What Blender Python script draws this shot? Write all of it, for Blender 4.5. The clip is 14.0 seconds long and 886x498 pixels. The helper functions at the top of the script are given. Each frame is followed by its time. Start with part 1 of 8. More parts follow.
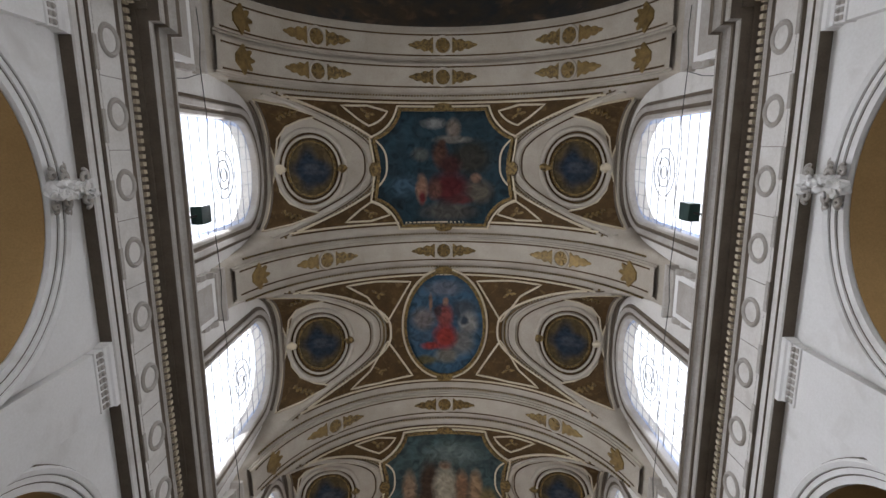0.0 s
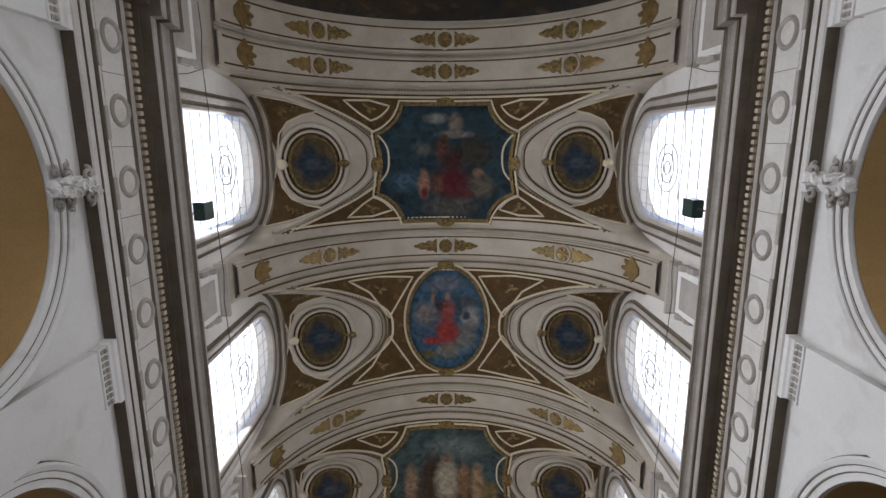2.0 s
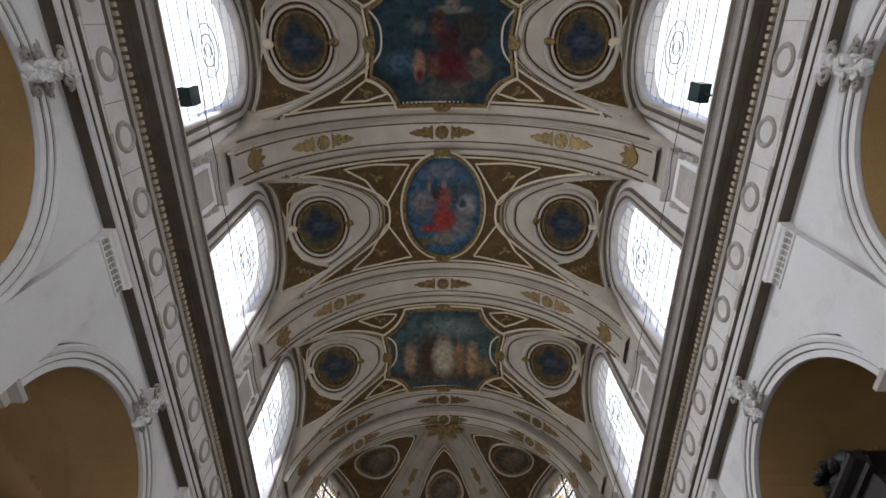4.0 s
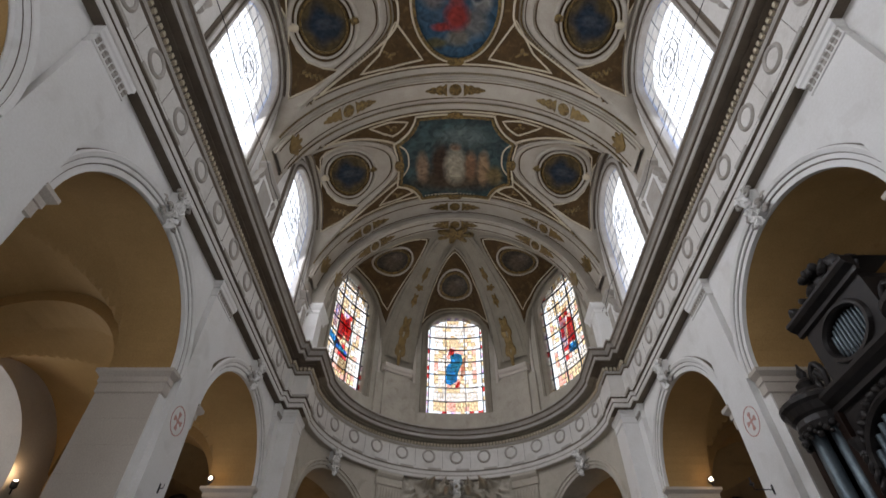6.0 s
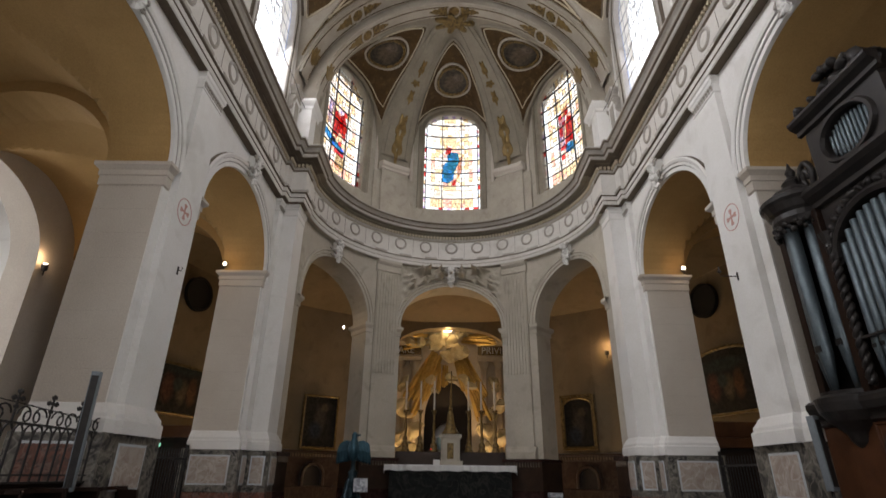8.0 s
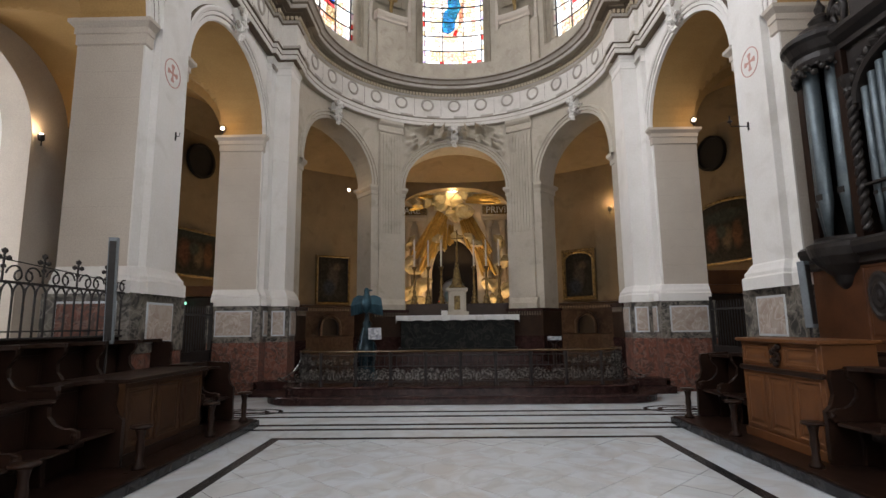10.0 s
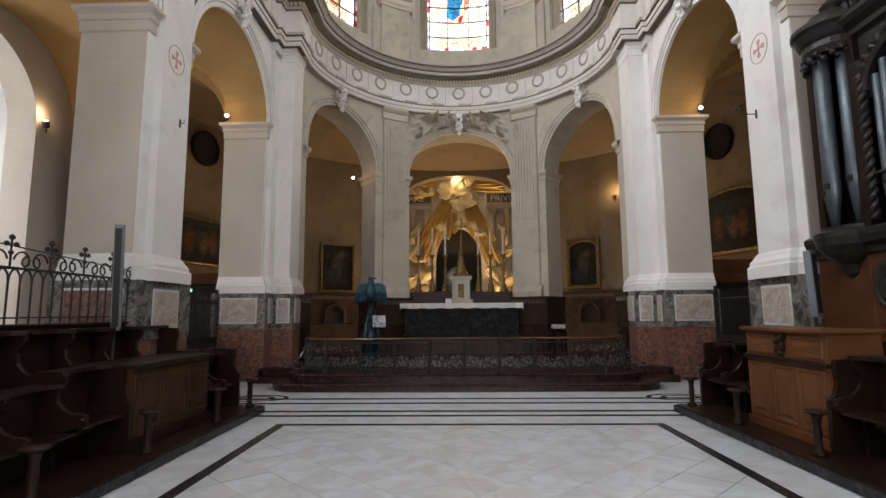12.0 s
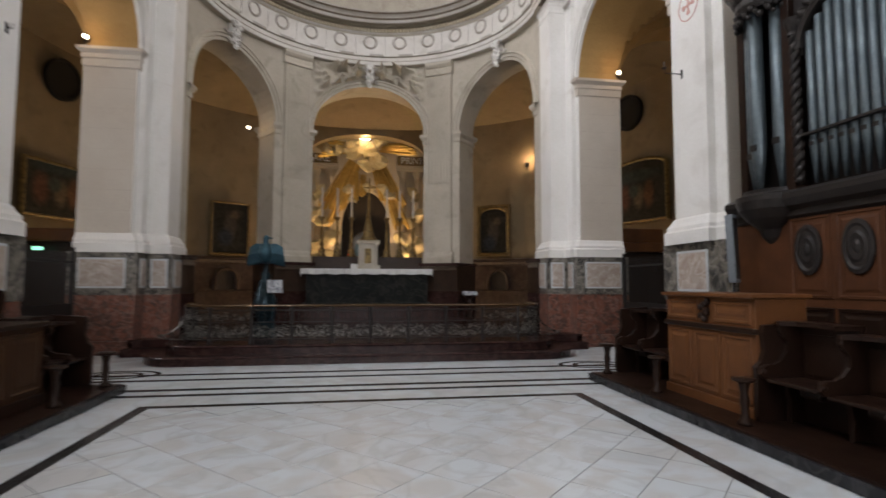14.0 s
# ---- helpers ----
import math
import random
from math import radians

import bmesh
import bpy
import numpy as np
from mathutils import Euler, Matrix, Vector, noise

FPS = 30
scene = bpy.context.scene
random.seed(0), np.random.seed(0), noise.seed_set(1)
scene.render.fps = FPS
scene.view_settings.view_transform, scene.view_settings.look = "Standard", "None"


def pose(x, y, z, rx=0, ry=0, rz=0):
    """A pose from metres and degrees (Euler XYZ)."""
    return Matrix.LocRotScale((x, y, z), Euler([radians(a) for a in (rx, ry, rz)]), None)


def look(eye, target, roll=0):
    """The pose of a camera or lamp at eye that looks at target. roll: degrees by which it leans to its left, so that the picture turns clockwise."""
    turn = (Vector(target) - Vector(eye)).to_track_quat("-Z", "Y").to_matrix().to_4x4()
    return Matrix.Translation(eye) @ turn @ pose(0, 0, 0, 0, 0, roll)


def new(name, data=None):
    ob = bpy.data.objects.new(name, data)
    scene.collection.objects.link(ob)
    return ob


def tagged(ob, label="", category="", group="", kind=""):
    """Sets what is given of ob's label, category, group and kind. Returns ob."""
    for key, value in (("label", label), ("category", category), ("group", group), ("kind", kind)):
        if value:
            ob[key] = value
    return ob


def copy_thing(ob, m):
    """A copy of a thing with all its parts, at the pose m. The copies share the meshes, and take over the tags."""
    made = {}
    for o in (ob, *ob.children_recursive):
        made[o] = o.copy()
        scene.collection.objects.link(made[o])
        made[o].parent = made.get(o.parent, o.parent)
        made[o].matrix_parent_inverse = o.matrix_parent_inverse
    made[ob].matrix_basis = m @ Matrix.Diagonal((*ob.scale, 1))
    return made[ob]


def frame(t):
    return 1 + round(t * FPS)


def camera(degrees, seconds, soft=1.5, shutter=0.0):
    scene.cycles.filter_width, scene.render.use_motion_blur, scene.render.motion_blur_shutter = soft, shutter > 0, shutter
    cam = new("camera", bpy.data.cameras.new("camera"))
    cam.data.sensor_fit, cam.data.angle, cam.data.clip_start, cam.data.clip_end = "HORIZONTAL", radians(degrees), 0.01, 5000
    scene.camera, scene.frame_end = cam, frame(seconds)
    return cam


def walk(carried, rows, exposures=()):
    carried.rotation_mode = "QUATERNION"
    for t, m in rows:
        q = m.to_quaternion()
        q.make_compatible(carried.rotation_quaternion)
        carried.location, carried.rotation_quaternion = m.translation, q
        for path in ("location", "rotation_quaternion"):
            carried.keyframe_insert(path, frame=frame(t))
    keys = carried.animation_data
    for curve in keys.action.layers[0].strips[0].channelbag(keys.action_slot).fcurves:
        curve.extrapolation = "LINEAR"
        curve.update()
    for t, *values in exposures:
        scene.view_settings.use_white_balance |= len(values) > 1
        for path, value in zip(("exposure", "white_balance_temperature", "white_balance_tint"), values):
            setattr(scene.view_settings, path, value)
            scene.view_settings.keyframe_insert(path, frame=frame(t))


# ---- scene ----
cam = camera(80.88, 14.0, soft=1.5, shutter=0.3)
PATH = [
    # seconds, x, y, z, pitch, roll, yaw
    (0.0, -0.107, 0.002, 1.609, 79.06, -2.00, -1.66),
    (0.5, -0.124, -0.035, 1.623, 78.45, -1.22, -1.19),
    (1.0, -0.134, -0.040, 1.622, 78.54, -1.64, -1.57),
    (1.5, -0.135, -0.044, 1.623, 78.27, -1.48, -1.37),
    (2.0, -0.146, -0.047, 1.627, 78.34, -1.48, -1.17),
    (4.5, -0.190, -0.066, 1.653, 61.10, -1.79, -1.33),
    (5.0, -0.210, -0.056, 1.648, 56.31, 0.49, 0.40),
    (5.5, -0.202, -0.036, 1.638, 51.05, 0.50, 1.17),
    (6.0, -0.201, -0.035, 1.638, 45.25, 0.52, 1.05),
    (6.5, -0.198, -0.009, 1.615, 39.59, 0.51, 1.29),
    (7.0, -0.209, 0.002, 1.607, 33.40, 0.58, 0.94),
    (7.5, -0.207, 0.006, 1.591, 29.03, 0.56, 0.50),
    (8.0, -0.169, 0.013, 1.595, 23.52, 0.75, 0.46),
    (8.5, -0.157, -0.001, 1.584, 17.78, 0.20, 0.06),
    (9.0, -0.141, 0.001, 1.576, 11.73, -0.53, 0.45),
    (11.5, -0.152, 0.019, 1.541, 7.28, -0.35, 1.50),
    (12.0, -0.152, 0.009, 1.557, 7.04, -0.41, 1.46),
    (12.5, -0.161, 0.009, 1.559, 6.82, -0.56, 1.37),
    (13.0, -0.170, 0.010, 1.561, 6.54, -0.56, 1.35),
    (13.5, -0.169, 0.274, 1.510, 5.13, -1.42, 1.07),
    (14.0, -0.172, 0.956, 1.462, 3.71, 0.13, -8.82),
]
walk(cam, [(t, pose(x, y, z, 0, 0, yaw) @ pose(0, 0, 0, 90 + pitch) @ pose(0, 0, 0, 0, 0, roll))
           for t, x, y, z, pitch, roll, yaw in PATH],
     exposures=[(0.0, -0.34, 6450, 18), (2.2, -0.34, 6450, 18), (5.0, -0.52, 6400, 18), (6.5, -0.42, 6600, 18), (7.5, -0.24, 6800, 18),
                (8.6, 0.1, 6900, 18), (9.2, 0.3, 6850, 18), (11.3, 0.5, 6750, 18), (14.0, 0.5, 6750, 18)])

# ---- daylight ----
world = bpy.data.worlds.new("overcast_sky")
scene.world = world
world.use_nodes = True
wn = world.node_tree.nodes
sky = wn.new("ShaderNodeTexSky")
sky.sky_type = 'NISHITA'
sky.sun_disc = False
sky.sun_elevation, sky.sun_rotation = radians(50), radians(150)
world.node_tree.links.new(sky.outputs[0], wn["Background"].inputs[0])
wn["Background"].inputs[1].default_value = 0.12
sun = bpy.data.lights.new("sun", 'SUN')
sun.energy, sun.angle, sun.color = 0.8, radians(12), (1.0, 0.96, 0.9)
new("sun", sun).matrix_world = look((20, -40, 50), (0, 0, 0))


def window_light(name, eye, target, w, h, power, color=(0.88, 0.95, 1.0), spread=180):
    """The sky's light in a window's opening."""
    li = bpy.data.lights.new(name, 'AREA')
    li.shape, li.size, li.size_y, li.energy, li.color, li.spread = 'RECTANGLE', w, h, power, color, radians(spread)
    ob = new(name, li)
    ob.matrix_world = look(eye, target)
    return ob


def lamp_light(name, at, power, radius=0.05, color=(1.0, 0.72, 0.4)):
    li = bpy.data.lights.new(name, 'POINT')
    li.energy, li.shadow_soft_size, li.color = power, radius, color
    ob = new(name, li)
    ob.location = at
    return ob


# plan of the place
XW, ZS, RV = 4.85, 12.05, 4.85      # wall face, springing and radius of the vault
YC = 13.5                           # centre of the ambulatory
RA, YA = 4.37, 13.37                # radius and centre of the apse
AC = 0.12                           # the arches stand a little beyond the middle of their bays
PIERS = (2.93, 7.93)
BAYS = (0.43, 5.43, 10.43)

for s in (-1, 1):
    for yc in BAYS:
        window_light("clerestory_daylight", (s * 4.97, yc + 0.13, 13.2), (0, yc, 9.0), 2.2, 3.4, (95 if yc > 9 else 130) * (2.7 if s < 0 else 0.66))
for a in (27, 90, 153):
    ca, sa = math.cos(radians(a)), math.sin(radians(a))
    window_light("apse_daylight", (4.3 * ca, YA + 4.3 * sa, 13.3), (0, YA - 6, 4), 2.0, 4.0, 16)
# Unseen rear windows, added to send light forward onto the piers.
for x in (-2.6, 2.6):
    window_light("added_west_daylight", (x, -12.9, 6.5), (0, 8, 5), 3.2, 7.0, 85, spread=105)
for s in (-1, 1):
    window_light("aisle_daylight", (s * 9.7, 0.43, 4.0), (0, 2.0, 3.5), 2.0, 3.4, 80 if s < 0 else 60)
# Lamp added in the side chapel to brighten its arch.
window_light("added_chapel_daylight", (-13.1, 9.3, 4.4), (0, 9.0, 4), 2.0, 4.0, 130)
lamp_light("chapel_lamp_light", (-0.1, 22.35, 7.42), 22, 0.12, (1.0, 0.76, 0.40))


# ---- materials ----
def nodes_of(m):
    m.use_nodes = True
    return m.node_tree.nodes, m.node_tree.links, m.node_tree.nodes["Principled BSDF"]


def material(name, base, base2=None, rough=0.7, metal=0.0, scale=1.5, grain=40.0, bump=0.15, contrast=1.0, vary=0.0, stain=None, spec=0.25):
    """A surface with patches at one scale and grain at another; vary changes it from piece to piece."""
    m = bpy.data.materials.new(name)
    n, l, bsdf = nodes_of(m)
    base2 = base2 or tuple(c * 0.8 for c in base)
    tc = n.new("ShaderNodeTexCoord")
    big, fine = n.new("ShaderNodeTexNoise"), n.new("ShaderNodeTexNoise")
    big.inputs["Scale"].default_value, big.inputs["Detail"].default_value = scale, 6
    big.inputs["Roughness"].default_value = 0.65
    fine.inputs["Scale"].default_value, fine.inputs["Detail"].default_value = grain, 3
    l.new(tc.outputs["Object"], big.inputs["Vector"])
    l.new(tc.outputs["Object"], fine.inputs["Vector"])
    ramp = n.new("ShaderNodeMapRange")
    ramp.inputs["From Min"].default_value, ramp.inputs["From Max"].default_value = 0.5 - 0.22 / contrast, 0.5 + 0.22 / contrast
    l.new(big.outputs["Fac"], ramp.inputs["Value"])
    mix = n.new("ShaderNodeMix")
    mix.data_type = 'RGBA'
    mix.inputs["A"].default_value, mix.inputs["B"].default_value = (*base, 1), (*base2, 1)
    l.new(ramp.outputs["Result"], mix.inputs["Factor"])
    g = n.new("ShaderNodeMix")
    g.data_type, g.blend_type = 'RGBA', 'OVERLAY'
    g.inputs["Factor"].default_value = 0.25
    l.new(mix.outputs["Result"], g.inputs["A"])
    l.new(fine.outputs["Color"], g.inputs["B"])
    hs = n.new("ShaderNodeHueSaturation")
    hs.inputs["Saturation"].default_value = 1.0
    l.new(g.outputs["Result"], hs.inputs["Color"])
    bw = n.new("ShaderNodeMix")
    bw.data_type, bw.blend_type = 'RGBA', 'OVERLAY'
    bw.inputs["Factor"].default_value = 0.22
    l.new(mix.outputs["Result"], bw.inputs["A"])
    l.new(fine.outputs["Fac"], bw.inputs["B"])
    out = bw.outputs["Result"]
    n.remove(g), n.remove(hs)
    if vary:
        oi, mr, v = n.new("ShaderNodeObjectInfo"), n.new("ShaderNodeMapRange"), n.new("ShaderNodeHueSaturation")
        mr.inputs["To Min"].default_value, mr.inputs["To Max"].default_value = 1 - vary, 1 + vary
        l.new(oi.outputs["Random"], mr.inputs["Value"])
        l.new(mr.outputs["Result"], v.inputs["Value"])
        l.new(out, v.inputs["Color"])
        out = v.outputs["Color"]
    if stain:
        w, mr, sm = n.new("ShaderNodeTexNoise"), n.new("ShaderNodeMapRange"), n.new("ShaderNodeMix")
        w.inputs["Scale"].default_value, w.inputs["Detail"].default_value, w.inputs["Distortion"].default_value = scale * 2.3, 8, 0.6
        l.new(tc.outputs["Object"], w.inputs["Vector"])
        mr.inputs["From Min"].default_value, mr.inputs["From Max"].default_value = 0.56, 0.72
        mr.inputs["To Max"].default_value = 0.7
        l.new(w.outputs["Fac"], mr.inputs["Value"])
        sm.data_type = 'RGBA'
        sm.inputs["B"].default_value = (*stain, 1)
        l.new(mr.outputs["Result"], sm.inputs["Factor"])
        l.new(out, sm.inputs["A"])
        out = sm.outputs["Result"]
    l.new(out, bsdf.inputs["Base Color"])
    rr = n.new("ShaderNodeMapRange")
    rr.inputs["To Min"].default_value, rr.inputs["To Max"].default_value = max(rough - 0.12, 0.03), min(rough + 0.12, 1)
    l.new(big.outputs["Fac"], rr.inputs["Value"])
    l.new(rr.outputs["Result"], bsdf.inputs["Roughness"])
    bsdf.inputs["Metallic"].default_value = metal
    bsdf.inputs["Specular IOR Level"].default_value = spec
    if bump:
        b = n.new("ShaderNodeBump")
        b.inputs["Strength"].default_value, b.inputs["Distance"].default_value = bump, 0.01
        l.new(fine.outputs["Fac"], b.inputs["Height"])
        l.new(b.outputs["Normal"], bsdf.inputs["Normal"])
    return m


def marble(name, base, vein, scale=3.0, rough=0.25, amount=0.5, second=None, spec=0.2):
    m = bpy.data.materials.new(name)
    n, l, bsdf = nodes_of(m)
    tc, warp, ridge = n.new("ShaderNodeTexCoord"), n.new("ShaderNodeTexNoise"), n.new("ShaderNodeTexNoise")
    oi, add = n.new("ShaderNodeObjectInfo"), n.new("ShaderNodeVectorMath")
    mul = n.new("ShaderNodeMath")
    mul.operation = 'MULTIPLY'
    mul.inputs[1].default_value = 37.0
    l.new(oi.outputs["Random"], mul.inputs[0])
    l.new(tc.outputs["Object"], add.inputs[0])
    l.new(mul.outputs[0], add.inputs[1])
    warp.inputs["Scale"].default_value, warp.inputs["Detail"].default_value = scale, 7
    warp.inputs["Distortion"].default_value = 1.6
    ridge.inputs["Scale"].default_value, ridge.inputs["Detail"].default_value = scale * 0.8, 5
    ridge.inputs["Distortion"].default_value = 1.2
    l.new(add.outputs[0], warp.inputs["Vector"])
    l.new(add.outputs[0], ridge.inputs["Vector"])
    mr = n.new("ShaderNodeMapRange")
    mr.inputs["From Min"].default_value, mr.inputs["From Max"].default_value = 0.42, 0.62
    l.new(warp.outputs["Fac"], mr.inputs["Value"])
    a, b = n.new("ShaderNodeMix"), n.new("ShaderNodeMix")
    a.data_type = b.data_type = 'RGBA'
    a.inputs["A"].default_value = (*base, 1)
    a.inputs["B"].default_value = (*(second or tuple(c * 0.6 for c in base)), 1)
    l.new(mr.outputs["Result"], a.inputs["Factor"])
    vr, mid, ab = n.new("ShaderNodeMapRange"), n.new("ShaderNodeMath"), n.new("ShaderNodeMath")
    mid.operation, ab.operation = 'SUBTRACT', 'ABSOLUTE'
    mid.inputs[1].default_value = 0.5
    l.new(ridge.outputs["Fac"], mid.inputs[0])
    l.new(mid.outputs[0], ab.inputs[0])
    vr.inputs["From Min"].default_value, vr.inputs["From Max"].default_value = 0.0, 0.045
    vr.inputs["To Min"].default_value, vr.inputs["To Max"].default_value = amount, 0.0
    l.new(ab.outputs[0], vr.inputs["Value"])
    l.new(vr.outputs["Result"], b.inputs["Factor"])
    l.new(a.outputs["Result"], b.inputs["A"])
    b.inputs["B"].default_value = (*vein, 1)
    l.new(b.outputs["Result"], bsdf.inputs["Base Color"])
    bsdf.inputs["Roughness"].default_value = rough
    bsdf.inputs["Specular IOR Level"].default_value = spec
    return m


def glow(name, color, strength):
    m = bpy.data.materials.new(name)
    n, l, bsdf = nodes_of(m)
    bsdf.inputs["Base Color"].default_value = (*color, 1)
    bsdf.inputs["Emission Color"].default_value = (*color, 1)
    bsdf.inputs["Emission Strength"].default_value = strength
    return m


def stained(name, color, color2=None, scale=6.0):
    """Coloured glass that the sky behind it shines through."""
    m = bpy.data.materials.new(name)
    m.use_nodes = True
    n, l = m.node_tree.nodes, m.node_tree.links
    n.remove(n["Principled BSDF"])
    t, g, mx = n.new("ShaderNodeBsdfTransparent"), n.new("ShaderNodeBsdfGlossy"), n.new("ShaderNodeMixShader")
    tc, no, mix = n.new("ShaderNodeTexCoord"), n.new("ShaderNodeTexNoise"), n.new("ShaderNodeMix")
    no.inputs["Scale"].default_value, no.inputs["Detail"].default_value = scale, 4
    l.new(tc.outputs["Object"], no.inputs["Vector"])
    mr = n.new("ShaderNodeMapRange")
    mr.inputs["From Min"].default_value, mr.inputs["From Max"].default_value = 0.4, 0.6
    l.new(no.outputs["Fac"], mr.inputs["Value"])
    mix.data_type = 'RGBA'
    mix.inputs["A"].default_value = (*color, 1)
    mix.inputs["B"].default_value = (*(color2 or color), 1)
    l.new(mr.outputs["Result"], mix.inputs["Factor"])
    l.new(mix.outputs["Result"], t.inputs["Color"])
    g.inputs["Roughness"].default_value = 0.15
    mx.inputs["Fac"].default_value = 0.04
    l.new(t.outputs[0], mx.inputs[1]), l.new(g.outputs[0], mx.inputs[2])
    l.new(mx.outputs[0], n["Material Output"].inputs["Surface"])
    return m


def painting(name, sky1, sky2, blobs, size=1.0, rough=0.45):
    """Oil or fresco: a mottled ground and soft patches (x, y, half width, half height, colour) in the picture's own plane."""
    m = bpy.data.materials.new(name)
    n, l, bsdf = nodes_of(m)
    tc, no, ad = n.new("ShaderNodeTexCoord"), n.new("ShaderNodeTexNoise"), n.new("ShaderNodeVectorMath")
    no.inputs["Scale"].default_value, no.inputs["Detail"].default_value, no.inputs["Roughness"].default_value = 3.2 / size, 8, 0.68
    l.new(tc.outputs["UV"], no.inputs["Vector"])
    ad.operation = 'MULTIPLY_ADD'
    l.new(no.outputs["Color"], ad.inputs[0])
    ad.inputs[1].default_value = (0.2 * size,) * 3
    off = n.new("ShaderNodeVectorMath")
    off.operation = 'SUBTRACT'
    l.new(tc.outputs["UV"], off.inputs[0])
    off.inputs[1].default_value = (0.1 * size,) * 3
    l.new(off.outputs[0], ad.inputs[2])
    g2 = n.new("ShaderNodeTexNoise")
    g2.inputs["Scale"].default_value, g2.inputs["Detail"].default_value = 1.7 / size, 8
    l.new(tc.outputs["UV"], g2.inputs["Vector"])
    mr = n.new("ShaderNodeMapRange")
    mr.inputs["From Min"].default_value, mr.inputs["From Max"].default_value = 0.35, 0.65
    l.new(g2.outputs["Fac"], mr.inputs["Value"])
    mix = n.new("ShaderNodeMix")
    mix.data_type = 'RGBA'
    mix.inputs["A"].default_value, mix.inputs["B"].default_value = (*sky1, 1), (*sky2, 1)
    l.new(mr.outputs["Result"], mix.inputs["Factor"])
    out = mix.outputs["Result"]
    for x, y, w, h, color in blobs:
        sub, div, ln, mp, mx = (n.new("ShaderNodeVectorMath"), n.new("ShaderNodeVectorMath"), n.new("ShaderNodeVectorMath"),
                                n.new("ShaderNodeMapRange"), n.new("ShaderNodeMix"))
        sub.operation, div.operation, ln.operation, mx.data_type = 'SUBTRACT', 'DIVIDE', 'LENGTH', 'RGBA'
        sub.inputs[1].default_value, div.inputs[1].default_value = (x, y, 0), (w, h, 1000)
        l.new(ad.outputs[0], sub.inputs[0]), l.new(sub.outputs[0], div.inputs[0]), l.new(div.outputs[0], ln.inputs[0])
        mp.inputs["From Min"].default_value, mp.inputs["From Max"].default_value = 1.25, 0.6
        l.new(ln.outputs["Value"], mp.inputs["Value"])
        l.new(mp.outputs["Result"], mx.inputs["Factor"])
        l.new(out, mx.inputs["A"])
        mx.inputs["B"].default_value = (*color, 1)
        out = mx.outputs["Result"]
    br, bm_, fin = n.new("ShaderNodeTexNoise"), n.new("ShaderNodeMapRange"), n.new("ShaderNodeHueSaturation")
    br.inputs["Scale"].default_value, br.inputs["Detail"].default_value, br.inputs["Distortion"].default_value = 3.0 / size, 8, 1.5
    l.new(tc.outputs["UV"], br.inputs["Vector"])
    bm_.inputs["From Min"].default_value, bm_.inputs["From Max"].default_value = 0.3, 0.7
    bm_.inputs["To Min"].default_value, bm_.inputs["To Max"].default_value = 0.4, 1.15
    l.new(br.outputs["Fac"], bm_.inputs["Value"])
    l.new(bm_.outputs["Result"], fin.inputs["Value"])
    l.new(out, fin.inputs["Color"])
    l.new(fin.outputs["Color"], bsdf.inputs["Base Color"])
    bsdf.inputs["Roughness"].default_value = rough
    bsdf.inputs["Specular IOR Level"].default_value = 0.12
    return m


PLASTER = material("white_plaster", (0.78, 0.765, 0.735), (0.69, 0.67, 0.63), 0.8, scale=0.7, grain=30, bump=0.08, stain=(0.60, 0.575, 0.53))
STONE = material("cream_stone", (0.55, 0.495, 0.425), (0.47, 0.415, 0.35), 0.75, scale=0.9, grain=45, bump=0.12)
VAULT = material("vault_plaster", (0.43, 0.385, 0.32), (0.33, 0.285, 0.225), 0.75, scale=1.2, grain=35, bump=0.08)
CORNICE = material("dusty_cornice", (0.44, 0.41, 0.37), (0.33, 0.295, 0.25), 0.8, scale=2, grain=30)
# Brown for undersides and creases: shadow as well as dirt in the colour.
SHADOWBROWN = material("shadow_brown_plaster", (0.11, 0.085, 0.063), (0.17, 0.135, 0.10), 0.85, scale=3, grain=40)
OCHRE = material("ochre_stone", (0.44, 0.275, 0.11), (0.35, 0.21, 0.08), 0.8, scale=0.8, grain=40)
BROWN = material("brown_painted_field", (0.092, 0.053, 0.020), (0.050, 0.030, 0.014), 0.7, scale=2.2, grain=18, spec=0.1, stain=(0.15, 0.098, 0.042))
CREAM = material("cream_moulding", (0.55, 0.47, 0.34), (0.47, 0.39, 0.27), 0.6, scale=3, grain=40)
# Apse stone darkened so the shading on its piers sits in the colour.
PIERST = material("shaded_grimy_stone", (0.46, 0.42, 0.345), (0.36, 0.32, 0.26), 0.75, scale=1.6, grain=35, stain=(0.30, 0.26, 0.20))
VGOLD = material("antique_gilding", (0.26, 0.17, 0.06), (0.12, 0.08, 0.032), 0.45, 0.5, scale=7, grain=40, bump=0.3)
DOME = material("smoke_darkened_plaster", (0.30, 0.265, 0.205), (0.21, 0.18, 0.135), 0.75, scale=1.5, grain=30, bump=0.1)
# Stone darkened so the ambulatory's dim light sits in the colour.
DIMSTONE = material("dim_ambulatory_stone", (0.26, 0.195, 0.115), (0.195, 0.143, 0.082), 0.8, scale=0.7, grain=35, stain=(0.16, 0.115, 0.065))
GOLD = material("gilding", (0.66, 0.45, 0.14), (0.46, 0.29, 0.08), 0.45, 0.6, scale=5, grain=30, bump=0.3)
DULLGOLD = material("dull_gilding", (0.25, 0.17, 0.062), (0.075, 0.05, 0.024), 0.42, 0.5, scale=13, grain=40, bump=0.6, contrast=1.7)
FLOOR = marble("white_marble", (0.60, 0.655, 0.69), (0.42, 0.43, 0.44), 1.3, 0.25, 0.35, (0.55, 0.56, 0.56), 0.45)
BLACK = marble("black_marble", (0.022, 0.022, 0.024), (0.10, 0.10, 0.10), 4, 0.25, 0.3)
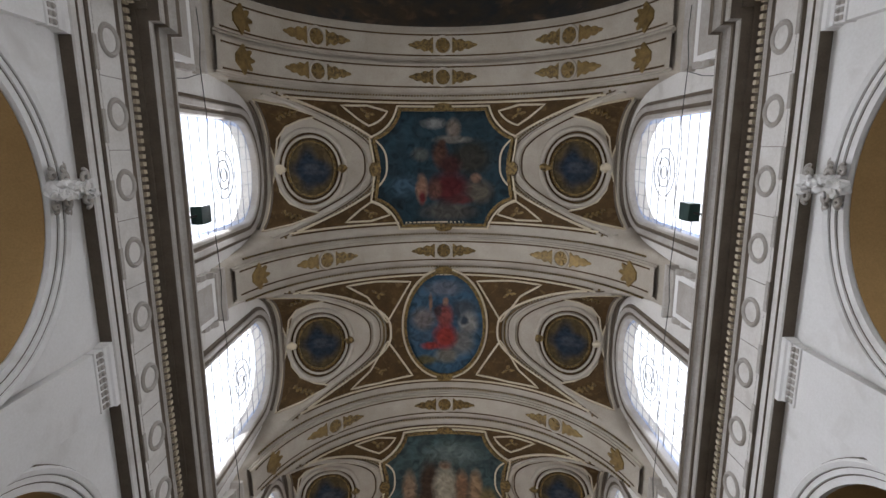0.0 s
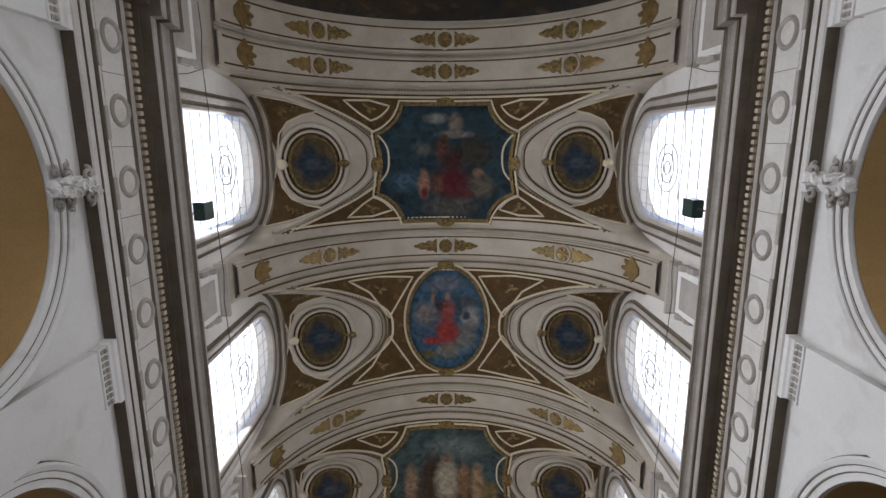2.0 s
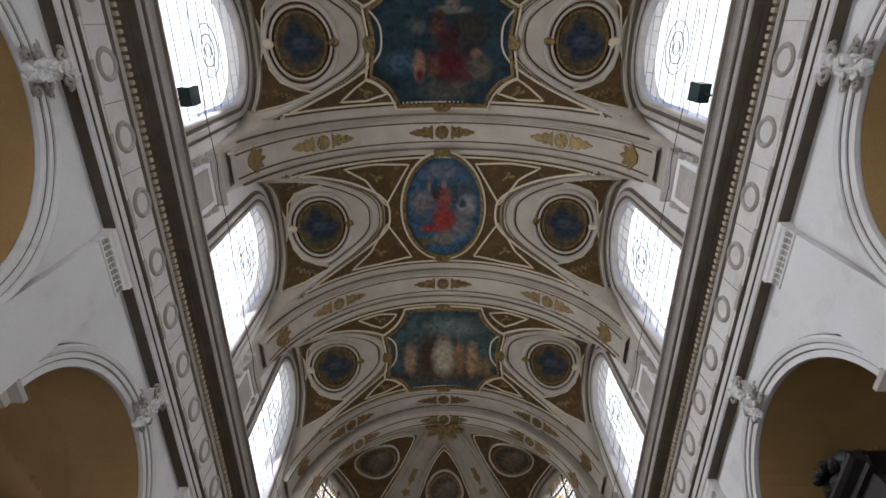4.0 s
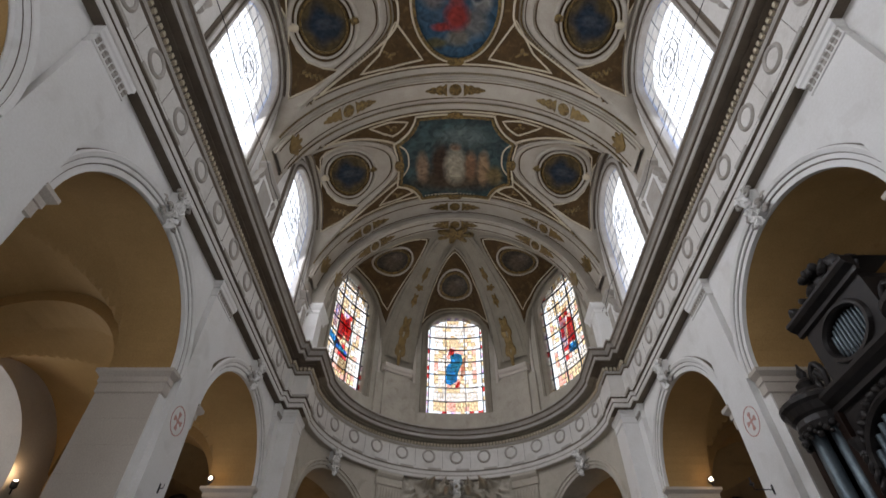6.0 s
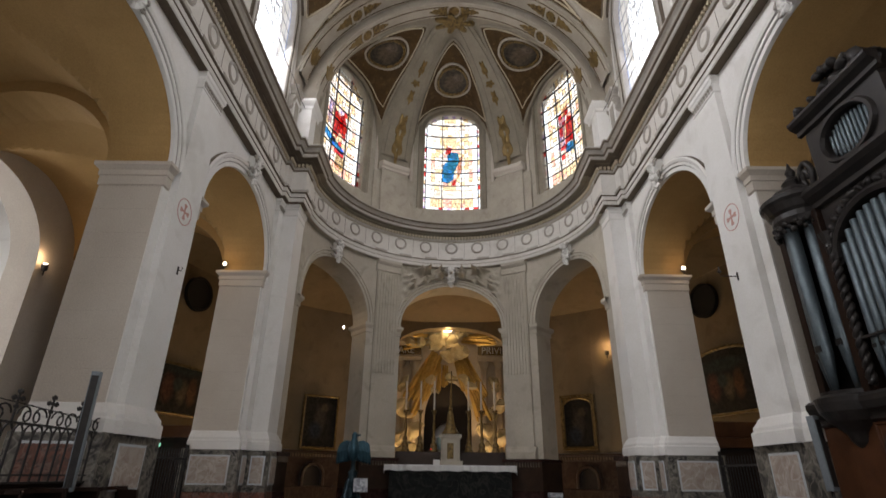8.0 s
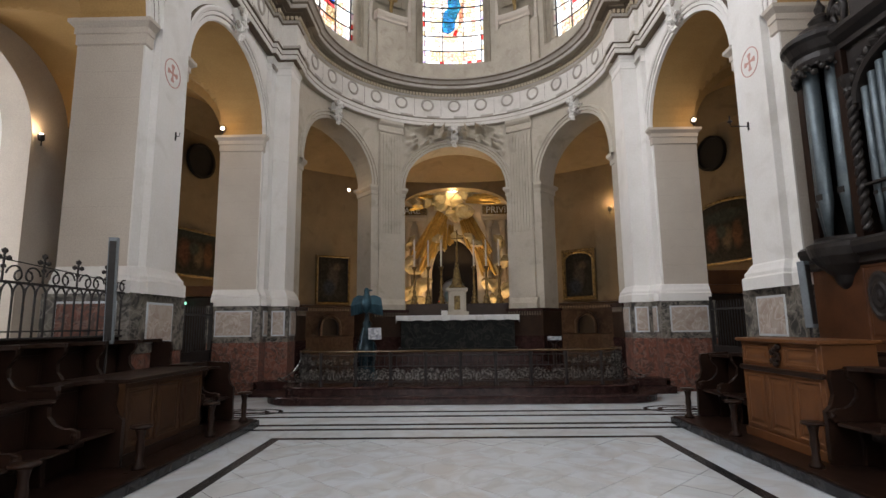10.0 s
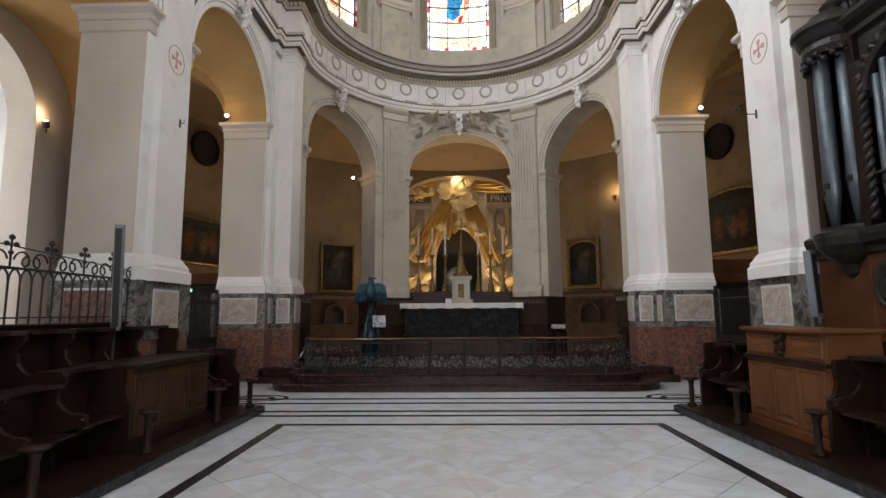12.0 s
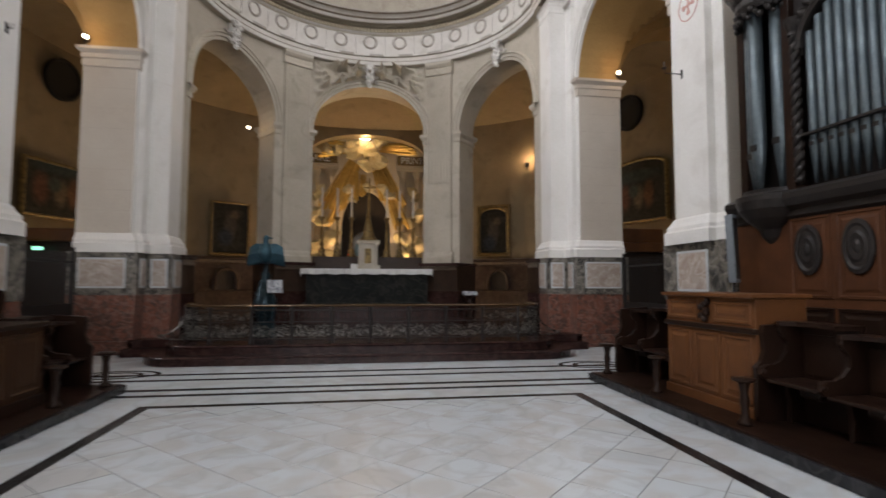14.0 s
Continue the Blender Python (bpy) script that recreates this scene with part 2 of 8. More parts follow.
REDM = marble("red_marble", (0.19, 0.075, 0.05), (0.36, 0.24, 0.19), 5.5, 0.35, 0.4, (0.085, 0.05, 0.042))
GREYM = marble("grey_veined_marble", (0.17, 0.155, 0.13), (0.36, 0.33, 0.29), 4.5, 0.35, 0.5, (0.04, 0.038, 0.035))
PINKM = marble("pale_pink_marble", (0.44, 0.38, 0.33), (0.60, 0.55, 0.50), 4, 0.3, 0.6, (0.36, 0.28, 0.23))
DARKM = marble("dark_green_marble", (0.014, 0.016, 0.015), (0.07, 0.065, 0.055), 3, 0.45, 0.4, None, 0.07)
BROWNM = marble("dark_red_step_marble", (0.038, 0.017, 0.015), (0.10, 0.06, 0.05), 4, 0.24, 0.3, None, 0.25)
OAK = material("dark_oak", (0.026, 0.0125, 0.0078), (0.012, 0.0065, 0.0048), 0.32, scale=3, grain=60, bump=0.12, spec=0.17)
DIMOAK = material("dim_brown_oak", (0.060, 0.026, 0.0105), (0.034, 0.015, 0.007), 0.42, scale=2.5, grain=50, bump=0.12, spec=0.15)
DADOW = material("stained_panelling", (0.045, 0.024, 0.014), (0.02, 0.012, 0.008), 0.45, scale=3, grain=50)
APSEST = material("dulled_apse_stone", (0.52, 0.475, 0.39), (0.42, 0.375, 0.305), 0.78, scale=0.9, grain=40, bump=0.12, stain=(0.33, 0.29, 0.23))
FRIEZE = material("aged_frieze_plaster", (0.68, 0.655, 0.61), (0.58, 0.55, 0.50), 0.8, scale=0.9, grain=30, bump=0.08, stain=(0.5, 0.47, 0.42))
ORGANOAK = material("red_brown_oak", (0.105, 0.040, 0.017), (0.058, 0.022, 0.010), 0.4, scale=2.5, grain=50, bump=0.12)
# Mottled grey for the reflection card and the small side box.
PALEGREY = material("mottled_pale_grey", (0.42, 0.43, 0.45), (0.12, 0.13, 0.15), 0.6, scale=14, contrast=2)
PANELWOOD = material("orange_brown_oak", (0.17, 0.066, 0.022), (0.10, 0.038, 0.014), 0.42, scale=2.5, grain=50, bump=0.12)
IRON = material("wrought_iron", (0.022, 0.021, 0.022), (0.045, 0.04, 0.036), 0.45, 0.5, scale=8, grain=60)
SILVER = material("tin_pipe", (0.13, 0.16, 0.175), (0.075, 0.095, 0.105), 0.48, 0.75, scale=4, grain=40, bump=0.05)
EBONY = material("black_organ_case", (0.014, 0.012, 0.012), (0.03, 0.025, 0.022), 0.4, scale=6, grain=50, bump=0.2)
SKYGLOW = glow("bright_overcast", (0.93, 0.97, 1.0), 1.6)
# Lead bars paled: the windows' bright glare is put into their colour.
PALELEAD = material("glare_paled_lead", (0.30, 0.31, 0.33), (0.38, 0.39, 0.41), 0.6)
LEAD = material("window_lead", (0.03, 0.03, 0.035), rough=0.6)


# ---- mesh helpers ----
def part(name, bm, mat, parent=None, label="", smooth=False):
    me = bpy.data.meshes.new(name)
    bmesh.ops.recalc_face_normals(bm, faces=bm.faces[:])
    bm.to_mesh(me)
    bm.free()
    for m in (mat if isinstance(mat, (list, tuple)) else (mat,)):
        me.materials.append(m)
    if smooth:
        for p in me.polygons:
            p.use_smooth = True
    ob = new(name, me)
    ob.parent = parent
    if label:
        ob["label"] = label
    return ob


def thing(name, label, category, group="", kind="", at=(0, 0, 0)):
    ob = new(name)
    ob.location = at
    return tagged(ob, label, category, group, kind)


def quads(bm, rows, closed=False, wrap=False):
    """Joins rows of points into a sheet."""
    vs = [[bm.verts.new(p) for p in r] for r in rows]
    pairs = list(zip(vs, vs[1:])) + ([(vs[-1], vs[0])] if closed else [])
    for a, b in pairs:
        k = len(a)
        for i in range(k if wrap else k - 1):
            j = (i + 1) % k
            try:
                bm.faces.new((a[i], a[j], b[j], b[i]))
            except ValueError:
                pass
    return vs


def box(bm, x0, x1, y0, y1, z0, z1, bevel=0.0):
    r = bmesh.ops.create_cube(bm, size=1.0, matrix=Matrix.Translation(((x0 + x1) / 2, (y0 + y1) / 2, (z0 + z1) / 2))
                              @ Matrix.Diagonal((abs(x1 - x0), abs(y1 - y0), abs(z1 - z0), 1)))
    if bevel:
        edges = {e for v in r["verts"] for e in v.link_edges}
        bmesh.ops.bevel(bm, geom=list(edges), offset=bevel, segments=2, affect='EDGES', profile=0.6)
    return r["verts"]


def boxpart(name, dims, mat, parent=None, bevel=0.01, label=""):
    bm = bmesh.new()
    box(bm, *dims, bevel)
    return part(name, bm, mat, parent, label)


def turned(bm, profile, at=(0, 0, 0), seg=16, m=None):
    """A body of revolution from (radius, height) pairs."""
    m = m or Matrix.Translation(at)
    rows = [[m @ Vector((r * math.cos(2 * math.pi * i / seg), r * math.sin(2 * math.pi * i / seg), z)) for i in range(seg)]
            for r, z in profile]
    vs = quads(bm, rows, wrap=True)
    for ring in (vs[0], vs[-1]):
        try:
            bm.faces.new(ring)
        except ValueError:
            pass


def tube(bm, pts, r=0.01, seg=6, flat=1.0):
    """A bar along points."""
    pts = [Vector(p) for p in pts]
    rows = []
    for i, p in enumerate(pts):
        t = (pts[min(i + 1, len(pts) - 1)] - pts[max(i - 1, 0)]).normalized()
        up = Vector((0, 0, 1)) if abs(t.z) < 0.95 else Vector((1, 0, 0))
        a = t.cross(up).normalized()
        b = a.cross(t)
        rr = r[i] if isinstance(r, (list, tuple)) else r
        rows.append([p + a * rr * math.cos(2 * math.pi * k / seg) * flat + b * rr * math.sin(2 * math.pi * k / seg) for k in range(seg)])
    vs = quads(bm, rows, wrap=True)
    bm.faces.new(vs[0]), bm.faces.new(vs[-1])


def offset_path(path, d):
    """The plan path moved to its right by d, with mitred corners."""
    out = []
    for i, p in enumerate(path):
        p = Vector(p)
        a = (p - Vector(path[i - 1])).normalized() if i else None
        b = (Vector(path[i + 1]) - p).normalized() if i + 1 < len(path) else None
        na = Vector((a.y, -a.x)) if a else None
        nb = Vector((b.y, -b.x)) if b else None
        if na is None or nb is None:
            out.append(p + (na or nb) * d)
        else:
            k = na + nb
            out.append(p + k * (d / max(0.3, 1 + na.dot(nb))))
    return out


def moulding(bm, path, profile):
    """Sweeps (projection, height) pairs along a plan path."""
    lines = [[(*q, z) for q in offset_path(path, d)] for d, z in profile]
    quads(bm, [[lines[k][i] for k in range(len(profile))] for i in range(len(path))])


def arc(r, a0, a1, n):
    return [(r * math.cos(radians(a0 + (a1 - a0) * i / n)), YA + r * math.sin(radians(a0 + (a1 - a0) * i / n))) for i in range(n + 1)]


def left_wall(u, z, d=0.0):
    return (-XW + d, u, z)


def right_wall(u, z, d=0.0):
    return (XW - d, u, z)


def apse_wall(u, z, d=0.0):
    a = math.pi / 2 + u / RA
    return ((RA - d) * math.cos(a), YA + (RA - d) * math.sin(a), z)


def arch_pts(uc, a, b, z0, n=28):
    return [(uc - a * math.cos(math.pi * i / n), z0 + b * math.sin(math.pi * i / n)) for i in range(n + 1)]


def arcade(bm, f, u0, u1, arches, ztop, depth, zbot=0.0, cell=0.45):
    """A wall from u0 to u1 with arched openings (centre, half width, rise, springing)."""
    def plain(a, b):
        n = max(1, int((b - a) / cell + 0.5))
        us = [a + (b - a) * i / n for i in range(n + 1)]
        for d in (0, -depth):
            quads(bm, [[f(u, zbot, d), f(u, ztop, d)] for u in us])
    at = u0
    for uc, a, b, z0 in arches:
        plain(at, uc - a)
        pts = arch_pts(uc, a, b, z0)
        for d in (0, -depth):
            quads(bm, [[f(u, z, d), f(u, ztop, d)] for u, z in pts])
        rim = [(uc - a, zbot)] + pts + [(uc + a, zbot)]
        quads(bm, [[f(u, z, 0), f(u, z, -depth)] for u, z in rim])
        at = uc + a
    plain(at, u1)
    n = max(2, int((u1 - u0) / cell))
    quads(bm, [[f(u0 + (u1 - u0) * i / n, ztop, 0), f(u0 + (u1 - u0) * i / n, ztop, -depth)] for i in range(n + 1)])


def archivolt(bm, f, uc, a, b, z0, profile, n=36, legs=0.0):
    """A moulding round an arch: profile of (outward offset, projection)."""
    rows = []
    ts = [math.pi * i / n for i in range(n + 1)]
    pts = [(uc - (a + o) * math.cos(t), z0 + (b + o) * math.sin(t)) for t in ts for o in (0,)]
    for t in ts:
        rows.append([f(uc - (a + o) * math.cos(t), z0 + (b + o) * math.sin(t), d) for o, d in profile])
    if legs:
        rows.insert(0, [f(uc - (a + o), z0 - legs, d) for o, d in profile])
        rows.append([f(uc + (a + o), z0 - legs, d) for o, d in profile])
    quads(bm, rows)


def fbox(bm, f, u0, u1, z0, z1, d0, d1, n=1):
    """A block on a wall, bent with it."""
    us = [u0 + (u1 - u0) * i / n for i in range(n + 1)]
    rows = [[f(u, z0, d0), f(u, z1, d0), f(u, z1, d1), f(u, z0, d1)] for u in us]
    vs = quads(bm, rows, wrap=True)
    bm.faces.new(vs[0]), bm.faces.new(vs[-1])


def fsweep(bm, f, u0, u1, profile, n=1, ends=True):
    """A horizontal moulding on a wall: profile of (projection, height), with returned ends."""
    us = [u0 + (u1 - u0) * i / n for i in range(n + 1)]
    rows = [[f(u, z, d) for d, z in profile] for u in us]
    if ends:
        rows = [[f(u0 - max(d - profile[0][0], 0) * 0, z, 0) for d, z in profile]] + rows + [[f(u1, z, 0) for d, z in profile]]
    quads(bm, rows)


# ---- vault shapes ----
def main_z(x):
    return ZS + math.sqrt(max(RV * RV - x * x, 0.0))


def lunette_z(x, v):
    if abs(v) >= 1.95:
        return 0.0
    return 12.6 + 3.8 * (1 - (abs(v) / 1.95) ** 3) ** (1 / 3) - 0.3 * (abs(x) - 2.2)


def vault_z(x, y):
    z = main_z(x)
    for yc in BAYS:
        if abs(y - yc) < 1.95 and abs(x) > 1.8:
            z = max(z, lunette_z(x, y - yc))
    return z


def crease(v):
    """Where a lunette cuts the barrel: its distance from the axis at v along the bay."""
    lo, hi = 1.8, RV
    for _ in range(40):
        m = (lo + hi) / 2
        if main_z(m) > lunette_z(m, v):
            lo = m
        else:
            hi = m
    return lo


def apse_z(x, y):
    """The half dome with its three lunettes."""
    p, q = x, y - YA
    r = math.hypot(p, q)
    z = ZS + math.sqrt(max(RA * RA - r * r, 0.0))
    a = math.atan2(q, p)
    for w in (27, 90, 153):
        da = a - radians(w)
        if abs(da) < radians(70):
            s, c = r * math.sin(da), r * math.cos(da)
            if abs(s) < 1.6 and c > 1.3:
                z = max(z, 12.7 + 3.2 * (1 - (abs(s) / 1.6) ** 2.6) ** (1 / 2.6) - 0.1 * (c - 2.0))
    return z


def roof_normal(zf, x, y, e=0.01):
    gx = (zf(x + e, y) - zf(x - e, y)) / (2 * e)
    gy = (zf(x, y + e) - zf(x, y - e)) / (2 * e)
    return Vector((gx, gy, -1.0)).normalized()


def bead(bm, zf, path, section, closed=False):
    """A moulding laid on a vault along plan points: section of (side, drop)."""
    pts = [Vector((x, y, zf(x, y))) for x, y in path]
    rows = []
    n = len(pts)
    for i, p in enumerate(pts):
        if closed:
            t = pts[(i + 1) % n] - pts[i - 1]
        else:
            t = pts[min(i + 1, n - 1)] - pts[max(i - 1, 0)]
        nor = roof_normal(zf, p.x, p.y)
        side = t.cross(nor).normalized()
        rows.append([p + side * s + nor * d for s, d in section])
    quads(bm, rows, closed=closed)


def patch(bm, zf, outline, drop=0.03, rings=8, uv=False):
    """A field on a vault, from its outline in plan, with a returned edge."""
    cx = sum(p[0] for p in outline) / len(outline)
    cy = sum(p[1] for p in outline) / len(outline)
    rows = []
    for k in range(rings + 1):
        s = k / rings
        row = []
        for x, y in outline:
            px, py = cx + (x - cx) * s, cy + (y - cy) * s
            row.append(Vector((px, py, zf(px, py))) + roof_normal(zf, px, py) * drop)
        rows.append(row)
    rows.append([Vector((x, y, zf(x, y))) for x, y in outline])
    quads(bm, rows[1:], wrap=True)
    c = bm.verts.new(rows[0][0])
    bm.verts.ensure_lookup_table()
    first = bm.verts[:][-1 - (rings + 1) * len(outline):-1]
    ring = first[:len(outline)]
    for i in range(len(ring)):
        bm.faces.new((c, ring[i], ring[(i + 1) % len(ring)]))


def plan_uv(ob, ox=0.0, oy=0.0, axes=(0, 1)):
    """Gives a picture its own plane coordinates, in metres from its centre."""
    me = ob.data
    lay = me.uv_layers.new(name="plane")
    for lp in me.loops:
        co = me.vertices[lp.vertex_index].co
        lay.data[lp.index].uv = (co[axes[0]] - ox, co[axes[1]] - oy)
    return ob


def ellipse(cx, cy, a, b, n=40):
    return [(cx + a * math.cos(2 * math.pi * i / n), cy + b * math.sin(2 * math.pi * i / n)) for i in range(n)]


def resample(pts, step, closed=True):
    out = []
    n = len(pts)
    for i in range(n if closed else n - 1):
        a, b = Vector(pts[i]), Vector(pts[(i + 1) % n])
        k = max(1, int((b - a).length / step))
        out += [tuple(a.lerp(b, j / k)) for j in range(k)]
    if not closed:
        out.append(pts[-1])
    return out


# ---- floor ----
bm = bmesh.new()
box(bm, -14, 14, -16, 28, -0.3, -0.006)
floor = tagged(part("floor", bm, FLOOR), "white marble church floor with worn grey veins", "floor", kind="structure")
for name, dims in (("inlay_band", (-2.74, 2.74, 7.52, 7.64)), ("inlay_band", (-2.74, -2.60, -6.0, 7.52)), ("inlay_band", (2.60, 2.74, -6.0, 7.52)),
                   ("inlay_band", (-3.6, 3.6, 8.18, 8.28)), ("inlay_band", (-3.6, 3.6, 8.55, 8.66)),
                   ("inlay_band", (-4.7, 4.7, 9.30, 9.40)), ("inlay_band", (-4.7, 4.7, 9.78, 9.88))):
    boxpart(name, (*dims, -0.02, 0.001), BLACK, floor, 0, "black marble inlay band")

def dado_panel(f, u0, u1, z0, z1, d, parent, slab=None):
    bm = bmesh.new()
    fbox(bm, f, u0, u1, z0, z1, d, d + 0.012)
    fr = part("panel_frame", bm, FLOOR, parent, "pale marble border")
    bm = bmesh.new()
    fbox(bm, f, u0 + 0.035, u1 - 0.035, z0 + 0.035, z1 - 0.035, d + 0.004, d + 0.02)
    part("panel", bm, slab or PINKM, fr, "mottled red marble slab" if slab is REDM else "pale pink veined marble slab")


# ---- nave arcades ----
ARCH = (1.88, 1.58, 6.3)              # half width, rise, springing
ZW = 10.1                           # top of the arcade wall
for f, name in ((left_wall, "wall_west_side"), (right_wall, "wall_east_side")):
    bm = bmesh.new()
    arcade(bm, f, -3.3, 13.3, [(yc + AC, *ARCH) for yc in BAYS], ZW, 1.05)
    wall = tagged(part(name, bm, PLASTER), "white plastered arcade wall with round arches", "wall", kind="structure")
    s = -1 if f is left_wall else 1
    for yc in BAYS:
        bm = bmesh.new()
        archivolt(bm, f, yc + AC, 1.88, 1.58, 6.3, [(0, 0), (0.0, 0.05), (0.10, 0.05), (0.11, 0.075), (0.18, 0.075), (0.19, 0.10), (0.25, 0.12), (0.28, 0.09), (0.29, 0)])
        part("archivolt", bm, PLASTER, wall, smooth=False)
        # Dark strips painted in the arch creases where slight shadow falls.
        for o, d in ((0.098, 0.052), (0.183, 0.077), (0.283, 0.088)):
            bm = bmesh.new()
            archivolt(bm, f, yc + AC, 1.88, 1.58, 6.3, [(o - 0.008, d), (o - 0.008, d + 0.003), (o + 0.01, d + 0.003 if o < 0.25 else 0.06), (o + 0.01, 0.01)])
            part("dark_line", bm, SHADOWBROWN, wall, "dark line of painted shadow in the arch moulding")
    # pier facings: pilaster, base, impost, plinth
    for y0, y1, p0, p1 in ((-3.3, -1.33, -2.3, -1.47), (2.43, 3.67, 2.67, 3.50), (7.43, 8.67, 7.66, 8.48), (12.43, 12.9, 12.54, 12.87)):
        bm = bmesh.new()
        pd = 0.12
        fbox(bm, f, p0, p1, 2.4, 8.5, 0, pd)
        part("pilaster", bm, PLASTER, wall)
        bm = bmesh.new()
        path = [(p0, 0.0), (p0, pd), (p1, pd), (p1, 0.0)]
        prof = [(0.0, 8.14), (0.018, 8.15), (0.018, 8.18), (0.006, 8.19), (0.006, 8.33), (0.02, 8.34), (0.03, 8.39), (0.05, 8.42), (0.05, 8.499)]
        rows = []
        for k, (u, d) in enumerate(path):
            du = -1 if k < 2 else 1
            rows.append([f(u + du * o, z, d + (o if k in (1, 2) else 0)) for o, z in prof])
        quads(bm, rows)
        part("capital", bm, PLASTER, wall)
        bm = bmesh.new()
        for k in range(9):
            u = p0 + (p1 - p0) * (k + 0.5) / 9
            bmesh.ops.create_icosphere(bm, subdivisions=1, radius=0.042, matrix=Matrix.Translation(f(u, 8.28, pd + 0.012)))
            fbox(bm, f, u - 0.03, u + 0.03, 8.2, 8.29, pd, pd + 0.018)
        part("capital_carving", bm, CORNICE, wall)
        bm = bmesh.new()
        prof = [(0.13, 2.06), (0.13, 2.24), (0.10, 2.27), (0.10, 2.32), (0.06, 2.38), (0.03, 2.44), (0.0, 2.47)]
        rows = []
        for k, (u, d) in enumerate([(y0, -1.05), (y0, 0.0), (p0, 0.0), (p0, pd), (p1, pd), (p1, 0.0), (y1, 0.0), (y1, -1.05)]):
            su = -1 if k < 4 else 1
            rows.append([f(u + su * o, z, d + (o if 0 < k < 7 else 0)) for o, z in prof])
        quads(bm, rows)
        part("pier_base", bm, PLASTER, wall)
    for yc in BAYS:
        for su, u in ((1, yc + AC - 1.88), (-1, yc + AC + 1.88)):
            bm = bmesh.new()
            prof = [(0.0, 5.9), (0.03, 5.92), (0.03, 6.08), (0.05, 6.09), (0.05, 6.18), (0.09, 6.22), (0.12, 6.25), (0.12, 6.31), (0.0, 6.33)]
            rows = [[f(u - su * 0.16, z, max(o, 0.002)) for o, z in prof],
                    [f(u + su * o, z, o) for o, z in prof], [f(u + su * o, z, -1.05 - o) for o, z in prof]]
            quads(bm, rows)
            part("impost", bm, STONE, wall)
        # stone lining of the jambs and the soffit of the arch
        bm = bmesh.new()
        pts = [(yc + AC - 1.872, 2.4)] + [(yc + AC - 1.872 * math.cos(math.pi * i / 28), 6.3 + 1.572 * math.sin(math.pi * i / 28)) for i in range(29)] + [(yc + AC + 1.872, 2.4)]
        quads(bm, [[f(u, z, -0.02), f(u, z, -1.06)] for u, z in pts[1:-1]])
        part("arch_soffit", bm, OCHRE, wall, "ochre arch soffit")
        # Stone jambs toned darker than the wall, partly to carry their side shade.
        for pr in (pts[:2], pts[-2:]):
            bm = bmesh.new()
            quads(bm, [[f(u, z, -0.02), f(u, z, -1.06)] for u, z in pr])
            part("jamb_lining", bm, STONE, wall)
            bm = bmesh.new()
            su = 1 if pr[0][0] < yc else -1
            for q in range(8):
                zj = 2.92 + 0.425 * q
                fbox(bm, f, pr[0][0] - 0.004, pr[0][0] + 0.003 * su, zj, zj + 0.0035, -0.03, -1.05)
            part("course_joint", bm, PIERST, wall, "fine joints between stone courses")

# corner piers where nave and apse meet
def corner_path(s, o, k=0):
    """The plan of the corner pier grown by o, from the nave wall round to the apse."""
    return [(s * 4.8, 12.88 - o), (s * (4.33 - o), 12.88 - o), (s * (4.33 - o), 13.62 + o), (s * 4.6, 13.62 + o)]


for s in (-1, 1):
    th = thing("corner_pier", "white plastered corner pier between nave and apse", "pier", "corner piers", "structure")
    bm = bmesh.new()
    for z0, z1 in ((2.06, 8.5), (10.1, 12.06)):
        box(bm, s * 4.33, s * 5.9, 12.88, 13.62 if z1 < 9 else 13.42, z0, z1, 0.006)
    part("shaft", bm, PLASTER, th)
    for nm, prof in (("capital", [(0.0, 8.14), (0.018, 8.15), (0.018, 8.18), (0.006, 8.19), (0.006, 8.33), (0.02, 8.34), (0.03, 8.39), (0.05, 8.42), (0.05, 8.499)]),
                     ("pier_base", [(0.13, 2.06), (0.13, 2.24), (0.10, 2.27), (0.10, 2.32), (0.06, 2.38), (0.03, 2.44), (0.0, 2.47)]),
                     ("attic_cap", [(0.0, 11.8), (0.03, 11.83), (0.03, 11.92), (0.08, 11.98), (0.12, 12.06), (0.12, 12.14), (0.0, 12.16)])):
        bm = bmesh.new()
        rows = [[(*corner_path(s, o)[k], z) for o, z in prof] for k in range(4)]
        quads(bm, rows)
        part(nm, bm, PLASTER, th)
    pl = thing("pier_plinth", "corner plinth of red and grey veined marble with inset panels", "plinth", "pier plinths", "structure")
    bm = bmesh.new()
    box(bm, s * 4.17, s * 5.9, 12.74, 13.75, 0, 1.2, 0.01)
    part("lower_block", bm, REDM, pl, "mottled red marble")
    bm = bmesh.new()
    box(bm, s * 4.18, s * 5.9, 12.75, 13.74, 1.2, 2.07, 0.012)
    part("upper_block", bm, GREYM, pl, "grey veined marble")
    dado_panel(lambda u, z, d=0.0: (u, 12.75 - d, z), min(s * 4.25, s * 4.58), max(s * 4.25, s * 4.58), 1.34, 1.95, 0.0, pl)
    dado_panel(lambda u, z, d=0.0, s=s: (s * (4.18 - d), u, z), 12.9, 13.5, 1.34, 1.95, 0.0, pl)

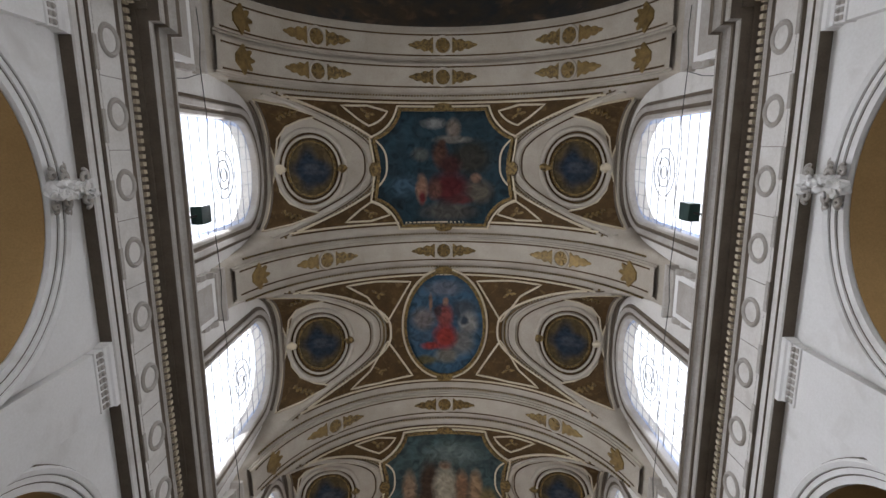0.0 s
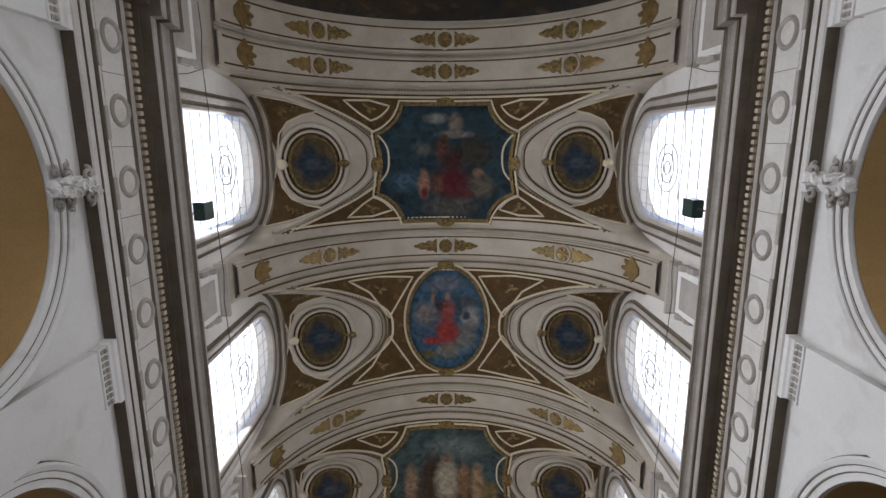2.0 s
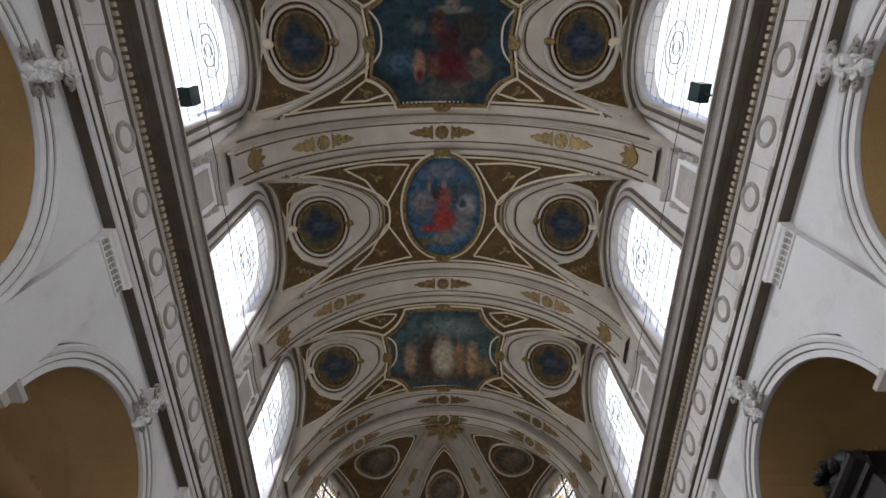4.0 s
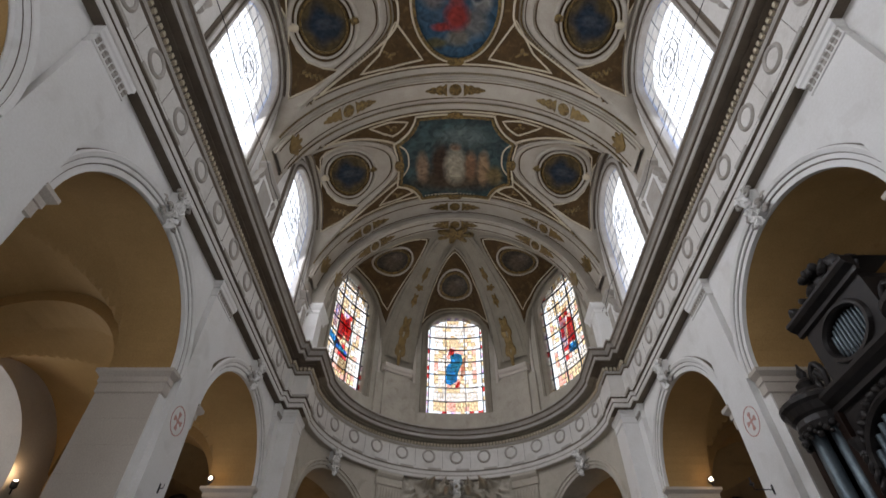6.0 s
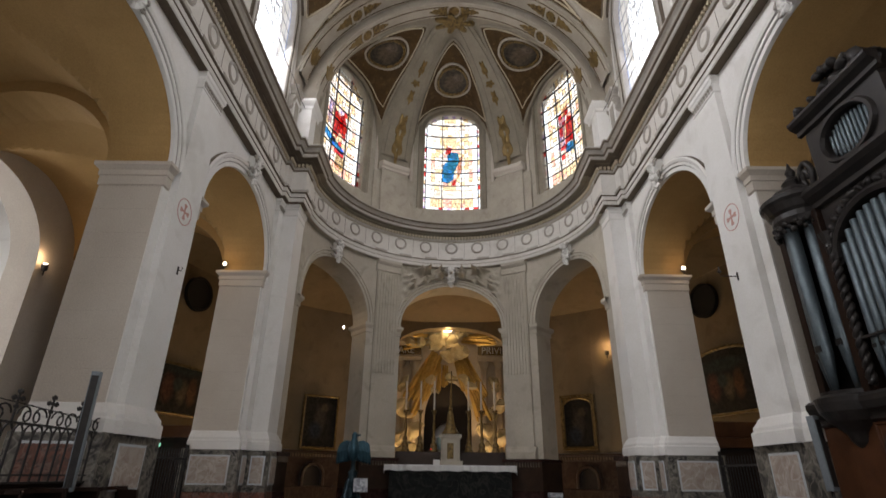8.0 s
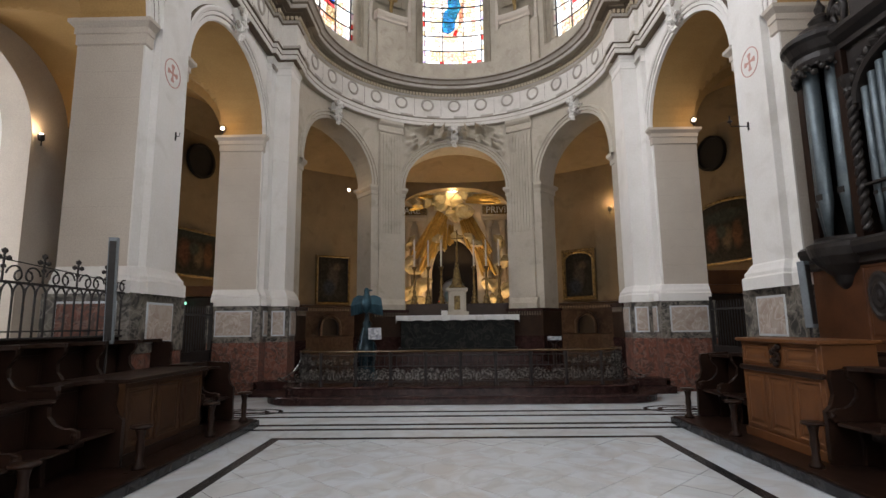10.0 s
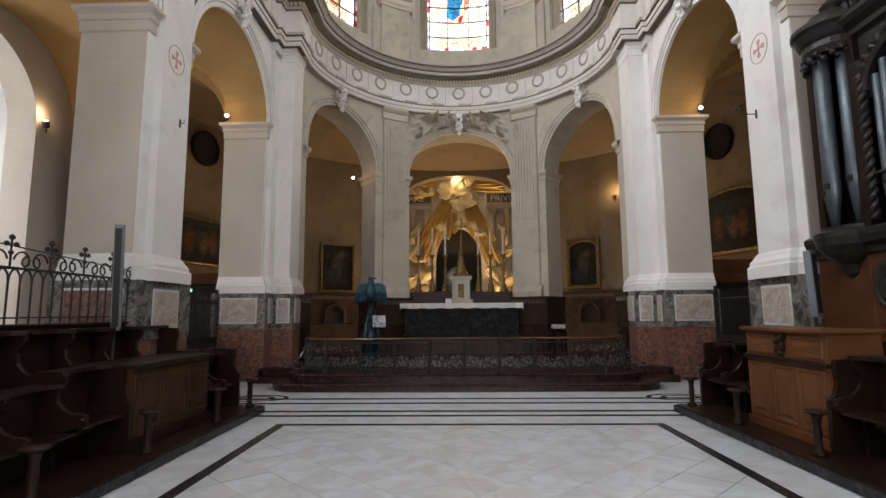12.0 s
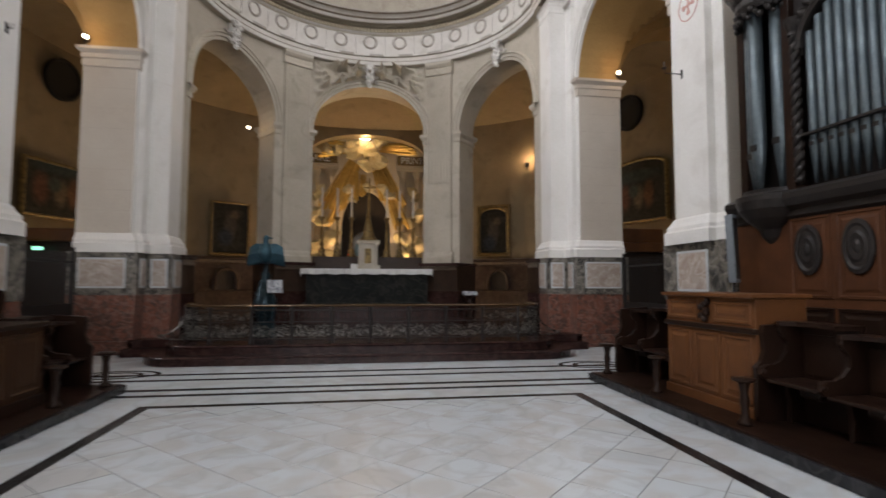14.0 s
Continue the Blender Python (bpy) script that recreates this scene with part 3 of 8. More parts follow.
# carved brackets at the crowns of the arches
def keystone_bracket(f, uc, zc, n):
    th = thing("keystone_bracket", "carved white stone scroll bracket at the arch crown", "bracket", "keystone brackets")
    bm = bmesh.new()
    fsweep(bm, f, uc - 0.12, uc + 0.12, [(0.0, zc - 0.18), (0.16, zc - 0.12), (0.2, zc), (0.16, zc + 0.1), (0.19, zc + 0.22), (0.27, zc + 0.34), (0.27, zc + 0.40), (0.0, zc + 0.40)])
    part("scroll", bm, PLASTER, th)
    for sg_ in (-1, 1):
        for du, dz, R, d, turns in ((0.15, 0.28, 0.10, 0.2, 1.5), (0.15, -0.02, 0.085, 0.15, 1.4), (0.2, -0.16, 0.07, 0.1, 1.2), (0.27, 0.06, 0.06, 0.08, 1.2)):
            bm = bmesh.new()
            tube(bm, [f(uc + sg_ * (du + R * (1 - 0.8 * q / 16) * math.cos(turns * 2 * math.pi * q / 16)), zc + dz + R * (1 - 0.8 * q / 16) * math.sin(turns * 2 * math.pi * q / 16), d + 0.03 * q / 16) for q in range(17)], 0.028, 6)
            part("volute", bm, CORNICE, th, smooth=True)
    for k in range(7):
        bm = bmesh.new()
        bmesh.ops.create_icosphere(bm, subdivisions=3, radius=0.085, matrix=Matrix.Translation(f(uc + 0.07 * math.sin(k * 2.4), zc - 0.26 + 0.095 * k, 0.17 + 0.012 * k)) @ Matrix.Diagonal((0.8, 0.8, 1.1, 1)))
        for v in bm.verts:
            v.co += Vector(noise.noise_vector(v.co * 17)) * 0.06
        part("carved_leaf", bm, PLASTER, th, smooth=False)
    return th


for f in (left_wall, right_wall):
    for yc in BAYS:
        keystone_bracket(f, yc + 0.05, 8.05, 0)

# ---- apse wall ----
AP = [(radians(-60.4) * RA, 1.58, 1.76, 6.2), (0.0, 1.79, 1.62, 6.2), (radians(60.4) * RA, 1.58, 1.76, 6.2)]
bm = bmesh.new()
arcade(bm, apse_wall, -RA * math.pi / 2, RA * math.pi / 2, AP, ZW, 0.9, cell=0.3)
wall_apse = tagged(part("wall_apse", bm, APSEST), "curved cream plaster apse wall with three arches", "wall", kind="structure")
for uc, a, b, z0 in AP:
    bm = bmesh.new()
    archivolt(bm, apse_wall, uc, a, b, z0, [(0, 0), (0.0, 0.04), (0.09, 0.04), (0.10, 0.07), (0.18, 0.07), (0.2, 0.10), (0.24, 0.08), (0.25, 0)], legs=0.0)
    part("archivolt", bm, APSEST, wall_apse)
    # The apse arches get the same painted crease shadows.
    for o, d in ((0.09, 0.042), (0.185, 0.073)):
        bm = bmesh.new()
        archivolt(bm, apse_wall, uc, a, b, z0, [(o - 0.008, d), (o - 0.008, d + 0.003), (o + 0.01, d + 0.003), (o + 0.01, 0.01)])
        part("dark_line", bm, SHADOWBROWN, wall_apse, "dark line of painted shadow in the arch moulding")
    for su, u in ((1, uc - a), (-1, uc + a)):
        bm = bmesh.new()
        prof = [(0.0, 5.88), (0.03, 5.90), (0.03, 6.02), (0.06, 6.06), (0.10, 6.12), (0.10, 6.2), (0.0, 6.21)]
        quads(bm, [[apse_wall(u - su * 0.2, z, max(o, 0.002)) for o, z in prof], [apse_wall(u + su * o, z, o) for o, z in prof],
                   [apse_wall(u + su * o, z, -0.9 - o) for o, z in prof]])
        part("impost", bm, APSEST, wall_apse)
for uc in (radians(-30.8) * RA, radians(30.8) * RA):
    th = thing("fluted_pilaster", "fluted cream stone pilaster on the apse wall", "pilaster", "apse pilasters", "structure")
    bm = bmesh.new()
    fbox(bm, apse_wall, uc - 0.42, uc + 0.42, 2.4, 8.1, 0.0, 0.09, 4)
    part("shaft", bm, APSEST, th)
    for k in range(8):
        u = uc - 0.42 + 0.105 * (k + 0.5)
        bm = bmesh.new()
        fbox(bm, apse_wall, u - 0.026, u + 0.026, 4.6, 8.0, 0.088, 0.125)
        part("fillet", bm, APSEST, th)
    bm = bmesh.new()
    fsweep(bm, apse_wall, uc - 0.47, uc + 0.47, [(0.09, 8.08), (0.14, 8.1), (0.14, 8.16), (0.11, 8.18), (0.11, 8.32), (0.16, 8.36), (0.2, 8.42), (0.2, 8.5)], 4)
    part("capital", bm, APSEST, th)
    bm = bmesh.new()
    fsweep(bm, apse_wall, uc - 0.5, uc + 0.5, [(0.2, 2.06), (0.2, 2.24), (0.16, 2.28), (0.13, 2.36), (0.09, 2.42)], 4)
    part("base", bm, APSEST, th)
for uc in (AP[0][0], AP[2][0]):
    keystone_bracket(apse_wall, uc, 8.15, 1)

def along(path, d, step, first=0.0):
    """Places and directions at even steps along an offset path."""
    pts = offset_path(path, d)
    out, left = [], first
    for a, b in zip(pts, pts[1:]):
        L = (b - a).length
        if L < 1e-6:
            continue
        t = (b - a) / L
        while left < L:
            out.append((a + t * left, t))
            left += step
        left -= L
    return out


def oriented(p, t, z):
    """x along the wall, y out of it."""
    return Matrix(((t.x, t.y, 0, p.x), (t.y, -t.x, 0, p.y), (0, 0, 1, z), (0, 0, 0, 1)))


# ---- entablature ----
TURN = [(-4.68, -3.3), (-4.68, -2.35), (-4.85, -2.35), (-4.85, 12.52), (-4.74, 12.52), (-4.74, 12.88), (-4.33, 12.88), (-4.33, 13.25), (-4.33, 13.5)]
LINE = TURN + arc(RA, 177.5, 2.5, 60) + [(-x, y) for x, y in reversed(TURN)]
entab = thing("entablature", "white plaster entablature with ring ornaments, dentils and shadow-brown undersides", "entablature", kind="structure")
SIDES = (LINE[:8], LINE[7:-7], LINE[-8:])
# The nave undersides carry their shadow and dirt as brown colour.
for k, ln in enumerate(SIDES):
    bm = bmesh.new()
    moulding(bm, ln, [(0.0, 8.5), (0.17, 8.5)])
    part("soffit", bm, PIERST if k == 1 else SHADOWBROWN, entab, "grimy stone underside" if k == 1 else "brown underside, shadow and dirt in its colour")
bm = bmesh.new()
moulding(bm, LINE, [(0.17, 8.5), (0.19, 8.52), (0.19, 8.62), (0.205, 8.63), (0.205, 8.75), (0.25, 8.77), (0.25, 8.83), (0.17, 8.85)])
part("architrave", bm, FRIEZE, entab)
# Dark strips under the mouldings draw in their shadow and dirt.
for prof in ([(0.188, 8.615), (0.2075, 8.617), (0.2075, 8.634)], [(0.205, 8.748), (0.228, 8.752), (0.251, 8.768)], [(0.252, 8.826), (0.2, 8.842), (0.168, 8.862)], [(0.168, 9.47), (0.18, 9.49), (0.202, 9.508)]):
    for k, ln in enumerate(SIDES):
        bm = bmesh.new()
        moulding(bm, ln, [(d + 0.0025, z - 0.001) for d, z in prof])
        part("dark_line", bm, PIERST if k == 1 else SHADOWBROWN, entab, "dark line of painted shadow and dirt under a moulding")
bm = bmesh.new()
moulding(bm, LINE, [(0.17, 8.85), (0.17, 9.5)])
part("frieze", bm, FRIEZE, entab)
bm = bmesh.new()
moulding(bm, LINE, [(0.17, 9.5), (0.2, 9.51), (0.22, 9.55), (0.22, 9.58)])
part("bed_moulding", bm, CORNICE, entab)
# Under the cornice the dark colour again holds shadow and dirt.
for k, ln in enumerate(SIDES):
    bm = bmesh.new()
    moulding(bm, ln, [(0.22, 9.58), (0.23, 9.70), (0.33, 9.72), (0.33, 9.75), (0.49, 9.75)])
    part("cornice_soffit", bm, DOME if k == 1 else SHADOWBROWN, entab, "dark cornice underside, shadow and dirt in its colour")
bm = bmesh.new()
moulding(bm, LINE, [(0.49, 9.75), (0.51, 9.77), (0.51, 9.86), (0.535, 9.87), (0.545, 9.9), (0.58, 9.95), (0.63, 9.99), (0.64, 10.03), (0.66, 10.04), (0.66, 10.08), (-0.3, 10.13)])
part("cornice", bm, CORNICE, entab)


# Two more strips, shadow and dirt drawn under the cornice edge.
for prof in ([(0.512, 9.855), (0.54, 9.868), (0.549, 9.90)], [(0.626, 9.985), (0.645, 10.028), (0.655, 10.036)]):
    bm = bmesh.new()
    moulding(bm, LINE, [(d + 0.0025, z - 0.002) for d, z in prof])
    part("dark_line", bm, SHADOWBROWN, entab, "brown line of painted shadow and dirt under a moulding")
marks = [(Vector((-4.678, float(k))), Vector((0, 1))) for k in range(-1, 13)] + [(Vector((4.678, float(k))), Vector((0, -1))) for k in range(-1, 13)]
marks += [(Vector((4.198 * math.cos(radians(a)), YA + 4.198 * math.sin(radians(a)))), Vector((math.sin(radians(a)), -math.cos(radians(a))))) for a in [5.8 + 12.95 * k for k in range(14)]]
for p, t in marks:
    bm = bmesh.new()
    bmesh.ops.create_cube(bm, size=1, matrix=oriented(p, t, 9.17) @ Matrix.Diagonal((0.008, 0.006, 0.62, 1)))
    part("joint", bm, SHADOWBROWN, entab)
bm = bmesh.new()
for p, t in along(LINE, 0.235, 0.115):
    r = bmesh.ops.create_cube(bm, size=1, matrix=oriented(p, t, 9.635) @ Matrix.Diagonal((0.062, 0.07, 0.085, 1)))
dent = part("dentil", bm, CREAM, entab, "row of small yellowed dentils")
dent["kind"] = "stuff"
bm = bmesh.new()
for p, t in along(LINE, 0.245, 0.95, 0.3):
    bmesh.ops.create_cube(bm, size=1, matrix=oriented(p, t, 8.80) @ Matrix.Diagonal((0.45, 0.05, 0.07, 1)))
reg = part("regula", bm, CORNICE, entab)
ringbm = bmesh.new()
ro, ri, n = 0.235, 0.155, 28
rows = []
for i in range(n):
    a = 2 * math.pi * i / n
    rows.append([((r) * math.cos(a), d, r * math.sin(a)) for r, d in ((ro, 0), (ro - 0.012, 0.022), ((ro + ri) / 2, 0.042), (ri + 0.012, 0.022), (ri, 0))])
quads(ringbm, rows, closed=True)
ring_me = bpy.data.meshes.new("frieze_ring")
bmesh.ops.recalc_face_normals(ringbm, faces=ringbm.faces[:])
ringbm.to_mesh(ring_me)
ringbm.free()
ring_me.materials.append(CORNICE)
spots = [((-4.68, y), (0, 1)) for y in [0.5 + k - 2 for k in range(14)]] + [((4.68, y), (0, -1)) for y in [0.5 + k - 2 for k in range(14)]]
for k in range(13):
    a = radians(12.3 + 12.95 * k)
    spots.append(((4.2 * math.cos(a), YA + 4.2 * math.sin(a)), (math.sin(a), -math.cos(a))))
for (x, y), t in spots:
    ob = new("wreath_ring", ring_me)
    ob.parent = entab
    ob.matrix_basis = oriented(Vector((x, y)), Vector(t), 9.26)

# ---- clerestory walls and windows ----
def clerestory(f, u0, u1, wins, zb=10.1, ztop=17.6, half=1.24, spring=14.25, rise=1.1, name="clerestory_wall", mat=None, sill=11.2):
    bm = bmesh.new()
    arcade(bm, f, u0, u1, [(uc, half, rise, spring) for uc in wins], ztop, 0.45, zbot=zb, cell=0.3)
    # sill walls below the windows
    for uc in wins:
        fbox(bm, f, uc - half, uc + half, zb, sill, -0.45, 0, 6)
    return tagged(part(name, bm, mat or PLASTER), "grey-white plaster clerestory wall pierced by tall windows", "wall", kind="structure")


PANE = stained("pale_clear_glass", (0.97, 0.98, 1.0), (0.90, 0.94, 0.98), 3)
BLUEPANE = stained("blue_border_glass", (0.45, 0.58, 0.92), (0.75, 0.82, 0.97), 8)
for s, f, nm in ((-1, left_wall, "clerestory_wall_west"), (1, right_wall, "clerestory_wall_east")):
    w = clerestory(f, -3.3, 13.3, [yc + 0.13 for yc in BAYS], name=nm, mat=FRIEZE)
    for yc in [y + 0.13 for y in BAYS]:
        th = thing("window", "tall bright clerestory window of pale leaded glass with a rosette", "window", "clerestory windows", "structure")
        outline = [(yc - 1.24, 11.2)] + [(yc - 1.24 * math.cos(math.pi * i / 24), 14.25 + 1.1 * math.sin(math.pi * i / 24)) for i in range(25)] + [(yc + 1.24, 11.2)]
        bm = bmesh.new()
        quads(bm, [[f(u, z, -0.15) for u, z in outline], [f(yc + (u - yc) * 0.9, 11.3 + (z - 11.2) * 0.965, -0.15) for u, z in outline]])
        o = part("border_pane", bm, BLUEPANE, th, "blue and white border glass")
        o.visible_shadow = False
        bm = bmesh.new()
        bm.faces.new([bm.verts.new(f(yc + (u - yc) * 0.9, 11.3 + (z - 11.2) * 0.965, -0.15)) for u, z in outline])
        o = part("pane", bm, PANE, th)
        o.visible_shadow = False
        bm = bmesh.new()
        for k in range(-3, 4):
            u = yc + k * 0.31
            top = 14.25 + 1.1 * math.sqrt(max(0, 1 - ((u - yc) / 1.24) ** 2))
            fbox(bm, f, u - 0.004, u + 0.004, 11.2, top, -0.155, -0.135)
        for k in range(1, 10):
            z = 11.2 + 0.42 * k
            hw = 1.24 if z < 14.25 else 1.24 * math.sqrt(max(0, 1 - ((z - 14.25) / 1.1) ** 2))
            fbox(bm, f, yc - hw, yc + hw, z - 0.004, z + 0.004, -0.155, -0.135)
        part("lead_grid", bm, PALELEAD, th)
        for r0 in (0.55, 0.34, 0.16):
            bm = bmesh.new()
            quads(bm, [[f(yc + r * math.cos(a), 13.5 + r * math.sin(a), d) for r, d in ((r0, -0.15), (r0, -0.13), (r0 - 0.02, -0.13), (r0 - 0.02, -0.15))]
                       for a in [2 * math.pi * i / 32 for i in range(32)]], closed=True)
            part("rosette_lead", bm, PALELEAD, th)
        for k in range(8):
            a = math.pi / 4 * k
            bm = bmesh.new()
            quads(bm, [[f(yc + 0.45 * math.cos(a) + r * math.cos(b), 13.5 + 0.45 * math.sin(a) + r * math.sin(b), d) for r, d in ((0.11, -0.145), (0.098, -0.145))]
                       for b in [2 * math.pi * i / 14 for i in range(14)]], closed=True)
            part("rosette_lobe", bm, PALELEAD, th)
        bm = bmesh.new()
        archivolt(bm, f, yc, 1.24, 1.1, 14.25, [(-0.03, -0.16), (-0.03, 0.0), (0.0, 0.03), (0.06, 0.03), (0.07, 0.006)], legs=3.0)
        part("window_frame", bm, CORNICE, th)
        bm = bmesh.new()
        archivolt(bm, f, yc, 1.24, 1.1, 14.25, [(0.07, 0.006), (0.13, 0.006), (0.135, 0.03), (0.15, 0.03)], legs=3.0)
        part("dark_line", bm, SHADOWBROWN, th, "brown line round the frame")
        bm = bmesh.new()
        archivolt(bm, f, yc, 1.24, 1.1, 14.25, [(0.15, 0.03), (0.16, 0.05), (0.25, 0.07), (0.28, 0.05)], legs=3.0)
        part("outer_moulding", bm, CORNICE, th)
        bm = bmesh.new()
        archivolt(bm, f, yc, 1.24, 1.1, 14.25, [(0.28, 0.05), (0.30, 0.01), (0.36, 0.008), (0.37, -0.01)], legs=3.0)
        part("dark_line", bm, SHADOWBROWN, th, "brown line round the frame")
    bm = bmesh.new()
    bm.faces.new([bm.verts.new(f(u, z, -1.4)) for u, z in ((-6.0, 10.0), (20.0, 10.0), (20.0, 18.9), (-6.0, 18.9))])
    tagged(part("backdrop", bm, SKYGLOW), "bright white overcast sky outside the windows", "sky", kind="structure")

# ---- nave vault ----
bm = bmesh.new()
xs = [RV * math.sin(radians(-90 + 180 * i / 120)) for i in range(121)]
ys = [-3.3 + 16.5 * j / 210 for j in range(211)]
quads(bm, [[(x, y, vault_z(min(max(x, -4.849), 4.849), y)) for x in xs] for y in ys])
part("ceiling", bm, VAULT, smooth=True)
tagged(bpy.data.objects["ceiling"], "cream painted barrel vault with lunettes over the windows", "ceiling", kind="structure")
# half dome over the apse
bm = bmesh.new()
rows = []
for i in range(49):
    r = min(RA * math.sin(radians(90 * i / 48)), RA - 0.001)
    rows.append([(r * math.cos(radians(a * 1.5)), YA + r * math.sin(radians(a * 1.5)), apse_z(r * math.cos(radians(a * 1.5)), YA + r * math.sin(radians(a * 1.5)))) for a in range(121)])
quads(bm, rows[1:])
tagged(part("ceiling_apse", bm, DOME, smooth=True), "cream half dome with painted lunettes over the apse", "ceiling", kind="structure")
# sail vault of the crossing, behind
bm = bmesh.new()
quads(bm, [[(-4.85 + 9.7 * i / 40, -13.0 + 9.7 * j / 40, ZS + math.sqrt(47.05 - (-4.85 + 9.7 * i / 40) ** 2 - (-4.85 + 9.7 * j / 40) ** 2)) for i in range(41)] for j in range(41)])
DOMEPAINT = material("dark_dome_fresco", (0.06, 0.04, 0.022), (0.022, 0.028, 0.03), 0.6, scale=0.9, grain=8, contrast=1.6, stain=(0.16, 0.10, 0.06))
tagged(part("ceiling_crossing", bm, DOMEPAINT, smooth=True), "dark painted dome over the crossing", "ceiling", kind="structure")

# plain walls and an unseen roof, added to close the place
for name, dims in (("wall_crossing_west", (-5.6, -4.86, -13.3, -3.3, 0, 17.5)), ("wall_crossing_east", (4.86, 5.6, -13.3, -3.3, 0, 17.5)),
                   ("wall_aisle_end_west", (-10.5, -5.6, -3.6, -3.3, 0, 9)), ("wall_aisle_end_east", (5.6, 10.5, -3.6, -3.3, 0, 9)),
                   ("roof", (-14, 14, -16, 30, 19.2, 19.5))):
    tagged(boxpart(name, dims, PLASTER, None, 0), "plain white plastered wall", "wall", kind="structure")
# End wall and its two windows are unseen, added for light from behind.
bm = bmesh.new()
for d in ((-5.6, -4.3), (-0.9, 0.9), (4.3, 5.6)):
    box(bm, *d, -13.6, -13.0, 0, 17.5)
box(bm, -4.3, 4.3, -13.6, -13.0, 0, 2.8), box(bm, -4.3, 4.3, -13.6, -13.0, 10.2, 19)
tagged(part("wall_rear", bm, PLASTER), "plain white plastered end wall with two added, unseen windows", "wall", kind="structure")
bm = bmesh.new()
box(bm, -5, 5, -14.6, -14.5, 1, 12)
tagged(part("backdrop", bm, SKYGLOW), "bright sky sheet beyond the added end windows", "sky", kind="structure")

# ---- aisles ----
for s, nm in ((-1, "west"), (1, "east")):
    bm = bmesh.new()
    us = [-2.0 + 4.0 * i / 32 for i in range(33)]
    ys = [-3.3 + 17.5 * j / 140 for j in range(141)]

    def groin(u, y):
        z = 6.3 + 1.85 * math.sqrt(max(0, 1 - (u / 2.02) ** 2))
        for yc in BAYS:
            if abs(y - yc) < 2.05:
                z = max(z, 6.3 + 1.85 * math.sqrt(1 - ((y - yc) / 2.05) ** 2))
        return z
    quads(bm, [[(s * (7.85 + u), y, groin(u, y)) for u in us] for y in ys])
    tagged(part("ceiling_aisle_" + nm, bm, OCHRE, smooth=False), "ochre stone groin vault over the aisle", "ceiling", kind="structure")
    for yp in (-2.07, 2.93, 7.93, 12.93):
        bm = bmesh.new()
        quads(bm, [[(s * (7.85 + 2.02 * math.cos(math.pi * i / 24) * k), yp + dy, 6.2 + 1.8 * math.sin(math.pi * i / 24) * k + (0.3 if k > 1 else 0))
                    for k, dy in ((1.1, -0.42), (0.95, -0.42), (0.95, 0.42), (1.1, 0.42))] for i in range(25)])
        tagged(part("transverse_arch", bm, OCHRE), "ochre stone arch across the aisle", "arch", "aisle arches", "structure")
    bm = bmesh.new()
    if s < 0:
        arcade(bm, lambda u, z, d=0.0: (-9.85 + d, u, z), -3.3, 22, [(0.43, 1.1, 1.1, 4.6), (9.3, 2.06, 1.76, 6.0)], 9.0, 0.7)
    else:
        arcade(bm, lambda u, z, d=0.0: (9.85 - d, u, z), -3.3, 22, [(0.43, 1.1, 1.1, 4.6)], 9.0, 0.7)
    tagged(part("wall_aisle_" + nm, bm, STONE), "cream stone outer aisle wall", "wall", kind="structure")
    bm = bmesh.new()
    box(bm, s * 11.0, s * 11.05, -1.8, 2.8, 1.5, 7)
    tagged(part("backdrop", bm, SKYGLOW), "bright overcast sky beyond the aisle window", "sky", kind="structure")
    bm = bmesh.new()
    box(bm, s * 9.9, s * 10.5, -0.7, 1.56, 0, 2.0)
    tagged(part("window_parapet", bm, STONE), "plain stone wall below the aisle window", "wall", kind="structure")
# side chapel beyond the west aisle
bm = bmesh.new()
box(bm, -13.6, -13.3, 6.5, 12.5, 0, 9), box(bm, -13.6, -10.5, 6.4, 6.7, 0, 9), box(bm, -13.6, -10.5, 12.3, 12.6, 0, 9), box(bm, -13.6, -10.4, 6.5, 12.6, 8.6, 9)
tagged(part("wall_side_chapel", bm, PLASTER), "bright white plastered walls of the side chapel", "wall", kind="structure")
# Glowing panel added to whiten the chapel behind the arch.
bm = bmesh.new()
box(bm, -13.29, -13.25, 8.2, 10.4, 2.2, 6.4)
tagged(part("chapel_glow_panel", bm, SKYGLOW), "added glowing panel lighting the side chapel", "window", kind="structure")
# ambulatory behind the apse
def outer(u, z, d=0.0):
    a = math.pi / 2 + u / 8.6
    return ((8.6 - d) * math.cos(a), YC + (8.6 - d) * math.sin(a), z)


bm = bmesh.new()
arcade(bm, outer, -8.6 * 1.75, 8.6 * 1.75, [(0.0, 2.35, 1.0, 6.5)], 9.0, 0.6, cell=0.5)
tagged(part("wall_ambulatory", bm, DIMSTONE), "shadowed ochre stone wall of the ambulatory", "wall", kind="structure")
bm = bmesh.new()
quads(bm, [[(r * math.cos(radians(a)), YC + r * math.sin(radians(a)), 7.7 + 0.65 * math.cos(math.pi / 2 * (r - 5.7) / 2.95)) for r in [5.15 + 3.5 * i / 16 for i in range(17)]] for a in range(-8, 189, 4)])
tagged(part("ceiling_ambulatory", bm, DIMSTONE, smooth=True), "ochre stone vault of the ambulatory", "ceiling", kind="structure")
bm = bmesh.new()
quads(bm, [[(3.4 * math.cos(radians(a)), 22.4 + 3.4 * math.sin(radians(a)), z) for z in (0, 9.5)] for a in range(0, 181, 6)])
tagged(part("wall_chapel", bm, CREAM), "warm cream wall of the far chapel", "wall", kind="structure")
bm = bmesh.new()
box(bm, -4, 4, 21.9, 27, 9.0, 9.3)
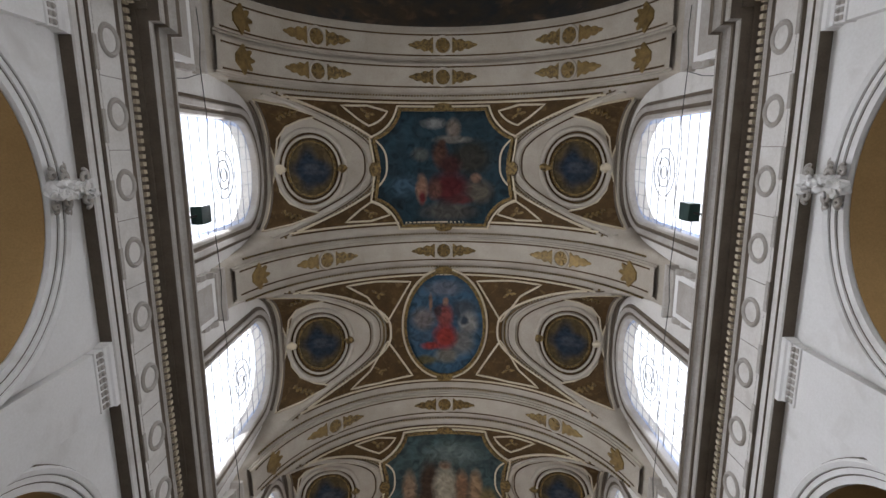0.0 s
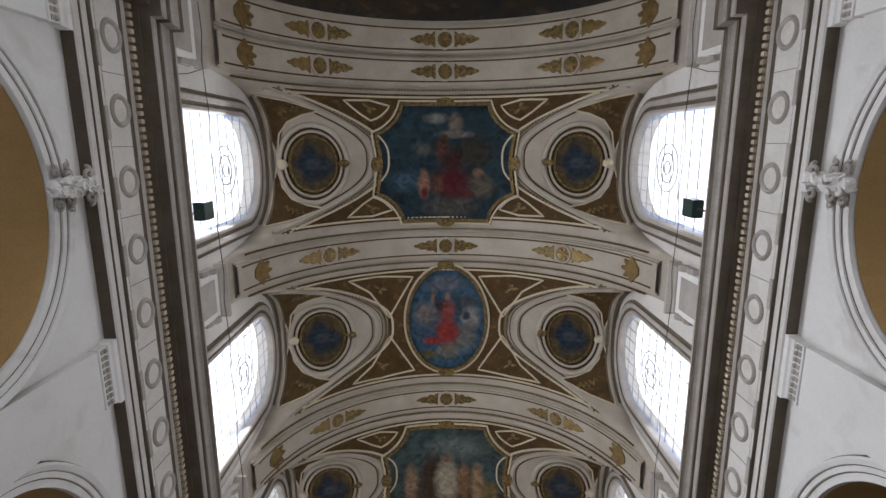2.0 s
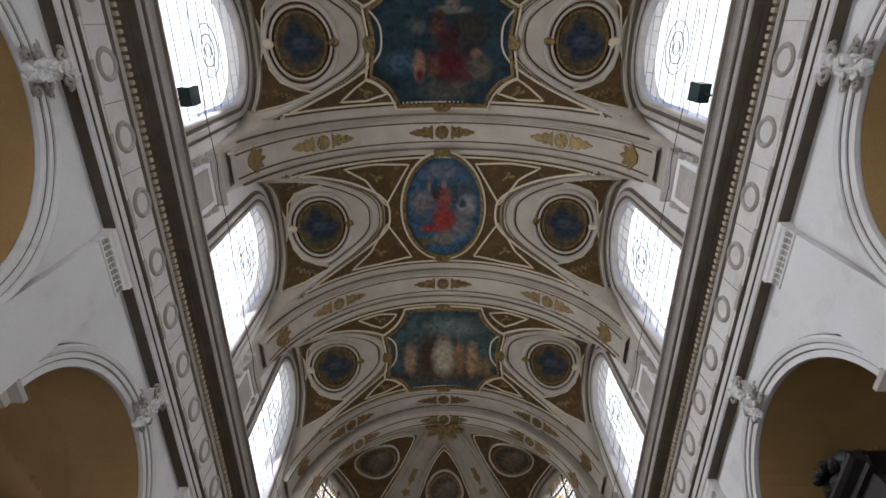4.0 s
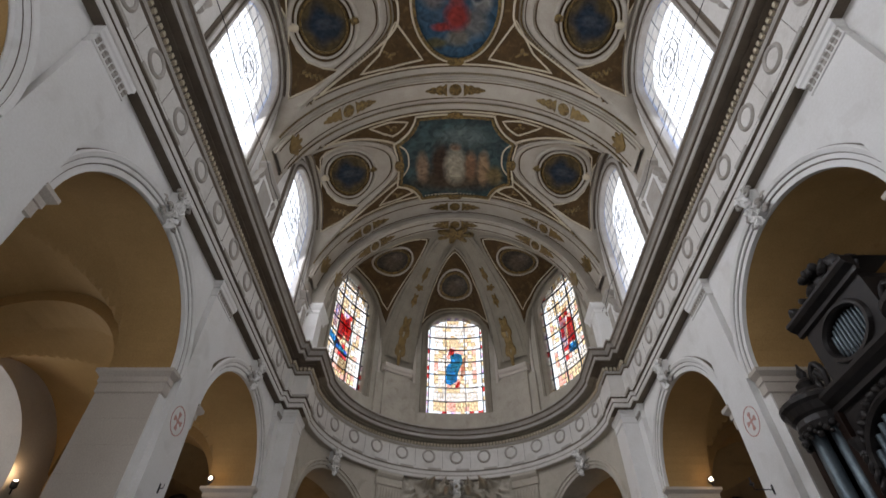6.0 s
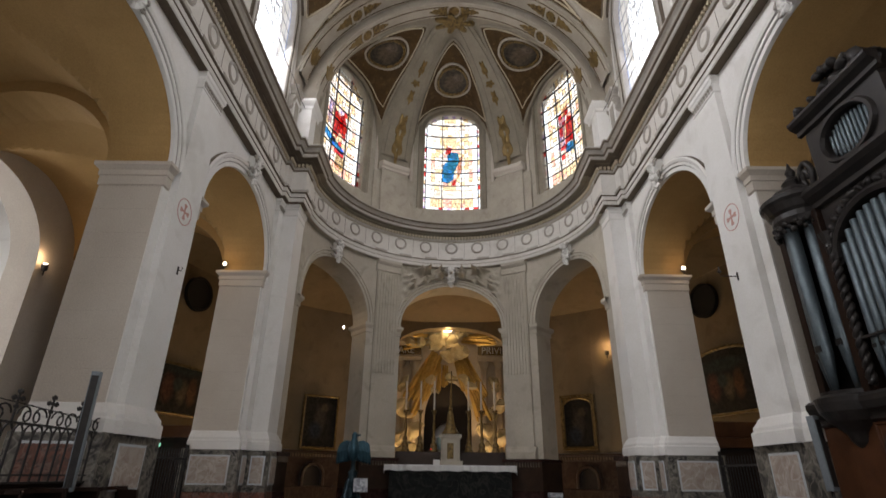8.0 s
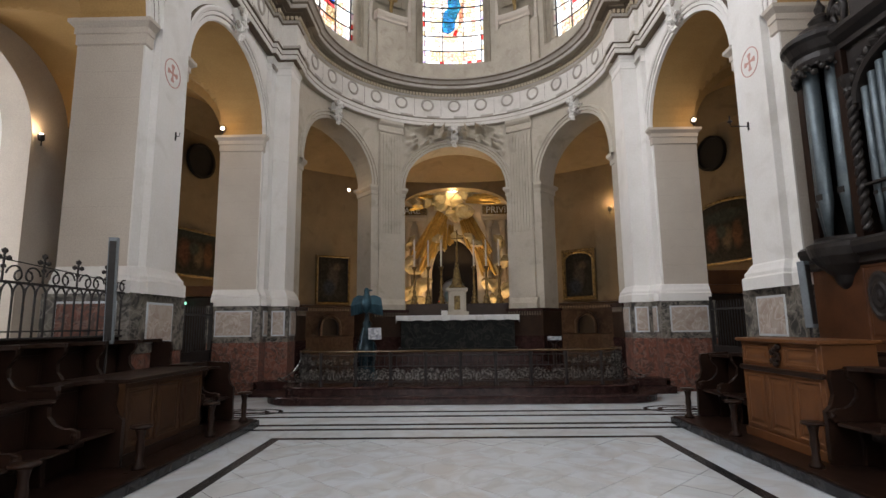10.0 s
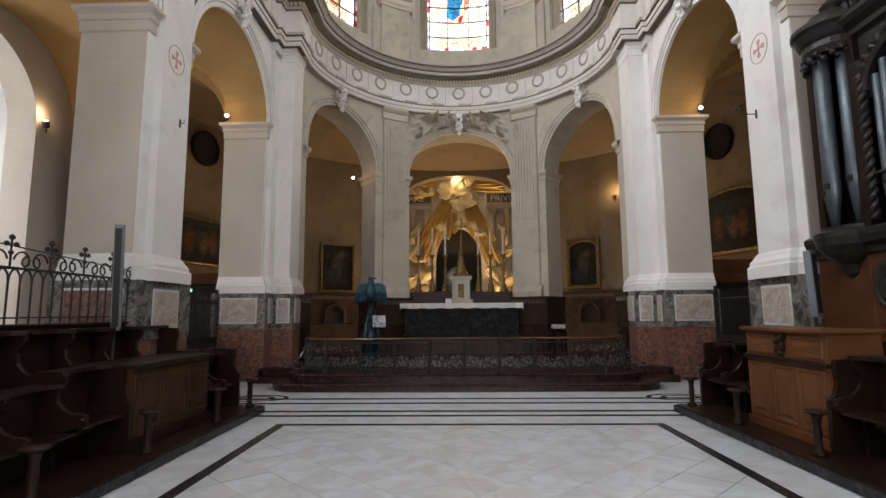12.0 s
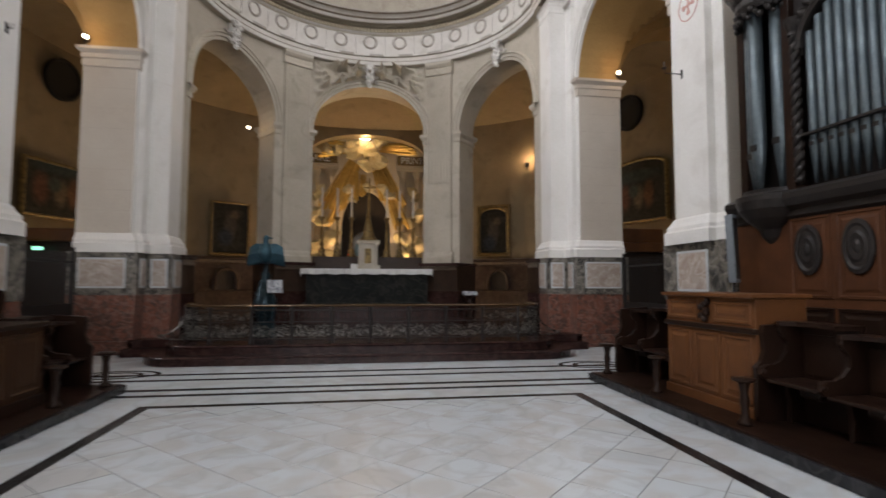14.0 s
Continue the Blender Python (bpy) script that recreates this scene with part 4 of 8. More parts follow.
tagged(part("ceiling_chapel", bm, CREAM), "plain cream ceiling of the far chapel", "ceiling", kind="structure")


# ---- vault ribs and their ornaments ----
def barrel_pt(phi, y, drop):
    return ((RV - drop) * math.sin(phi), y, ZS + (RV - drop) * math.cos(phi))


def arc_patch(name, parent, outline, phi, y, drop, thick, mat, label=""):
    """A flat ornament bent onto the barrel: outline of (along the arc, along the nave)."""
    bm = bmesh.new()
    top = [bm.verts.new(barrel_pt(phi + s / RV, y + t, drop + thick)) for s, t in outline]
    low = [bm.verts.new(barrel_pt(phi + s * 1.06 / RV, y + t * 1.06, drop)) for s, t in outline]
    c = bm.verts.new(barrel_pt(phi + sum(o[0] for o in outline) / len(outline) / RV, y, drop + thick * 1.6))
    n = len(outline)
    for i in range(n):
        j = (i + 1) % n
        bm.faces.new((c, top[i], top[j]))
        bm.faces.new((top[i], low[i], low[j], top[j]))
    return part(name, bm, mat, parent, label)


def palmette(sgn, L=0.66, W=0.2):
    pts = []
    k = 16
    for i in range(k + 1):
        u = i / k
        w = W * (1 - u) ** 0.6 * (0.62 + 0.38 * abs(math.cos(u * math.pi * 3.0)))
        pts.append((u * L, w))
    out = pts + [(u, -w) for u, w in reversed(pts[:-1])]
    return [(sgn * (s + 0.27), t) for s, t in out]


def vault_rib(yr, w=0.36, lines=True, sink=0.0):
    arc_pt = lambda phi, y, drop: barrel_pt(phi, y, drop + sink)
    th = thing("vault_rib", "cream arched vault rib with gilded roundels and brown lines", "vault rib", "vault ribs", "structure")
    bm = bmesh.new()
    rows = []
    for i in range(65):
        phi = radians(-80 + 160 * i / 64)
        rows.append([arc_pt(phi, yr + t, d) for t, d in ((-w - 0.05, -0.01), (-w - 0.05, 0.05), (-w, 0.05), (-w, 0.11), (w, 0.11), (w, 0.05), (w + 0.05, 0.05), (w + 0.05, -0.01))])
    quads(bm, rows)
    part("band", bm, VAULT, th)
    for t in (-w + 0.07, w - 0.07):
        bm = bmesh.new()
        quads(bm, [[arc_pt(radians(-78 + 156 * i / 64), yr + t + dt, 0.11 + d) for dt, d in ((-0.022, -0.003), (-0.018, 0.006), (0.018, 0.006), (0.022, -0.003))] for i in range(65)])
        part("brown_line", bm, BROWN, th)
    if lines:
        for t in (-w - 0.16, w + 0.16):
            bm = bmesh.new()
            for i in range(150):
                phi = radians(-74 + 148 * i / 149)
                bmesh.ops.create_cube(bm, size=0.045, matrix=Matrix.Translation(arc_pt(phi, yr + t, 0.02)))
            o = part("bead_row", bm, DULLGOLD, th)
            o["kind"] = "stuff"
    for x in (-3.28, 0.0, 3.28):
        phi = math.asin(x / RV)
        bm = bmesh.new()
        rows = []
        for k in range(24):
            a = 2 * math.pi * k / 24
            rows.append([arc_pt(phi + r * math.cos(a) / RV, yr + r * math.sin(a), 0.11 + d) for r, d in ((0.27, 0), (0.26, 0.03), (0.235, 0.04), (0.21, 0.03), (0.20, 0.0))])
        quads(bm, rows, closed=True)
        rd = part("roundel_ring", bm, VAULT, th)
        arc_patch("rosette", rd, [((0.13 + 0.05 * math.cos(6 * 2 * math.pi * k / 48)) * math.cos(2 * math.pi * k / 48), (0.13 + 0.05 * math.cos(6 * 2 * math.pi * k / 48)) * math.sin(2 * math.pi * k / 48)) for k in range(48)],
                  phi, yr, sink + 0.125, 0.02, VGOLD, "gilded flower")
        arc_patch("disc", rd, [(0.2 * math.cos(2 * math.pi * k / 24), 0.2 * math.sin(2 * math.pi * k / 24)) for k in range(24)], phi, yr, sink + 0.112, 0.006, DULLGOLD)
        for sg in (-1, 1):
            arc_patch("palmette", th, palmette(sg), phi, yr, sink + 0.112, 0.015, DULLGOLD if (x == 0 or sg * x < 0) else VGOLD, "gilded leaf ornament")
    for sg in (-1, 1):
        arc_patch("trefoil", th, [(-sg * (0.34 + 0.07 * math.cos(9 * a)) * math.cos(a), (0.27 + 0.05 * math.cos(9 * a)) * math.sin(a)) for a in [-1.75 + 3.5 * k / 48 for k in range(49)]] + [(sg * 0.2, 0.08), (sg * 0.2, -0.08)],
                  sg * radians(70), yr, sink + 0.112, 0.03, VGOLD, "gilded shell ornament")
    return th


RIBS = (-2.8, -1.96, 2.98, 7.93, 12.72)
for yr in RIBS:
    vault_rib(yr, 0.34, yr != -2.8)
vault_rib(13.28, 0.24, False, 0.40)
# the step from the barrel down to the apse arch
bm = bmesh.new()
quads(bm, [[(r * math.sin(radians(b)), y, ZS + r * math.cos(radians(b))) for r, y in ((5.2, 13.14), (4.36, 13.14), (4.36, 13.45), (5.2, 13.45))] for b in range(-90, 91, 3)])
tagged(part("wall_apse_arch", bm, VAULT, smooth=False), "cream plaster arch between nave vault and apse", "wall", kind="structure")

# short piers that carry the ribs above the cornice
for s, f in ((-1, left_wall), (1, right_wall)):
    for y0, y1 in ((-3.25, -1.55), (2.52, 3.44), (7.47, 8.39), (12.32, 12.86)):
        th = thing("attic_pier", "grey-white plaster pier with moulded cap above the cornice", "pier", "attic piers", "structure")
        bm = bmesh.new()
        fbox(bm, f, y0, y1, 10.1, 12.0, -0.02, 0.14)
        part("shaft", bm, PLASTER, th)
        bm = bmesh.new()
        prof = [(0.14, 11.92), (0.17, 11.94), (0.17, 12.02), (0.2, 12.06), (0.25, 12.12), (0.25, 12.2), (0.1, 12.24)]
        rows = [[f(y0 - (d - 0.14), z, -0.02) for d, z in prof], [f(y0 - (d - 0.14), z, d) for d, z in prof], [f(y1 + (d - 0.14), z, d) for d, z in prof], [f(y1 + (d - 0.14), z, -0.02) for d, z in prof]]
        quads(bm, rows)
        part("cap", bm, CORNICE, th)
        bm = bmesh.new()
        fbox(bm, f, y0 + 0.12, y1 - 0.12, 10.6, 11.75, 0.14, 0.155)
        part("sunk_panel", bm, CORNICE, th)
        for y in (y0 - 0.05, y1 + 0.05):
            bm = bmesh.new()
            fsweep(bm, f, y - 0.06, y + 0.06, [(0.0, 11.35), (0.1, 11.4), (0.14, 11.5), (0.12, 11.62), (0.2, 11.75), (0.2, 11.82), (0.0, 11.84)])
            part("scroll", bm, CORNICE, th)
    bm = bmesh.new()
    tube(bm, [f(-2.5 + 15 * i / 30, 11.55 + 0.06 * math.sin(i * 2.1), 0.42) for i in range(31)], 0.008, 5)
    tagged(part("wire", bm, IRON), "thin dark wire strung along the windows", "wire")
    bm = bmesh.new()
    tube(bm, [f(-1.35, 11.5, 0.4), f(-1.2, 10.9, 0.42), f(-1.1, 10.12, 0.4)], 0.008, 5)
    tagged(part("cable", bm, IRON), "thin dark cable hanging to the cornice", "cable")
    th = thing("floodlight", "dark green box floodlight standing on the cornice", "floodlight", "floodlights")
    bm = bmesh.new()
    fbox(bm, f, 0.98, 1.3, 10.72, 11.1, 0.36, 0.56)
    part("housing", bm, material("green_painted_metal", (0.02, 0.045, 0.04), (0.03, 0.06, 0.055), 0.4, 0.3), th)
    bm = bmesh.new()
    tube(bm, [f(1.14, 10.09, 0.46), f(1.14, 10.74, 0.46)], 0.02, 8)
    part("post", bm, IRON, th)

# ---- painted fields, pictures and medallions of the vault ----
HEAVEN = painting("dark_ceiling_picture", (0.020, 0.045, 0.058), (0.018, 0.030, 0.036),
                  [(0.8, -0.3, 0.6, 0.5, (0.030, 0.028, 0.022)), (-1.1, 0.5, 0.4, 0.3, (0.04, 0.075, 0.10)), (0.17, 1.25, 0.8, 0.28, (0.07, 0.065, 0.055)), (1.0, 0.65, 0.42, 0.36, (0.09, 0.078, 0.058)),
                   (-0.28, -1.27, 0.34, 0.15, (0.16, 0.16, 0.15)), (0.3, -1.1, 0.2, 0.3, (0.15, 0.12, 0.095)), (0.28, -0.82, 0.52, 0.11, (0.14, 0.13, 0.11)), (-0.66, -0.4, 0.26, 0.2, (0.075, 0.08, 0.07)),
                   (-0.1, -0.4, 0.22, 0.38, (0.085, 0.040, 0.026)), (0.2, -0.1, 0.32, 0.3, (0.045, 0.018, 0.016)), (0.17, 0.55, 0.56, 0.44, (0.080, 0.016, 0.016)), (0.5, 0.9, 0.36, 0.14, (0.075, 0.022, 0.02)),
                   (-0.25, 0.6, 0.2, 0.3, (0.11, 0.05, 0.035)), (-0.63, 0.6, 0.17, 0.42, (0.25, 0.14, 0.09)), (-0.62, 0.85, 0.1, 0.2, (0.12, 0.02, 0.02)), (0.94, 0.28, 0.16, 0.13, (0.2, 0.12, 0.08)), (-0.05, -0.7, 0.12, 0.14, (0.06, 0.03, 0.02))])
OVAL = painting("oval_ceiling_picture", (0.032, 0.080, 0.125), (0.042, 0.072, 0.098),
                [(-0.63, -0.2, 0.36, 0.36, (0.15, 0.13, 0.12)), (0.0, -1.15, 0.55, 0.25, (0.10, 0.11, 0.13)), (0.6, -0.5, 0.36, 0.3, (0.05, 0.06, 0.07)), (0.75, -0.05, 0.28, 0.36, (0.20, 0.19, 0.17)),
                 (0.55, 0.55, 0.36, 0.42, (0.13, 0.13, 0.12)), (-0.6, 1.15, 0.4, 0.15, (0.10, 0.085, 0.04)), (0.08, 1.0, 0.36, 0.24, (0.15, 0.14, 0.11)), (0.03, -0.25, 0.25, 0.4, (0.20, 0.055, 0.045)),
                 (0.03, 0.4, 0.36, 0.4, (0.25, 0.036, 0.027)), (-0.4, 0.68, 0.3, 0.13, (0.24, 0.036, 0.03)), (0.05, -0.72, 0.10, 0.14, (0.22, 0.13, 0.09)), (-0.4, -0.72, 0.06, 0.28, (0.2, 0.12, 0.08)), (-0.2, -0.42, 0.12, 0.2, (0.05, 0.03, 0.03)), (0.62, -0.15, 0.12, 0.16, (0.03, 0.04, 0.05))])
THRONE = painting("green_ceiling_picture", (0.05, 0.085, 0.085), (0.035, 0.05, 0.05),
                  [(0.0, 0.9, 1.5, 0.5, (0.07, 0.05, 0.03)), (-0.5, 0.2, 0.35, 0.9, (0.05, 0.03, 0.02)), (0.02, 0.35, 0.4, 0.75, (0.34, 0.30, 0.22)), (-1.15, 0.3, 0.22, 0.65, (0.24, 0.16, 0.1)),
                   (1.0, 0.4, 0.22, 0.7, (0.28, 0.18, 0.1)), (0.55, 0.3, 0.22, 0.6, (0.2, 0.11, 0.06)), (0.0, -0.5, 0.2, 0.2, (0.22, 0.13, 0.08)), (0.3, -0.9, 0.9, 0.4, (0.10, 0.13, 0.12)), (1.4, 0.6, 0.3, 0.4, (0.16, 0.12, 0.05))])
BLUEMED = painting("blue_medallion_picture", (0.075, 0.055, 0.026), (0.11, 0.075, 0.032),
                   [(0.0, 0.0, 0.52, 0.27, (0.024, 0.034, 0.048)), (-0.08, 0.0, 0.26, 0.56, (0.022, 0.034, 0.052)), (0.18, 0.12, 0.3, 0.34, (0.026, 0.036, 0.05)), (0.0, -0.05, 0.2, 0.1, (0.06, 0.07, 0.085)), (0.1, 0.1, 0.3, 0.06, (0.05, 0.06, 0.075))], 0.7)


def framed(zf, outline, th, w=0.06, h=0.05, mat=CREAM, name="frame"):
    bm = bmesh.new()
    bead(bm, zf, outline, [(-w, 0.0), (-w * 0.8, h), (w * 0.8, h), (w, 0.0)], closed=True)
    return part(name, bm, mat, th)


for i, yc in enumerate(BAYS):
    # brown field between the lunettes
    th = thing("painted_field", "dark brown painted vault field with cream and gilt mouldings", "painted field", "vault fields", "structure")
    vs = [-1.78 + 3.56 * k / 72 for k in range(73)]
    edge = [max(crease(v) - 0.30, 0.3) for v in vs]
    bm = bmesh.new()
    for s in (-1, 1):
        quads(bm, [[Vector((s * X * q / 16, yc + v, main_z(X * q / 16))) + roof_normal(lambda a, b: main_z(a), s * X * q / 16, yc + v) * 0.025 for q in range(17)] for v, X in zip(vs, edge)])
    part("field", bm, BROWN, th)
    loop = [(X - 0.13, yc + v * 0.94) for v, X in zip(vs, edge)]
    loop = [p for p in loop if abs(p[0]) < 4.3]
    for s in (-1, 1):
        bm = bmesh.new()
        bead(bm, lambda a, b: main_z(a), [(s * x, y) for x, y in loop], [(-0.035, 0.02), (-0.025, 0.05), (0.025, 0.05), (0.035, 0.02)])
        part("cream_line", bm, CREAM, th)
        bm = bmesh.new()
        for x, y in resample([(s * (X + 0.06), yc + v) for v, X in zip(vs, edge) if X < 4.3], 0.09, False):
            bmesh.ops.create_cube(bm, size=0.05, matrix=Matrix.Translation((x, y, main_z(x) - 0.02)))
        o = part("bead_row", bm, DULLGOLD, th)
        o["kind"] = "stuff"
    mz = lambda a, b: main_z(a)
    for sv in (-1, 1):
        bm = bmesh.new()
        bead(bm, mz, [(-4.0 + 8.0 * k / 60, yc + sv * 1.70) for k in range(61)], [(-0.03, 0.02), (-0.022, 0.045), (0.022, 0.045), (0.03, 0.02)])
        part("cream_line", bm, CREAM, th)
    # the picture in the middle
    if i == 1:
        outline = ellipse(0.02, yc - 0.12, 1.22, 1.66, 64)
        pic = thing("ceiling_painting", "oval ceiling painting of red drapery on blue, gilt frame", "painting", kind="")
        mat, oy = OVAL, yc - 0.12
    else:
        nook = [(2.3 - 1.1 * math.cos(radians(t)), 1.88 - 1.1 * math.sin(radians(t))) for t in range(12, 73, 10)]
        side = nook + [(1.84, 0.0)] + [(x, -y) for x, y in reversed(nook)]
        outline = resample([(x, yc + 0.14 + y) for x, y in side + [(-x, -y) for x, y in side]], 0.12)
        pic = thing("ceiling_painting", "dark ceiling painting of clouds and draped shapes in gilt frame" if i == 0 else "greenish ceiling painting of pale draped shapes in gilt frame", "painting")
        mat, oy = (HEAVEN if i == 0 else THRONE), yc + 0.14
    bm = bmesh.new()
    patch(bm, mz, outline, 0.045, 8)
    plan_uv(part("picture", bm, mat, pic), 0.0, oy)
    framed(mz, outline, pic, 0.055, 0.10, DULLGOLD)
    framed(mz, [(x * 1.06, oy + (y - oy) * 1.055) for x, y in outline], pic, 0.03, 0.075, CREAM, "outer_moulding")
    for x, y in ((0, -1.72), (0, 1.72), (1.98, 0), (-1.98, 0)) if i != 1 else ((0, -1.72), (0, 1.72)):
        bm = bmesh.new()
        patch(bm, mz, ellipse(x, oy + y, 0.26 if x == 0 else 0.13, 0.12 if x == 0 else 0.2, 16), 0.10, 3)
        part("clasp", bm, DULLGOLD, pic, "gilded clasp")
    # corner panels
    for sx in (-1, 1):
        for sv in (-1, 1):
            tri = [(2.75, 1.58), (2.35, 1.24)] + [(2.3 - 0.85 * math.cos(radians(t)), 1.88 - 0.85 * math.sin(radians(t))) for t in range(75, 21, -9)] + [(2.1, 1.6)] if i != 1 else [(2.8, 1.58), (2.25, 1.15), (1.72, 0.3), (1.45, 0.75), (1.0, 1.5), (2.0, 1.6)]
            pts = resample([(sx * a, yc + sv * b) for a, b in tri], 0.12)
            cp = part("corner_panel", bmesh.new(), BROWN, th)
            bm = bmesh.new()
            bead(bm, mz, pts, [(-0.03, 0.02), (-0.02, 0.05), (0.02, 0.05), (0.03, 0.02)], closed=True)
            me = bpy.data.meshes.new("corner_panel")
            bmesh.ops.recalc_face_normals(bm, faces=bm.faces[:])
            bm.to_mesh(me), bm.free()
            me.materials.append(CREAM)
            cp.data = me
            bm = bmesh.new()
            patch(bm, mz, [(sx * (2.1 if i != 1 else 1.95) + (0.11 + 0.1 * math.cos(3 * t)) * math.cos(t + 0.5 * sx), yc + sv * (1.38 if i != 1 else 1.2) + (0.09 + 0.08 * math.cos(3 * t)) * math.sin(t)) for t in [2 * math.pi * q / 30 for q in range(30)]], 0.04, 2)
            part("painted_bird", bm, DULLGOLD, th, "gilt painted ornament")
    # lunettes
    for s in (-1, 1):
        lz = lambda a, b, yc=yc: max(lunette_z(a, min(max(b - yc, -1.93), 1.93)), 0)
        md = thing("lunette_medallion", "round blue and ochre painted medallion with ringed plaster frame", "medallion", "lunette medallions")
        mx, ym = s * 3.60, yc + 0.1
        bm = bmesh.new()
        patch(bm, lz, ellipse(mx, ym, 0.80, 0.97, 36), 0.012, 6)
        part("brown_ring", bm, BROWN, md, "dark brown painted ring")
        bm = bmesh.new()
        patch(bm, lz, ellipse(mx, ym, 0.57, 0.72, 36), 0.03, 6)
        plan_uv(part("picture", bm, BLUEMED, md), mx, ym)
        framed(lz, ellipse(mx, ym, 0.60, 0.755, 48), md, 0.035, 0.07, DULLGOLD, "gilt_ring")
        framed(lz, ellipse(mx, ym, 0.72, 0.885, 48), md, 0.035, 0.08, VAULT, "plaster_ring")
        framed(lz, ellipse(mx, ym, 0.87, 1.05, 48), md, 0.07, 0.06, VAULT, "outer_ring").data.shade_smooth()
        for dx in (-0.78, 0.78):
            bm = bmesh.new()
            bmesh.ops.create_icosphere(bm, subdivisions=2, radius=0.16, matrix=Matrix.Translation((mx + dx, ym, lz(mx + dx, ym) - 0.03)) @ Matrix.Diagonal((1, 0.8, 0.6, 1)))
            for v in bm.verts:
                v.co += Vector(noise.noise_vector(v.co * 9)) * 0.05
            part("cartouche", bm, DULLGOLD if s * dx < 0 else CREAM, md, smooth=True)
        for sv in (-1, 1):
            tri = [(4.62, 1.64), (4.0, 1.53), (3.3, 1.30), (3.75, 1.20), (4.15, 1.02), (4.40, 0.70), (4.50, 0.15), (4.60, 0.5), (4.64, 1.0)]
            pts = resample([(s * a, yc + sv * b) for a, b in tri], 0.1)
            bm = bmesh.new()
            patch(bm, lz, pts, 0.02, 5)
            tp = part("triangle_panel", bm, BROWN, md, "brown painted corner panel")
            framed(lz, pts, tp, 0.025, 0.045, CREAM, "cream_line")
            bm = bmesh.new()
            bead(bm, lz, [(s * (3.75 + 0.55 * q / 20), yc + sv * (1.38 + 0.06 * math.sin(q * 1.3) - 0.16 * (q / 20) ** 2)) for q in range(21)], [(-0.03, 0.02), (-0.015, 0.045), (0.015, 0.045), (0.03, 0.02)])
            part("gilt_scroll", bm, DULLGOLD, tp, "gilt painted scroll")
        # mouldings round the head of the window
        for k, (xm, wm, mm) in enumerate(((4.60, 0.03, SHADOWBROWN), (4.68, 0.035, VAULT), (4.77, 0.04, SHADOWBROWN))):
            bm = bmesh.new()
            bead(bm, lz, [(s * xm, yc - 1.6 + 3.2 * q / 48) for q in range(49)], [(-wm, 0.0), (-wm * 0.7, 0.05), (wm * 0.7, 0.05), (wm, 0.0)])
            part("window_moulding", bm, mm, md)
        # the white rib along the groin, with a fine line
        bm = bmesh.new()
        path = [(s * (X + 0.33), yc + v * 0.985) for v, X in zip(vs, edge)]
        path = [p for p in path if abs(p[0]) < 4.55]
        bead(bm, lambda a, b: max(main_z(a), lz(a, b)), path, [(-0.06, 0.0), (-0.05, 0.05), (0.05, 0.05), (0.06, 0.0)])
        part("groin_moulding", bm, VAULT, th)
        bm = bmesh.new()
        path = [(s * (X + 0.45), yc + v * 0.93) for v, X in zip(vs, edge)]
        path = [p for p in path if abs(p[0]) < 4.15]
        bead(bm, lambda a, b: max(main_z(a), lz(a, b)), path, [(-0.018, 0.0), (-0.012, 0.02), (0.012, 0.02), (0.018, 0.0)])
        part("brown_line", bm, BROWN, th)
        bm = bmesh.new()
        bead(bm, lambda a, b: main_z(a), [(s * (X + 0.17), yc + v) for v, X in zip(vs, edge) if X < 4.2], [(-0.014, 0.0), (-0.01, 0.015), (0.01, 0.015), (0.014, 0.0)])
        part("brown_line", bm, BROWN, th)

# ---- apse: clerestory, stained windows, ribs of the half dome ----
WINA = [radians(a) * RA for a in (-63, 0, 63)]
w = clerestory(apse_wall, -RA * math.pi / 2, RA * math.pi / 2, WINA, half=1.14, spring=14.5, rise=1.05, name="clerestory_wall_apse", ztop=16.0, mat=PIERST, sill=10.95)
sg = lambda *a, **k: stained(*a, **k)
WHITEG = stained("white_drawn_glass", (0.80, 0.79, 0.76), (0.46, 0.39, 0.30), 18)
YELLOWG = stained("yellow_drawn_glass", (0.78, 0.66, 0.42), (0.40, 0.27, 0.14), 16)
REDG = stained("red_glass", (0.62, 0.05, 0.04), (0.35, 0.02, 0.03), 9)
BLUEG = stained("blue_glass", (0.03, 0.34, 0.85), (0.02, 0.22, 0.62), 5)
PALEBLUE = stained("pale_blue_glass", (0.72, 0.82, 0.92), (0.85, 0.80, 0.72), 10)
PINKG = stained("pink_glass", (0.80, 0.50, 0.42), (0.55, 0.28, 0.2), 12)
VIOLETG = stained("violet_glass", (0.35, 0.30, 0.62), (0.7, 0.5, 0.5), 12)
rnd = random.Random(5)


